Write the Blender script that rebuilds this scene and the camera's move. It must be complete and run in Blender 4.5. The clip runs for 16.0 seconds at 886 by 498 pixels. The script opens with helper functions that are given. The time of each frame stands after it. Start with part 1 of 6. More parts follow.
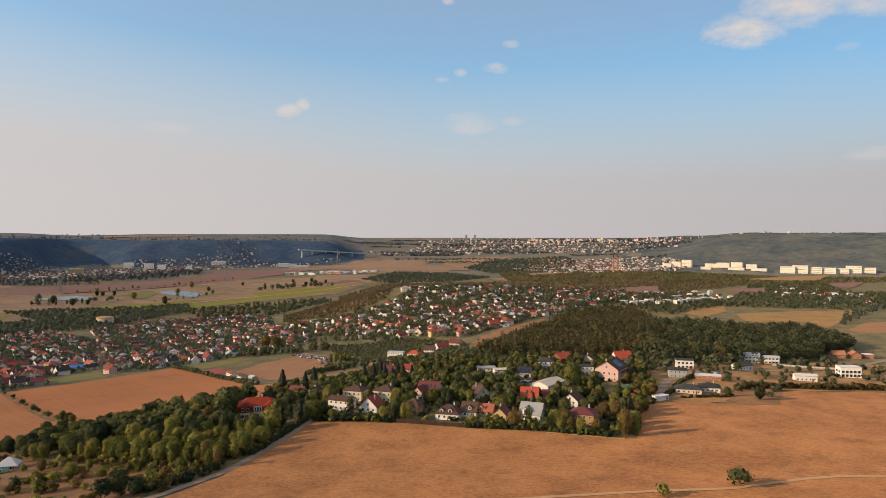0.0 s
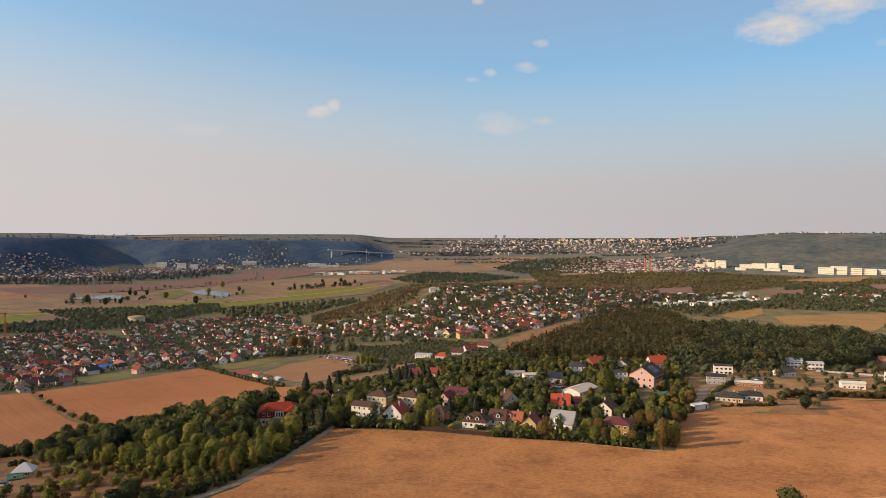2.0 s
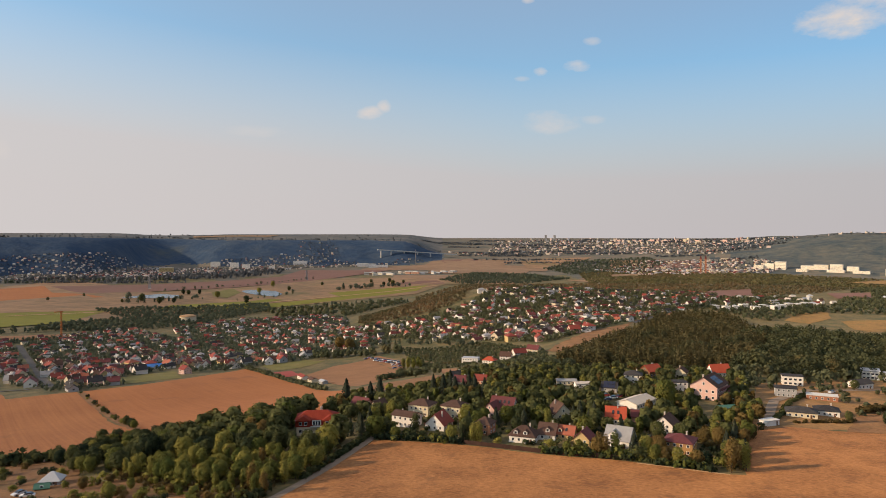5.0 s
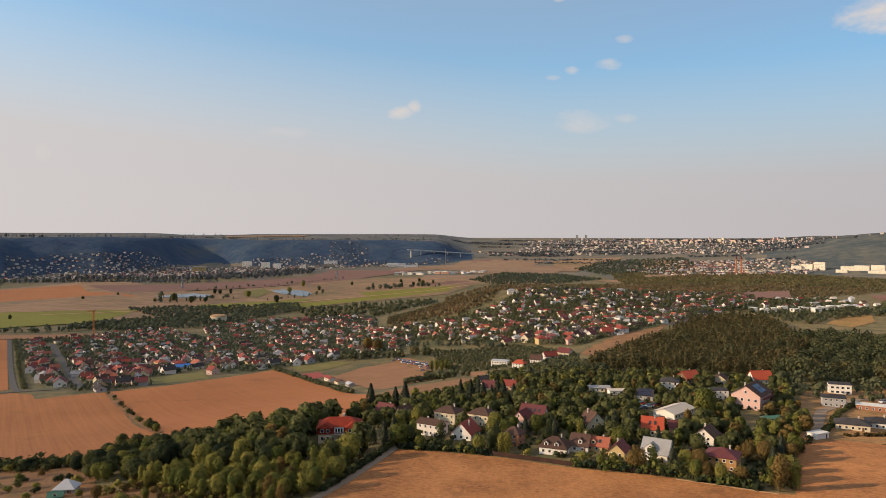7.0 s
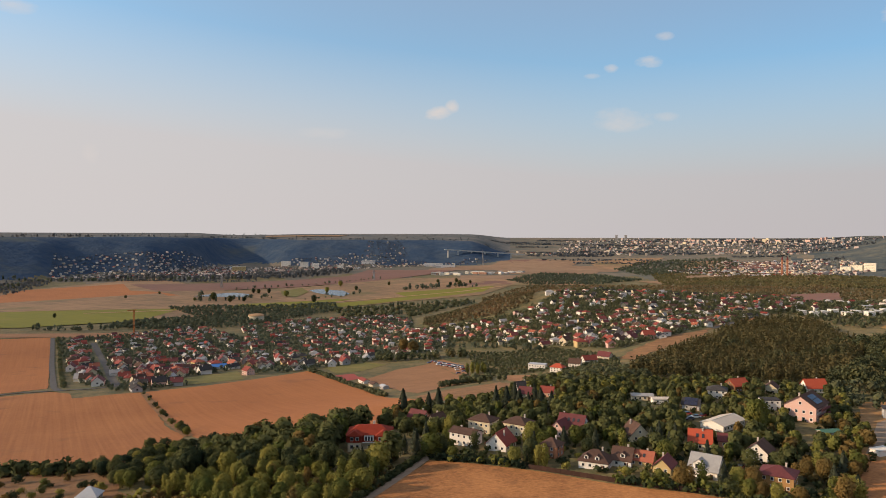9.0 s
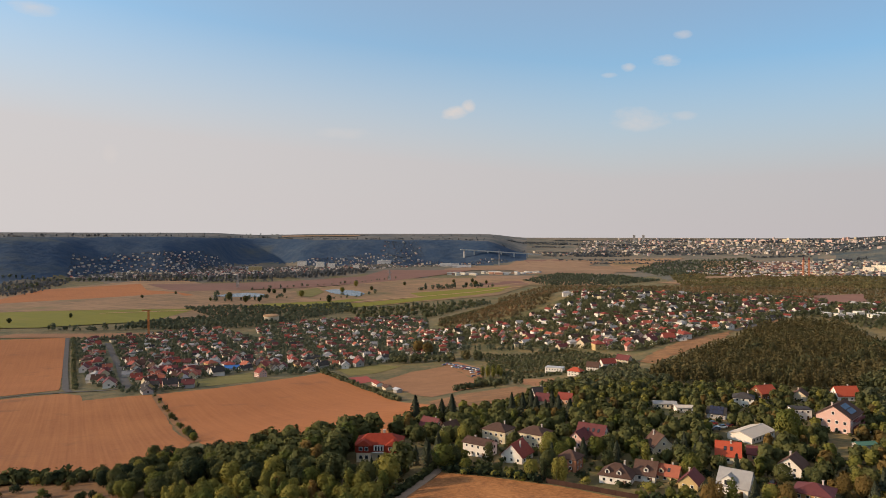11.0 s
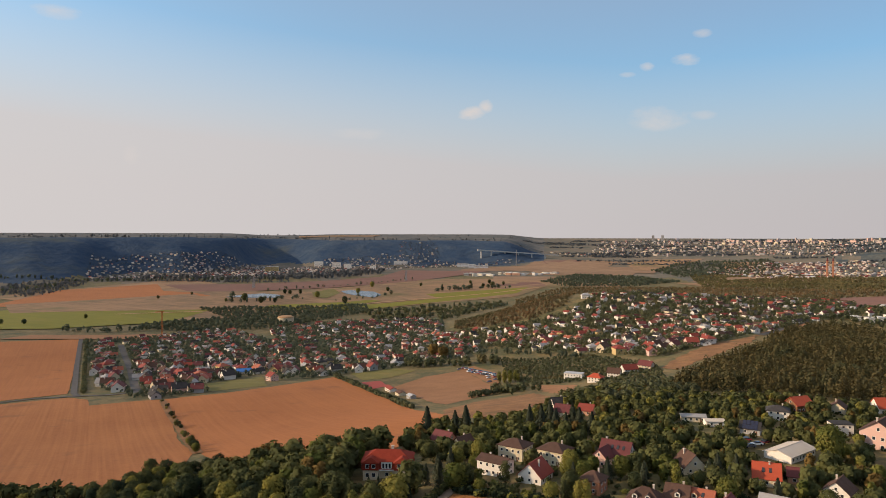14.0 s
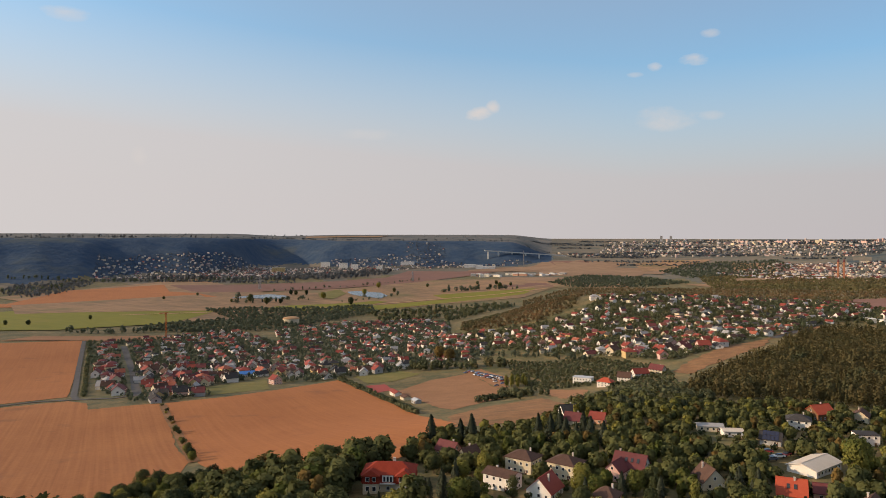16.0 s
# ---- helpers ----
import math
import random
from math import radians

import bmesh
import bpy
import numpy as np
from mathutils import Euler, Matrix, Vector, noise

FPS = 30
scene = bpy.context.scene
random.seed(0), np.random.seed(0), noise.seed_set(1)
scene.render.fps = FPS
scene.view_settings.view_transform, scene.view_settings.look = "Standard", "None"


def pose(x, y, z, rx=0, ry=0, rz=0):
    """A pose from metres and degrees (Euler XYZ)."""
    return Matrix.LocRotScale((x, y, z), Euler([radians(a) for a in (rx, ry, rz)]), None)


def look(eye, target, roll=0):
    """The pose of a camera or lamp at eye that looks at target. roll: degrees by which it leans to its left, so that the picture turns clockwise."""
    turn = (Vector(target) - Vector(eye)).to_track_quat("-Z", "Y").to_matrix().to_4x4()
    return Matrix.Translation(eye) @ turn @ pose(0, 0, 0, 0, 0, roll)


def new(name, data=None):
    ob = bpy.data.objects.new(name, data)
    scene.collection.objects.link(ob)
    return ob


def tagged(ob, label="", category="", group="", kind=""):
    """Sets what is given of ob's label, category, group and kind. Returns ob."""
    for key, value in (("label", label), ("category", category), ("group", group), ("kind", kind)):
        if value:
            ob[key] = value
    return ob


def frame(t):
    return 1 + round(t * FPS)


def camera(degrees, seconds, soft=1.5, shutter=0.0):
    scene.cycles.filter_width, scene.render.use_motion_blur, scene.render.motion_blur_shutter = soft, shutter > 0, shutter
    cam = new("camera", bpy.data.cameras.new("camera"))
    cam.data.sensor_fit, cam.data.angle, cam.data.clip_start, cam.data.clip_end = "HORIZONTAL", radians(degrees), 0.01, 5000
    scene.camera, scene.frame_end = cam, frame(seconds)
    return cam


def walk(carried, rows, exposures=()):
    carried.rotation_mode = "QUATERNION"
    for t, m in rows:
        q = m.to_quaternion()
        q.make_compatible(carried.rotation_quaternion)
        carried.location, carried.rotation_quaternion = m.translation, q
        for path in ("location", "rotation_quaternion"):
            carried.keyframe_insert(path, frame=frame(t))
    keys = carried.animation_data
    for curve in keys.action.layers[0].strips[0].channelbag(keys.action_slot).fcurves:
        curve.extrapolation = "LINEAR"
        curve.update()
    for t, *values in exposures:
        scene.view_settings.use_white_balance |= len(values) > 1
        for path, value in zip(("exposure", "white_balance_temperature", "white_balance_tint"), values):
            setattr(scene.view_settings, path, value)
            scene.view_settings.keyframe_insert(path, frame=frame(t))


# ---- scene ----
# ---- camera ----
cam = camera(63.08, 16.0, soft=0.8)
PATH = [
    (0.0, pose(0.00, 0.00, 80.00, 88.708, 0, 0.000)),
    (0.5, pose(0.28, 2.98, 80.00, 88.700, 0, 0.357)),
    (1.0, pose(0.51, 6.03, 79.99, 88.702, 0, 0.809)),
    (1.5, pose(0.72, 9.14, 79.96, 88.708, 0, 1.326)),
    (2.0, pose(0.95, 12.26, 79.94, 88.715, 0, 2.343)),
    (2.5, pose(1.17, 15.38, 79.91, 88.744, 0, 3.937)),
    (3.0, pose(1.37, 18.47, 79.88, 88.731, 0, 4.838)),
    (3.5, pose(1.51, 21.54, 79.89, 88.749, 0, 5.243)),
    (4.0, pose(1.60, 24.60, 79.89, 88.742, 0, 5.639)),
    (6.5, pose(1.53, 39.97, 80.15, 88.707, 0, 7.638)),
    (7.0, pose(1.47, 43.02, 80.20, 88.704, 0, 8.672)),
    (7.5, pose(1.43, 46.05, 80.27, 88.708, 0, 10.246)),
    (8.0, pose(1.29, 49.10, 80.35, 88.696, 0, 10.671)),
    (8.5, pose(1.11, 52.17, 80.42, 88.687, 0, 11.218)),
    (9.0, pose(0.86, 55.24, 80.49, 88.693, 0, 11.655)),
    (11.5, pose(-0.89, 70.29, 80.91, 88.669, 0, 13.253)),
    (12.0, pose(-1.30, 73.25, 80.98, 88.666, 0, 13.566)),
    (12.5, pose(-1.76, 76.21, 81.03, 88.684, 0, 13.839)),
    (13.0, pose(-2.21, 79.20, 81.08, 88.690, 0, 14.029)),
    (13.5, pose(-2.64, 82.24, 81.18, 88.698, 0, 14.169)),
    (14.0, pose(-3.06, 85.26, 81.28, 88.707, 0, 14.309)),
    (14.5, pose(-3.52, 88.28, 81.36, 88.710, 0, 14.433)),
    (15.0, pose(-4.06, 91.32, 81.38, 88.719, 0, 14.568)),
    (15.5, pose(-4.67, 94.44, 81.38, 88.716, 0, 14.702)),
    (16.0, pose(-5.28, 97.60, 81.36, 88.747, 0, 14.875)),
]
walk(cam, PATH)
scene.view_settings.exposure = 0.0

# ---- world and sun ----
SUN_BEARING, SUN_HEIGHT = 248.0, 19.0
world = bpy.data.worlds.new("evening_sky")
scene.world = world
world.use_nodes = True
wn, wl = world.node_tree.nodes, world.node_tree.links
wn.clear()


def wmath(op, a, b=None, clamp=False):
    n = wn.new("ShaderNodeMath")
    n.operation, n.use_clamp = op, clamp
    for k, v in enumerate((a, b)):
        if v is None:
            continue
        if isinstance(v, (int, float)):
            n.inputs[k].default_value = v
        else:
            wl.new(v, n.inputs[k])
    return n.outputs[0]


sky = wn.new("ShaderNodeTexSky")
sky.sky_type, sky.sun_disc = "NISHITA", False
sky.sun_elevation, sky.sun_rotation = radians(SUN_HEIGHT), radians(SUN_BEARING)
sky.altitude, sky.air_density, sky.dust_density, sky.ozone_density = 300, 1.0, 1.2, 1.2
coords = wn.new("ShaderNodeTexCoord")
split = wn.new("ShaderNodeSeparateXYZ")
wl.new(coords.outputs["Generated"], split.inputs[0])
# evening haze low over the land, thicker and paler towards the sun's side
rise = wmath("MAXIMUM", split.outputs[2], 0.0)
side = wmath("ADD", wmath("MULTIPLY", split.outputs[0], -0.5), 0.5, True)
haze = wn.new("ShaderNodeValToRGB")
for stop, (at, v) in zip((haze.color_ramp.elements[0], haze.color_ramp.elements[1], haze.color_ramp.elements.new(0.07), haze.color_ramp.elements.new(0.125), haze.color_ramp.elements.new(0.22)),
                         ((0.0, 0.99), (0.42, 0.0), (0.07, 0.96), (0.125, 0.70), (0.22, 0.26))):
    stop.position, stop.color = at, (v, v, v, 1)
veil = wmath("SUBTRACT", rise, wmath("MULTIPLY", wmath("MAXIMUM", wmath("MULTIPLY", split.outputs[0], -1.0), 0.0), 0.10))
wl.new(veil, haze.inputs[0])
haze_tone = wn.new("ShaderNodeMix")
haze_tone.data_type = "RGBA"
haze_tone.inputs[6].default_value, haze_tone.inputs[7].default_value = (0.432, 0.398, 0.412, 1), (0.645, 0.598, 0.585, 1)
wl.new(side, haze_tone.inputs[0])
sky_gain = wn.new("ShaderNodeMix")
sky_gain.data_type, sky_gain.blend_type = "RGBA", "MULTIPLY"
sky_gain.inputs[0].default_value = 1.0
gain_tone = wn.new("ShaderNodeMix")
gain_tone.data_type = "RGBA"
gain_tone.inputs[6].default_value, gain_tone.inputs[7].default_value = (0.042, 0.100, 0.131, 1), (0.130, 0.207, 0.232, 1)
wl.new(side, gain_tone.inputs[0])
wl.new(gain_tone.outputs[2], sky_gain.inputs[7])
wl.new(sky.outputs[0], sky_gain.inputs[6])
hazed = wn.new("ShaderNodeMix")
hazed.data_type = "RGBA"
wl.new(haze.outputs[0], hazed.inputs[0])
wl.new(sky_gain.outputs[2], hazed.inputs[6])
wl.new(haze_tone.outputs[2], hazed.inputs[7])
# small fair-weather clouds: bearing and height in degrees, half width, half height, weight
CLOUDS = ((22.6, 14.4, 2.6, 1.1, 1.0), (26.0, 15.6, 3.4, 1.3, 1.0), (30.0, 16.0, 3.6, 1.6, 0.8), (-11.9, 9.3, 0.9, 0.5, 0.85), (-10.9, 9.9, 0.5, 0.5, 0.85), (4.2, 12.7, 1.0, 0.45, 0.8), (1.4, 12.4, 0.6, 0.3, 0.7), (0.0, 11.9, 0.6, 0.2, 0.5),
          (5.3, 14.5, 0.6, 0.3, 0.5), (2.1, 8.6, 2.2, 0.8, 0.5), (5.4, 8.7, 0.9, 0.3, 0.35), (0.4, 17.6, 0.5, 0.25, 0.8), (-42.2, 15.1, 1.4, 0.5, 0.5), (30.8, 5.4, 1.6, 0.5, 0.45), (29.2, 12.7, 0.8, 0.3, 0.3), (-37.6, 5.7, 0.5, 0.8, 0.3), (-21.0, 7.7, 2.0, 0.4, 0.25))
warp = wn.new("ShaderNodeTexNoise")
warp.inputs["Scale"].default_value, warp.inputs["Detail"].default_value, warp.inputs["Roughness"].default_value = 24.0, 7.0, 0.62
stretch = wn.new("ShaderNodeMapping")
stretch.inputs["Scale"].default_value = (1, 1, 2.2)
wl.new(coords.outputs["Generated"], stretch.inputs["Vector"])
wl.new(stretch.outputs[0], warp.inputs["Vector"])
ruffle = wmath("MULTIPLY", wmath("SUBTRACT", warp.outputs[0], 0.5), 2.5)
bearing = wmath("ARCTAN2", split.outputs[0], split.outputs[1])
height = wmath("ARCSINE", split.outputs[2])
cover = None
for az, el, a, b, weight in CLOUDS:
    u = wmath("DIVIDE", wmath("SUBTRACT", bearing, radians(az)), radians(a))
    v = wmath("DIVIDE", wmath("SUBTRACT", height, radians(el)), radians(b))
    far2 = wmath("ADD", wmath("MULTIPLY", u, u), wmath("MULTIPLY", v, v))
    puff = wmath("ADD", wmath("SUBTRACT", 0.85, wmath("MULTIPLY", far2, 0.6)), ruffle)
    puff = wmath("MULTIPLY", wmath("MULTIPLY", puff, 0.85, True), weight)
    near = wmath("SUBTRACT", 1.6, wmath("MULTIPLY", far2, 0.5), True)
    puff = wmath("MULTIPLY", puff, near)
    cover = puff if cover is None else wmath("MAXIMUM", cover, puff)
cloudy = wn.new("ShaderNodeMix")
cloudy.data_type = "RGBA"
cloudy.inputs[7].default_value = (0.69, 0.62, 0.58, 1)
wl.new(cover, cloudy.inputs[0])
wl.new(hazed.outputs[2], cloudy.inputs[6])
back = wn.new("ShaderNodeBackground")
wl.new(cloudy.outputs[2], back.inputs["Color"])
back.inputs["Strength"].default_value = 1.05
out = wn.new("ShaderNodeOutputWorld")
wl.new(back.outputs[0], out.inputs[0])

sun = new("sun", bpy.data.lights.new("sun", "SUN"))
sun.data.energy, sun.data.angle, sun.data.color = 4.7, radians(0.6), (1.0, 0.72, 0.47)
to_sun = Vector((math.sin(radians(SUN_BEARING)) * math.cos(radians(SUN_HEIGHT)), math.cos(radians(SUN_BEARING)) * math.cos(radians(SUN_HEIGHT)), math.sin(radians(SUN_HEIGHT))))
sun.matrix_world = look(to_sun * 500, (0, 0, 0))

# ---- materials ----


def material(name, a, b=None, rough=0.9, metal=0.0, scale=0.6, fine=6.0, contrast=0.5, bump=0.0, by_object=0.0, by_island=0.0, stripes=None, spec=0.3, patches=None, grain_weight=1.0, leaf=0.0):
    """Two tones mixed by noise at two real sizes (per metre), with relief and a shift from thing to thing."""
    m = bpy.data.materials.new(name)
    m.use_nodes = True
    nt = m.node_tree
    nodes, links = nt.nodes, nt.links
    bsdf = nodes["Principled BSDF"]
    bsdf.inputs["Roughness"].default_value, bsdf.inputs["Metallic"].default_value = rough, metal
    bsdf.inputs["Specular IOR Level"].default_value = spec
    bsdf.inputs["Diffuse Roughness"].default_value = 0.4 if rough >= 0.9 else 0.2
    b = b or tuple(min(1, v * 1.25) for v in a)
    geo = nodes.new("ShaderNodeNewGeometry")

    def noise_at(size, detail=4.0, vector=None):
        n = nodes.new("ShaderNodeTexNoise")
        n.inputs["Scale"].default_value, n.inputs["Detail"].default_value, n.inputs["Roughness"].default_value = size, detail, 0.62
        links.new(vector or geo.outputs["Position"], n.inputs["Vector"])
        return n.outputs[0]

    def calc(op, x, y):
        n = nodes.new("ShaderNodeMath")
        n.operation = op
        for k, v in enumerate((x, y)):
            if isinstance(v, (int, float)):
                n.inputs[k].default_value = v
            else:
                links.new(v, n.inputs[k])
        return n.outputs[0]

    broad, grain = noise_at(scale), noise_at(fine, 3.0)
    f = calc("ADD", calc("MULTIPLY", calc("SUBTRACT", broad, 0.5), 3.0 * contrast), calc("MULTIPLY", calc("SUBTRACT", grain, 0.5), 2.2 * contrast * grain_weight))
    f = calc("ADD", f, 0.5)
    if stripes:
        turn, width, depth, ratio = stripes
        mp = nodes.new("ShaderNodeMapping")
        mp.inputs["Rotation"].default_value = (0, 0, radians(turn))
        links.new(geo.outputs["Position"], mp.inputs["Vector"])
        flat = nodes.new("ShaderNodeMapping")
        flat.inputs["Scale"].default_value = (1.0 / width, ratio / width, ratio / width)
        links.new(mp.outputs[0], flat.inputs["Vector"])
        mp = flat
        f = calc("ADD", f, calc("MULTIPLY", calc("SUBTRACT", noise_at(1.0, 2.0, mp.outputs[0]), 0.5), depth * 4))
    if by_object:
        info = nodes.new("ShaderNodeObjectInfo")
        f = calc("ADD", f, calc("MULTIPLY", calc("SUBTRACT", info.outputs["Random"], 0.5), 2 * by_object))
    if by_island:
        f = calc("ADD", f, calc("MULTIPLY", calc("SUBTRACT", geo.outputs["Random Per Island"], 0.5), 2 * by_island))
    mix = nodes.new("ShaderNodeMix")
    mix.data_type, mix.clamp_factor = "RGBA", True
    mix.inputs[6].default_value, mix.inputs[7].default_value = (*a, 1), (*b, 1)
    links.new(f, mix.inputs[0])
    colour = mix.outputs[2]
    if patches:
        tone, size, amount = patches
        over = nodes.new("ShaderNodeMix")
        over.data_type, over.clamp_factor = "RGBA", True
        over.inputs[7].default_value = (*tone, 1)
        links.new(calc("MULTIPLY", calc("SUBTRACT", noise_at(size, 5.0), 0.56 - 0.1 * amount), 5.0), over.inputs[0])
        links.new(colour, over.inputs[6])
        colour = over.outputs[2]
    links.new(colour, bsdf.inputs["Base Color"])
    if leaf:
        through_leaf = nodes.new("ShaderNodeBsdfTranslucent")
        links.new(colour, through_leaf.inputs["Color"])
        both = nodes.new("ShaderNodeMixShader")
        both.inputs[0].default_value = leaf
        links.new(bsdf.outputs[0], both.inputs[1])
        links.new(through_leaf.outputs[0], both.inputs[2])
        links.new(both.outputs[0], nodes["Material Output"].inputs["Surface"])
    if bump:
        bp = nodes.new("ShaderNodeBump")
        bp.inputs["Strength"].default_value, bp.inputs["Distance"].default_value = 0.6, bump
        links.new(calc("ADD", grain, calc("MULTIPLY", broad, 0.7)), bp.inputs["Height"])
        links.new(bp.outputs[0], bsdf.inputs["Normal"])
    return m


M_GROUND = material("scrub_ground", (0.086, 0.081, 0.035), (0.205, 0.148, 0.063), scale=0.05, fine=0.35, contrast=1.0, bump=0.5, patches=((0.077, 0.087, 0.035), 0.02, 0.6))
M_STUBBLE = material("dry_stubble", (0.205, 0.082, 0.026), (0.455, 0.200, 0.068), scale=0.05, fine=0.9, contrast=0.6, bump=0.3, stripes=(-76, 0.8, 0.30, 0.35), patches=((0.160, 0.070, 0.028), 0.11, -0.05))
M_WHEAT = material("harvested_wheat", (0.30, 0.104, 0.028), (0.42, 0.156, 0.046), scale=0.012, fine=0.5, contrast=0.45, bump=0.1, stripes=(-40, 1.8, 0.24, 0.02), patches=((0.21, 0.085, 0.034), 0.03, -0.45))
M_WHEAT2 = material("pale_wheat", (0.27, 0.096, 0.027), (0.40, 0.156, 0.047), scale=0.012, fine=0.5, contrast=0.45, bump=0.1, stripes=(-40, 1.8, 0.34, 0.012), patches=((0.20, 0.085, 0.032), 0.03, -0.4))
M_PLOUGH = material("ploughed_soil", (0.15, 0.075, 0.055), (0.23, 0.115, 0.08), scale=0.006, fine=0.08, contrast=0.5, stripes=(-60, 9.0, 0.2, 0.03))
M_MEADOW = material("green_meadow", (0.150, 0.148, 0.010), (0.215, 0.190, 0.016), scale=0.006, fine=0.06, contrast=0.5, stripes=(-70, 14.0, 0.25, 0.06), patches=((0.24, 0.175, 0.05), 0.005, -0.3))
M_LAWN = material("fresh_grass", (0.12, 0.112, 0.022), (0.20, 0.165, 0.045), scale=0.04, fine=0.4, contrast=0.6, patches=((0.26, 0.18, 0.06), 0.03, 0.0))
M_DRY = material("dry_meadow", (0.185, 0.120, 0.063), (0.318, 0.186, 0.096), scale=0.008, fine=0.06, contrast=0.9, stripes=(-72, 16.0, 0.35, 0.07), patches=((0.138, 0.127, 0.045), 0.006, 0.1))
M_OLIVE = material("olive_pasture", (0.20, 0.118, 0.038), (0.36, 0.20, 0.062), scale=0.03, fine=0.3, contrast=0.9, patches=((0.14, 0.11, 0.035), 0.03, 0.3))
M_DIRT = material("bare_earth", (0.22, 0.105, 0.046), (0.33, 0.168, 0.078), scale=0.05, fine=0.6, contrast=0.5, bump=0.05)
M_TRACK = material("dusty_track", (0.34, 0.19, 0.09), (0.48, 0.30, 0.16), scale=0.3, fine=2.0, contrast=0.4, bump=0.04)
M_ASPHALT = material("worn_asphalt", (0.06, 0.055, 0.055), (0.12, 0.11, 0.10), scale=0.2, fine=3.0, contrast=0.4, rough=0.85)
M_COURT = material("red_clay_court", (0.30, 0.06, 0.05), (0.36, 0.08, 0.06), contrast=0.2)
M_WATER = material("still_water", (0.05, 0.07, 0.08), (0.07, 0.09, 0.10), rough=0.22, scale=0.05, contrast=0.2, spec=0.4)
M_TRUNK = material("bark", (0.06, 0.042, 0.028), (0.13, 0.09, 0.06), scale=1.5, fine=9, bump=0.03)
M_OAK = material("dark_oak_leaves", (0.030, 0.046, 0.026), (0.128, 0.132, 0.048), scale=0.13, fine=1.2, contrast=0.7, by_object=0.5, by_island=0.08, spec=0.12, grain_weight=0.3, leaf=0.26)
M_LIME = material("light_green_leaves", (0.105, 0.125, 0.032), (0.310, 0.275, 0.068), scale=0.13, fine=1.2, contrast=0.6, by_object=0.5, by_island=0.08, spec=0.12, grain_weight=0.3, leaf=0.28)
M_AUTUMN = material("tired_autumn_leaves", (0.120, 0.088, 0.032), (0.275, 0.180, 0.058), scale=0.13, fine=1.2, contrast=0.55, by_object=0.4, by_island=0.08, spec=0.12, grain_weight=0.3, leaf=0.28)
M_SPRUCE = material("spruce_needles", (0.039, 0.050, 0.035), (0.090, 0.099, 0.061), scale=0.14, fine=1.2, contrast=0.5, by_object=0.25, by_island=0.10, spec=0.12, grain_weight=0.35, leaf=0.2)
M_PINE = material("pine_wood_crowns", (0.058, 0.064, 0.032), (0.172, 0.130, 0.056), scale=0.10, fine=0.5, contrast=0.6, by_island=0.05, spec=0.08, patches=((0.064, 0.078, 0.040), 0.022, 0.5), grain_weight=0.2, leaf=0.3)
# greens brightened with some blue, the lift of haze put into the colour
M_WOOD = material("mixed_wood_crowns", (0.069, 0.087, 0.056), (0.185, 0.183, 0.089), scale=0.11, fine=0.6, contrast=0.55, by_island=0.07, spec=0.08, patches=((0.205, 0.136, 0.056), 0.02, -0.25), grain_weight=0.25, leaf=0.3)
# leaf colour paled and blued, haze painted in for far trees
M_FARWOOD = material("hazed_wood_crowns", (0.107, 0.123, 0.144), (0.180, 0.180, 0.172), scale=0.02, fine=0.05, contrast=0.6, by_island=0.08, spec=0.05, leaf=0.3)
# forest colour shifted to blue: distance haze is mixed into the base tones
M_RIDGE = material("hazed_spruce_ridge", (0.034, 0.062, 0.112), (0.068, 0.094, 0.130), scale=0.006, fine=0.03, contrast=0.8, bump=12.0, spec=0.05, patches=((0.096, 0.104, 0.088), 0.003, -0.15))
# plain greyed in its base colour to stand in for haze
M_FAR = material("hazed_plain", (0.105, 0.112, 0.096), (0.225, 0.178, 0.130), scale=0.006, fine=0.03, contrast=0.8, stripes=(-84, 40.0, 0.30, 0.06), patches=((0.095, 0.110, 0.102), 0.003, 0.5), spec=0.05)
# base colour lightened to imitate haze over the far woodland
M_EASTWOOD = material("olive_wood_crowns", (0.121, 0.118, 0.063), (0.248, 0.208, 0.091), scale=0.012, fine=0.05, contrast=0.7, by_island=0.08, spec=0.05, patches=((0.216, 0.135, 0.081), 0.006, 0.35), leaf=0.3)
M_SCRUB = material("brown_rough_grass", (0.148, 0.073, 0.031), (0.297, 0.152, 0.062), scale=0.08, fine=0.8, contrast=0.7, bump=0.2, patches=((0.106, 0.083, 0.031), 0.06, 0.0))
M_SHRUB = material("brown_green_shrub_leaves", (0.075, 0.061, 0.024), (0.161, 0.109, 0.042), scale=0.1, fine=0.9, contrast=0.4, by_island=0.18, spec=0.1, grain_weight=0.4, leaf=0.3)
# heath tones, raised above leaf colour to include the haze
M_HEATH = material("autumn_heath_crowns", (0.124, 0.123, 0.066), (0.292, 0.186, 0.098), scale=0.012, fine=0.05, contrast=0.7, by_island=0.08, spec=0.05, patches=((0.097, 0.113, 0.063), 0.007, 0.3), leaf=0.3)
# east ridge forest, with blue-grey haze put into the colour
M_EASTRIDGE = material("hazed_ridge_forest", (0.060, 0.078, 0.086), (0.135, 0.132, 0.112), scale=0.007, fine=0.03, contrast=0.9, bump=14.0, spec=0.05, patches=((0.175, 0.112, 0.088), 0.0025, -0.25))
M_LANE = material("pale_worn_road", (0.19, 0.138, 0.098), (0.29, 0.22, 0.160), scale=0.2, fine=2.0, contrast=0.5)
M_GOLD = material("dry_golden_grass", (0.180, 0.103, 0.040), (0.350, 0.186, 0.069), scale=0.06, fine=0.5, contrast=0.8, patches=((0.111, 0.086, 0.034), 0.05, 0.35))
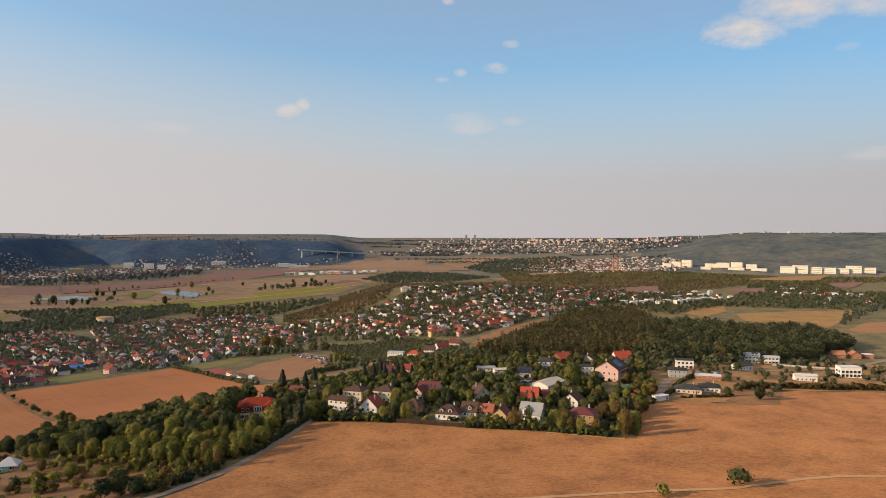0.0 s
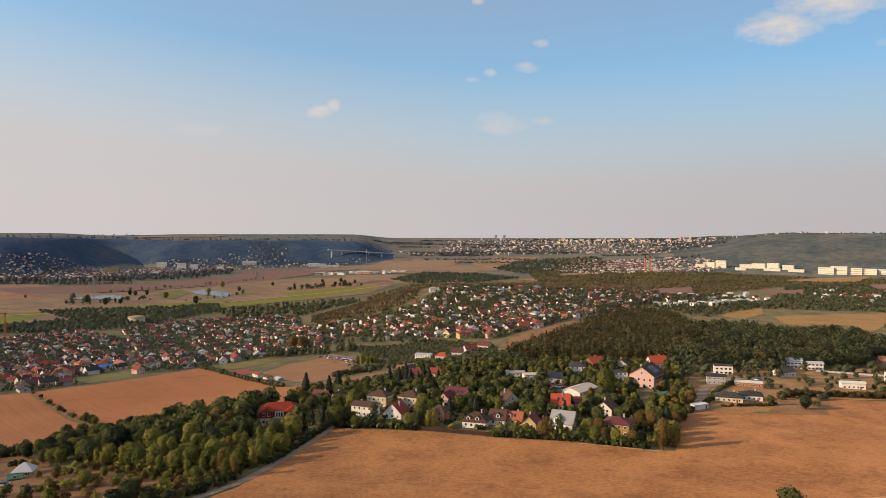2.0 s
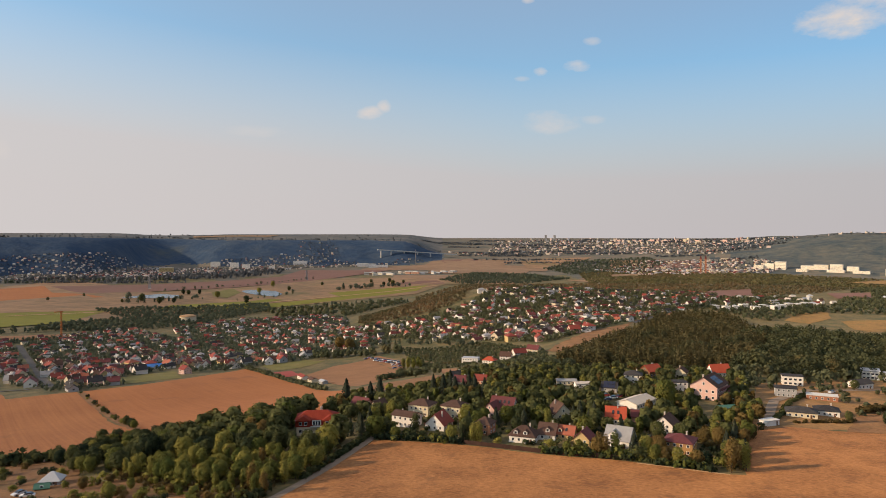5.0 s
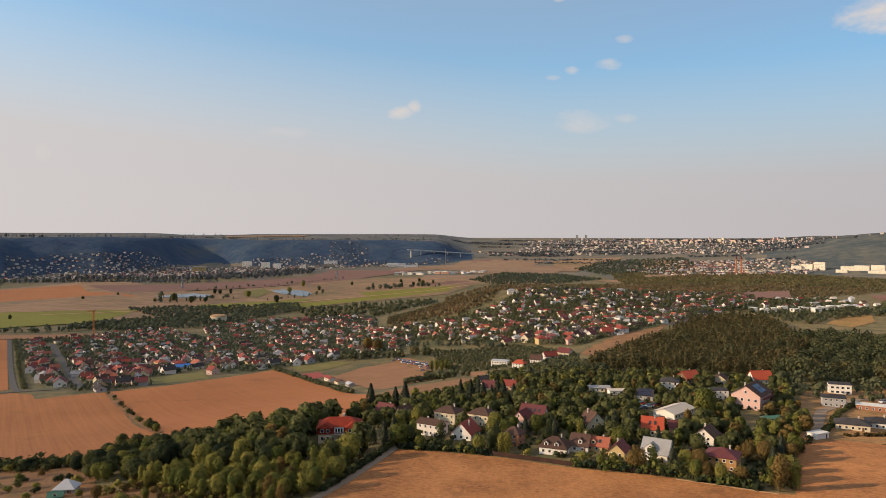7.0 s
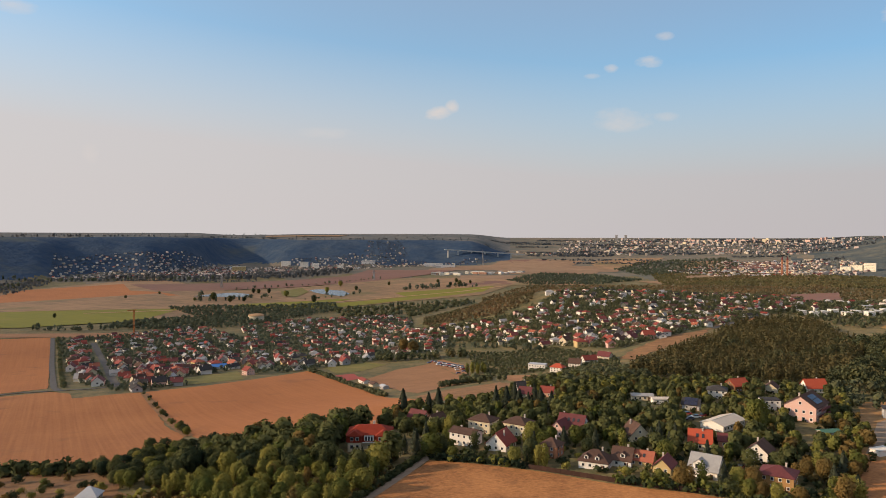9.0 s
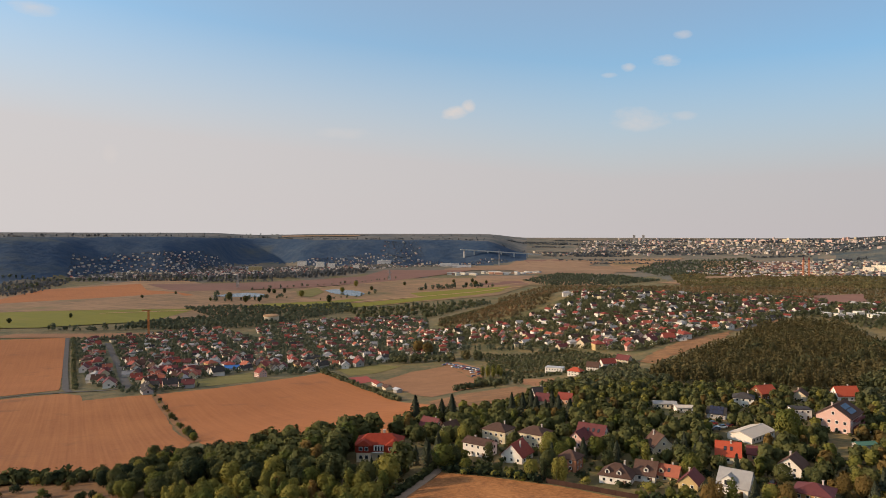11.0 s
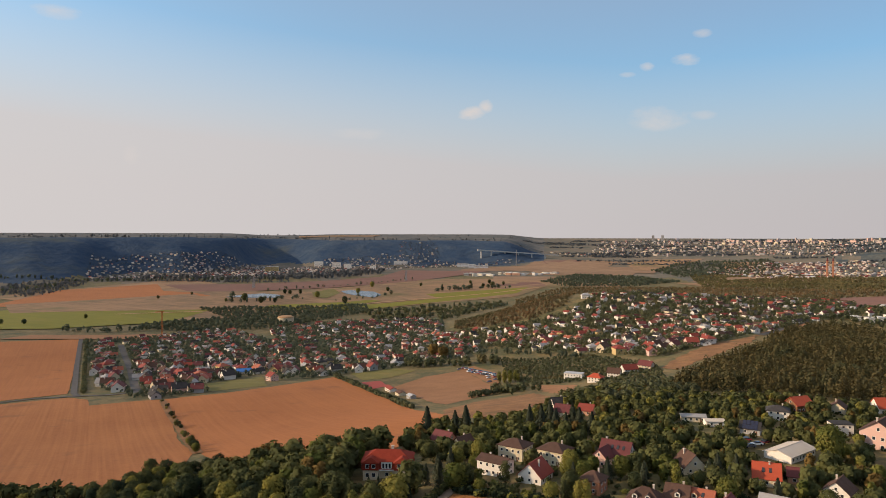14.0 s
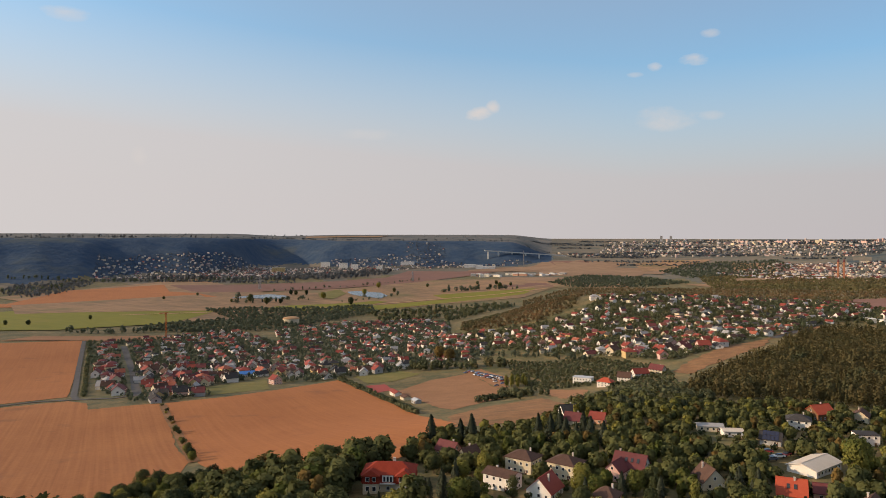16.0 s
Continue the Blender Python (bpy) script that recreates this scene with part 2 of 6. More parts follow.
# fields greyed towards blue as a substitute for haze over the plateau
M_PLATEAU = material("hazed_plateau_fields", (0.095, 0.104, 0.106), (0.185, 0.170, 0.150), scale=0.006, fine=0.04, contrast=0.9, stripes=(-60, 40.0, 0.30, 0.08), spec=0.05)
# garden tones lightened to make up for missing haze
M_GARDEN = material("garden_ground", (0.069, 0.077, 0.037), (0.173, 0.139, 0.067), scale=0.05, fine=0.3, contrast=0.9, patches=((0.103, 0.118, 0.042), 0.03, 0.2))
M_OAKWOOD = material("oak_wood_crowns", (0.046, 0.064, 0.038), (0.150, 0.144, 0.062), scale=0.10, fine=0.6, contrast=0.75, by_island=0.06, spec=0.08, patches=((0.185, 0.122, 0.048), 0.03, -0.3), grain_weight=0.25, leaf=0.28)
M_FARFIELD = material("pale_brown_far_field", (0.215, 0.140, 0.092), (0.310, 0.205, 0.132), scale=0.004, fine=0.03, contrast=0.6, stripes=(-80, 30.0, 0.25, 0.05), spec=0.05)
# crowns greyed towards blue so that far trees carry the haze in their colour
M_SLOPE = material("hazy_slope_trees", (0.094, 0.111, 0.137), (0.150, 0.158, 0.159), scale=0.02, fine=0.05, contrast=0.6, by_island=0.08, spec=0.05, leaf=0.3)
# leaf tones lifted and slightly blued in place of haze
M_BELT = material("hazed_thicket_leaves", (0.077, 0.101, 0.077), (0.158, 0.173, 0.107), scale=0.05, fine=0.4, contrast=0.5, by_island=0.07, spec=0.08, grain_weight=0.3, leaf=0.36)

# ---- lie of the land ----
SWELLS = ((13.1, 5.7, 20.8, 2.6, 2.6, 0.4), (46.9, -0.4, -5.9, -11.7, -10.3, -1.2), (42.7, 0.3, 1.1, 34.5, 0.9, -3.3), (39.5, 18, 19.2, 9.8, 7.8, 16.3), (21.3, 22.2, 14.7, 15.3, 10, 6.5))
KNOLLS = ((-60, 150, 5.7), (130, 300, 5.7), (160, 580, 3.5), (-200, 300, 5.4), (-30, 430, 26.9), (200, 680, 10.9), (60, 660, 11.7), (-200, 700, 6.1), (-60, 1080, 37.1), (80, 1080, 5.4), (220, 1130, 12.6), (30, 840, 9.2),
          (-330, 560, 12.6), (150, 480, 8.5))


def ease(a, b, v):
    t = np.clip((v - a) / (b - a), 0, 1)
    return t * t * (3 - 2 * t)


def hill_lines(th):
    """Distance of the western hills' foot and brow at each bearing, rounded off: a near hill, a side valley, a second hill."""
    at = (-60, -42, -38, -33, -30, -28, -26, -23, -15, -12, -8, -6)
    near = (2450, 2450, 2800, 2850, 3050, 3500, 3560, 3250, 3250, 3300, 3330, 3500)
    far = (3250, 3250, 3400, 3450, 3600, 4250, 4250, 3850, 3850, 3850, 3750, 3900)
    return tuple(sum(np.interp(th + k, at, v) for k in (-0.9, -0.45, 0, 0.45, 0.9)) / 5 for v in (near, far))


def land(x, y):
    """Height of the ground: a valley floor, broad swells, knolls, and the hills that close the valley."""
    x, y = np.asarray(x, float), np.asarray(y, float)
    z = np.zeros(np.broadcast(x, y).shape) - 75.0
    for i, row in enumerate(SWELLS):
        for j, w in enumerate(row):
            z = z + w * np.exp(-((x - 400 * (i - 2)) ** 2 + (y - 400 * j) ** 2) / 180000)
    for a, b, w in KNOLLS:
        z = z + w * np.exp(-((x - a) ** 2 + (y - b) ** 2) / 25312)
    r, th = np.hypot(x, y), np.degrees(np.arctan2(x, np.maximum(y, 1)))
    west, east = 1 - ease(-9.5, -6.0, th), ease(13, 24, th)
    z = z + np.maximum(r - 3200, 0) * 0.0715 * (1 - west) * (1 - east)
    foot, brow = hill_lines(th)
    up = ease(foot, brow, r)
    fold = up * (1 - up) * (22 * np.sin(th * 1.3 + r * 0.002) * np.sin(th * 0.53 + 1.0) + 16 * np.sin(x * 0.012 + 1) * np.sin(y * 0.014) + 7 * np.sin(x * 0.031 + y * 0.024))
    crest = np.interp(th, (-33, -29, -24, -12, -7), (138, 128, 119, 117, 110))
    z = z + west * (crest * up + fold + np.maximum(r - brow, 0) * np.interp(th, (-33, -26, -12), (0.011, 0.026, 0.028)))
    return z + east * (148 * ease(3000, 4100, r) + ease(3000, 3500, r) * (6 * np.sin(x * 0.011) * np.sin(y * 0.013) + 3 * np.sin(x * 0.027 + y * 0.02)))


def lz(x, y):
    return float(land(x, y))


def mesh_of(name, verts, faces, mats, slots=None, smooth=False, normals=None):
    """A mesh from arrays of points and of equal-sided faces."""
    verts, faces = np.asarray(verts, np.float32), np.asarray(faces, np.int32)
    me = bpy.data.meshes.new(name)
    k = faces.shape[1]
    me.vertices.add(len(verts))
    me.vertices.foreach_set("co", verts.ravel())
    me.loops.add(faces.size)
    me.loops.foreach_set("vertex_index", faces.ravel())
    me.polygons.add(len(faces))
    me.polygons.foreach_set("loop_start", np.arange(0, faces.size, k, dtype=np.int32))
    for m in mats:
        me.materials.append(m)
    if slots is not None:
        me.polygons.foreach_set("material_index", np.asarray(slots, np.int32))
    me.update(calc_edges=True)
    me.polygons.foreach_set("use_smooth", np.full(len(faces), smooth, dtype=bool))
    me.validate()
    if normals is not None:
        me.polygons.foreach_set("use_smooth", np.full(len(faces), True, dtype=bool))
        me.normals_split_custom_set_from_vertices(normals)
    return me


FAR_WEST_SLOPE = [(-1744, 2107), (-1930, 2354), (-1833, 2548), (-1722, 2683), (-1680, 2916), (-1602, 3150), (-1229, 2460), (-1508, 2258)]
SLOPE_TOWN = [(-1112, 3575), (-948, 3630), (-858, 3396), (-962, 3273), (-1089, 3411)]


def wooded(x, y):
    """Where the slopes of the valley's hills carry forest."""
    r, th = np.hypot(x, y), np.degrees(np.arctan2(x, np.maximum(y, 1)))
    z = land(x, y) + 7 * np.sin(th * 1.1) + 5 * np.sin(th * 2.7 + r * 0.004)
    plain = -75 + np.maximum(r - 3200, 0) * 0.0715
    foot, brow = hill_lines(th)
    climb = (r - foot) / (brow - foot) + 0.03 * np.sin(th * 1.1) + 0.02 * np.sin(th * 2.7)
    west = (th < -6.2) & (climb > 0.16) & (climb < 0.97)
    east = (th > 14) & (z > plain * ease(26, 16, th) - 68 * ease(16, 26, th)) & (r > 2990 + 60 * np.sin(th * 1.7) + 30 * np.sin(th * 4.1))
    return west | east


def build_ground():
    angles = np.r_[np.arange(-48, 48, 0.36), np.arange(48, 312, 3.0)]
    radii = np.r_[0.5, 20, 40, np.geomspace(60, 2300, 230), np.geomspace(2325, 4880, 110)]
    a, r = np.meshgrid(np.radians(angles), radii)
    x, y = r * np.sin(a), r * np.cos(a)
    v = np.stack([x, y, land(x, y)], -1).reshape(-1, 3)
    n, rings = len(angles), len(radii)
    i, j = np.meshgrid(np.arange(rings - 1), np.arange(n), indexing="ij")
    k = (j + 1) % n
    f = np.stack([i * n + j, i * n + k, (i + 1) * n + k, (i + 1) * n + j], -1).reshape(-1, 4)
    mid = v[f].mean(1)
    r, th = np.hypot(mid[:, 0], mid[:, 1]), np.degrees(np.arctan2(mid[:, 0], np.maximum(mid[:, 1], 1)))
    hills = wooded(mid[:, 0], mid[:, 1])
    # hills, plateau and far plain take the haze-tinted materials
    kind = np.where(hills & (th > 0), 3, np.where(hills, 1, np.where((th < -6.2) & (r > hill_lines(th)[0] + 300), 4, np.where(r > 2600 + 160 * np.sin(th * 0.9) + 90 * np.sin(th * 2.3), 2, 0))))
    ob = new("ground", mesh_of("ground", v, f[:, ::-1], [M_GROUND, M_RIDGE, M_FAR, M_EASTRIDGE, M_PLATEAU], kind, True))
    tagged(ob, "rolling ground of dry scrub, grass and wooded far hills", "ground", kind="structure")


build_ground()


def sheet(name, outline, mat, label, cell=14.0, lift=0.12, jitter=0.0, category="field"):
    """A patch of land cover that follows the ground."""
    rng = random.Random(len(name) * 7 + len(outline))
    near = max(math.hypot(x, y) for x, y in outline) < 1150
    if near:
        cell, jitter = min(cell, 8.0), max(jitter, 0.8)
    bm = bmesh.new()
    pts = []
    for (x0, y0), (x1, y1) in zip(outline, outline[1:] + outline[:1]):
        steps = max(1, int(math.hypot(x1 - x0, y1 - y0) / cell))
        for s in range(steps):
            j = jitter if s else 0
            pts.append((x0 + (x1 - x0) * s / steps + rng.uniform(-j, j), y0 + (y1 - y0) * s / steps + rng.uniform(-j, j)))
    vs = [bm.verts.new((x, y, 0)) for x, y in pts]
    bm.faces.new(vs)
    bmesh.ops.triangulate(bm, faces=bm.faces[:])
    for _ in range(9):
        long = [e for e in bm.edges if e.calc_length() > 2.2 * cell]
        if not long:
            break
        bmesh.ops.subdivide_edges(bm, edges=long, cuts=1)
        bmesh.ops.triangulate(bm, faces=[f for f in bm.faces if len(f.verts) > 3])
    co = np.array([v.co for v in bm.verts])
    far = np.hypot(co[:, 0], co[:, 1])
    z = land(co[:, 0], co[:, 1]) + (0.06 + 0.3 * min(lift, 0.45) + 0.00012 * far if near else lift + 0.00022 * far)
    for v, h in zip(bm.verts, z):
        v.co.z = h
    bmesh.ops.recalc_face_normals(bm, faces=bm.faces[:])
    if sum(f.normal.z for f in bm.faces) < 0:
        bmesh.ops.reverse_faces(bm, faces=bm.faces[:])
    me = bpy.data.meshes.new(name)
    bm.to_mesh(me)
    bm.free()
    for p in me.polygons:
        p.use_smooth = True
    me.materials.append(mat)
    return tagged(new(name, me), label, category, kind="structure")


def ribbon(name, line, width, mat, label, lift=0.2, category="road"):
    """A road or lane along a line on the ground."""
    pts = []
    for (x0, y0), (x1, y1) in zip(line, line[1:]):
        steps = max(1, int(math.hypot(x1 - x0, y1 - y0) / 6))
        pts += [(x0 + (x1 - x0) * s / steps, y0 + (y1 - y0) * s / steps) for s in range(steps)]
    pts = np.array(pts + [line[-1]], float)
    way = np.gradient(pts, axis=0)
    way /= np.linalg.norm(way, axis=1, keepdims=True)
    off = np.stack([way[:, 1], -way[:, 0]], -1)
    rows = np.stack([pts - off * width / 2, pts, pts + off * width / 2], 1).reshape(-1, 2)
    far = np.hypot(rows[:, 0], rows[:, 1])
    z = land(rows[:, 0], rows[:, 1]) + (0.13 + 0.3 * min(lift, 0.5) + 0.0002 * far if far.max() < 1150 else lift + 0.0004 * far)
    n = len(pts)
    i, j = np.meshgrid(np.arange(n - 1), np.arange(2), indexing="ij")
    f = np.stack([i * 3 + j, i * 3 + j + 1, i * 3 + j + 4, i * 3 + j + 3], -1).reshape(-1, 4)
    return tagged(new(name, mesh_of(name, np.c_[rows, z], f, [mat], smooth=True)), label, category, kind="structure")


# ---- fields, meadows, water and roads ----
sheet("field_stubble", [(-140, 60), (-79, 203), (-69, 223), (-63, 256), (-54, 298), (-19, 289), (10, 278), (38, 272), (63, 262), (71, 262), (80, 300), (91, 320), (106, 330), (130, 327), (150, 328), (176, 371), (195, 373), (234, 379), (420, 410), (520, 120), (300, -60), (-60, -60)],
      M_STUBBLE, "wide golden stubble field sloping to the houses", 9, jitter=0.7)
sheet("field_wheat", [(-199, 385), (-232, 424), (-292, 496), (-335, 551), (-308, 587), (-294, 624), (-283, 663), (-269, 713), (-222, 652), (-170, 585), (-133, 517), (-84, 424), (-92, 340), (-124, 330), (-165, 345)],
      M_WHEAT, "harvested orange-brown wheat field above the village", 14, jitter=0.8)
sheet("field_wheat_low", [(-457, 525), (-424, 555), (-398, 545), (-375, 520), (-349, 542), (-338, 548), (-287, 488), (-223, 407), (-196, 377), (-182, 350), (-174, 318), (-186, 302), (-215, 299), (-262, 294), (-330, 320), (-560, 480), (-530, 498)],
      M_WHEAT2, "harvested pale wheat field with tractor lines", 14, jitter=0.8)
sheet("field_wheat_west", [(-763, 816), (-698, 885), (-599, 763), (-443, 575), (-472, 539), (-518, 509), (-900, 620), (-1000, 760)], M_WHEAT, "harvested wheat field beside the lane", 18, jitter=0.8)
sheet("meadow_strip", [(-363, 637), (-345, 716), (-298, 639), (-327, 589)], M_LAWN, "strip of yellow-green grass by the houses", 12)
sheet("sports_ground", [(-192, 650), (-182, 715), (-155, 754), (-107, 656), (-96, 610), (-107, 581), (-117, 540), (-157, 606)], M_DIRT, "dry brown sports ground of bare earth", 14, jitter=1.0)
sheet("rough_grass", [(-102, 476), (-99, 542), (-65, 586), (-41, 503), (-45, 419), (-86, 415)], M_SCRUB, "rough dry grass behind the gardens", 12, jitter=2)
sheet("clay_court", [(-228, 678), (-215, 690), (-197, 659), (-205, 639)], M_COURT, "red clay playing court", 10, 0.35, category="court")
sheet("grass_pitch", [(-263, 739), (-238, 788), (-203, 759), (-213, 712), (-232, 692)], M_LAWN, "green grass pitch by the club", 12, 0.25)
sheet("car_park_ground", [(-163, 765), (-147, 775), (-112, 720), (-103, 668), (-112, 666), (-128, 702)], M_DIRT, "dusty gravel car park", 12, 0.35, category="car park")
sheet("earth_yard", [(-74, 643), (-37, 618), (-29, 571), (-30, 507), (-61, 602)], M_DIRT, "bare earth yard on the slope", 12, jitter=2)
sheet("field_hill_strip", [(23, 672), (37, 719), (73, 800), (128, 874), (108, 808), (65, 713), (34, 652)], M_SCRUB, "narrow olive-tan pasture along the wood", 12, 0.5, 2)
sheet("earth_strip", [(129, 908), (162, 955), (194, 984), (192, 955), (154, 906), (133, 885)], M_DIRT, "pale earth strip on the hill", 14, 0.5)
sheet("field_olive", [(372, 918), (458, 947), (560, 976), (478, 852), (406, 760), (414, 830), (358, 820), (353, 839)], M_OLIVE, "olive-brown field behind the oak wood", 16, 0.8)
sheet("field_tan", [(308, 916), (349, 987), (393, 1009), (371, 942), (325, 888)], M_OLIVE, "small tan field by the wood", 16, 0.8)
sheet("field_brown", [(382, 1581), (495, 1658), (396, 1316), (264, 1084)], M_PLOUGH, "brown field behind the hillside town", 30, 0.8)
sheet("field_brown_east", [(601, 1531), (724, 1617), (620, 1392), (546, 1350)], M_PLOUGH, "small brown ploughed field", 30, 0.8)
sheet("field_brown_far", [(1133, 2128), (1304, 2230), (1038, 1837), (1000, 1832)], M_PLOUGH, "distant brown ploughed field", 40, 0.8)
sheet("field_pale", [(946, 2294), (1166, 2495), (1403, 2609), (1183, 2266), (941, 2121)], M_OLIVE, "pale grassland before the factory", 40, 0.8)
sheet("earth_bank", [(418, 744), (477, 814), (508, 826), (600, 800), (442, 718), (415, 718)], M_DIRT, "pale bare bank by the road", 16, 0.6)
sheet("dry_meadows", [(-1455, 2253), (-935, 1796), (-773, 2037), (-684, 2396), (-328, 2551), (-221, 2275), (-274, 1900), (-446, 1700), (-545, 1530), (-676, 1360), (-725, 1178), (-770, 1162), (-1500, 1500)],
      M_DRY, "dry tan and green river meadows", 28, 0.6)
sheet("field_ploughed", [(-1340, 1959), (-1104, 2059), (-942, 2251), (-844, 2480), (-901, 2919), (-699, 2933), (-515, 3144), (-589, 2647), (-682, 2264), (-825, 1971), (-971, 1810), (-1080, 1756), (-1135, 1768)],
      M_PLOUGH, "long dark ploughed field on the valley floor", 28, 0.85)
sheet("field_orange", [(-1322, 1363), (-1480, 1714), (-1372, 1976), (-1194, 1754), (-1088, 1722), (-984, 1648), (-1072, 1542), (-1155, 1405), (-1242, 1299), (-1368, 1256), (-1439, 1317)], M_WHEAT, "orange harvested field on the valley floor", 28, 0.8)
sheet("meadow_green", [(-1276, 1178), (-1177, 1210), (-1114, 1358), (-983, 1522), (-807, 1368), (-741, 1122), (-807, 954), (-927, 881)], M_MEADOW, "wide yellow-green meadow on the valley floor", 28, 0.9)
sheet("meadow_bright", [(-804, 1834), (-796, 1956), (-731, 1849), (-708, 1708), (-750, 1725)], M_LAWN, "bright green grass by the ponds", 28, 1.15)
sheet("meadow_bank", [(-740, 1421), (-752, 1513), (-631, 1662), (-606, 1721), (-570, 1714), (-624, 1490)], M_MEADOW, "green grass bank in the valley", 28, 1.15)
sheet("pond", [(-937, 1628), (-927, 1703), (-899, 1752), (-841, 1732), (-815, 1666), (-867, 1640)], M_WATER, "still grey-blue pond among meadows", 20, 1.3, category="pond")
sheet("pond_east", [(-749, 1894), (-733, 1931), (-659, 1913), (-616, 1844), (-611, 1774), (-670, 1802), (-712, 1837)], M_WATER, "still grey-blue pond beside bright grass", 20, 1.3, category="pond")
sheet("field_gold", [(-677, 3042), (-577, 3287), (-78, 3449), (-216, 3284), (-520, 2963), (-654, 2936)], M_FARFIELD, "distant golden-brown field", 60, 1.5)
sheet("field_grey", [(-11, 3450), (130, 3601), (346, 3646), (259, 3443), (39, 3102)], M_DRY, "distant grey-green field", 60, 1.5)
sheet("gravel_site", [(-779, 832), (-777, 883), (-697, 936), (-631, 1008), (-606, 972), (-667, 900)], M_DIRT, "pale earth building site at the village edge", 20, 0.6)
sheet("plateau_field", [(-1830, 3900), (-1440, 4050), (-1480, 4330), (-1950, 4150)], M_DRY, "pale field on the far plateau", 60, 2.0)
ribbon("track", [(-10, 190), (18, 195), (34, 198), (58, 202), (83, 205), (107, 214), (119, 217), (135, 218), (200, 214), (330, 200)], 1.9, M_TRACK, "dusty farm track across the stubble")
ribbon("road_valley_lane", [(-640, 420), (-506, 500), (-464, 532), (-451, 550), (-424, 561), (-395, 569), (-386, 584)], 5, M_ASPHALT, "narrow asphalt lane between wheat fields", 0.4)
ribbon("road_hedge_lane", [(-424, 564), (-441, 580), (-556, 714), (-697, 883)], 5, M_ASPHALT, "asphalt lane along the village hedge", 0.4)
ribbon("road_village_street", [(-381, 580), (-503, 730), (-627, 871)], 7, M_ASPHALT, "asphalt village street between houses", 0.4)
ribbon("road_garden_lane", [(-100, 180), (-81, 206), (-70, 228), (-63, 258), (-56, 297), (-54, 340)], 3.2, M_LANE, "dusty grey lane along the stubble field", 0.1)
ribbon("road_estate", [(97, 330), (104, 345), (120, 385), (150, 425), (185, 440), (260, 470), (340, 540)], 4.4, M_LANE, "pale worn road through the new houses", 0.25)
ribbon("road_hill", [(128, 872), (165, 930), (200, 985), (230, 1030)], 7, M_ASPHALT, "road over the hill", 0.7)
sheet("garden_grass", [(150, 405), (170, 440), (205, 480), (262, 478), (255, 420), (205, 400), (185, 380)], M_GOLD, "dry garden grass between the new houses", 12, 0.15, 2.0)
sheet("scrub_clearing", [(-150, 205), (-128, 179), (-100, 178), (-86, 200), (-84, 222), (-92, 234), (-112, 246), (-134, 256), (-140, 240)], M_SCRUB, "dry grassy clearing with bushes", 10, 0.15, 2.0)
sheet("meadow_lane_strip", [(-740, 1421), (-600, 1581), (-470, 1795), (-341, 1942), (-286, 1985), (-449, 1713), (-552, 1516)], M_MEADOW, "long green strip beside the meadow lane", 28, 0.85)
sheet("field_stripe_north", [(-662, 2091), (-542, 2275), (-359, 2490), (-274, 2432), (-470, 2111), (-599, 1990)], M_DRY, "long tan field stripe in the valley", 28, 0.85)
sheet("meadow_north", [(-514, 1906), (-365, 2078), (-279, 2170), (-286, 1985), (-422, 1768)], M_MEADOW, "yellow-green meadow in the valley", 28, 0.85)
ribbon("road_meadow_lane", [(-900, 1200), (-810, 1317), (-716, 1440), (-609, 1604), (-474, 1808), (-347, 1975), (-245, 2168)], 9, M_TRACK, "pale lane through the river meadows", 1.1)
sheet("scrub_corner", [(128, 327), (155, 329), (175, 370), (152, 368), (140, 350)], M_SCRUB, "weedy brown patch at the field corner", 8, 0.45, 1.0)
sheet("estate_grass", [(92, 322), (134, 331), (176, 372), (235, 381), (330, 396), (350, 500), (262, 500), (180, 470), (130, 440), (110, 390)], M_GOLD, "dry golden grass around the new houses", 12, 0.06, 1.5)
sheet("meadow_brown", [(-1281, 1337), (-1157, 1518), (-1063, 1691), (-847, 1460), (-805, 1373), (-933, 1275), (-1100, 1170)], M_DRY, "olive-brown mown part of the valley meadow", 28, 1.1)
sheet("scrub_west", [(-186, 300), (-150, 262), (-125, 242), (-103, 233), (-120, 222), (-152, 203), (-230, 150), (-300, 190), (-262, 292), (-215, 297)], M_SCRUB, "rough dry grass and bare soil around the cottage", 10, 0.2, 2.0)
CLEAR_A = [(316, 2682), (455, 2858), (430, 2645), (310, 2530)]
CLEAR_B = [(350, 2165), (500, 2470), (560, 2659), (440, 2340)]
sheet("field_clearing", CLEAR_A, M_FARFIELD, "tan clearing in the far heath", 40, 0.8)
sheet("field_clearing", CLEAR_B, M_FARFIELD, "tan clearing in the far heath", 40, 0.8)
patch_rng = random.Random(77)
for k in range(26):
    bx, by = patch_rng.uniform(-420, 900), patch_rng.uniform(2250, 3650)
    if math.hypot(bx, by) > 3700 or bx > 0.24 * by:
        continue
    w, d, t = patch_rng.uniform(60, 190), patch_rng.uniform(60, 170), radians(patch_rng.uniform(-25, 25))
    ring = [(bx + u * w * math.cos(t) - v * d * math.sin(t), by + u * w * math.sin(t) + v * d * math.cos(t)) for u, v in ((-1, -1), (1, -1), (1, 1), (-1, 1))]
    sheet("field_patch", ring, patch_rng.choice((M_FARFIELD, M_PLOUGH, M_FARFIELD, M_DRY)), "distant field among the woods", 60, 0.8)

# ---- trees ----


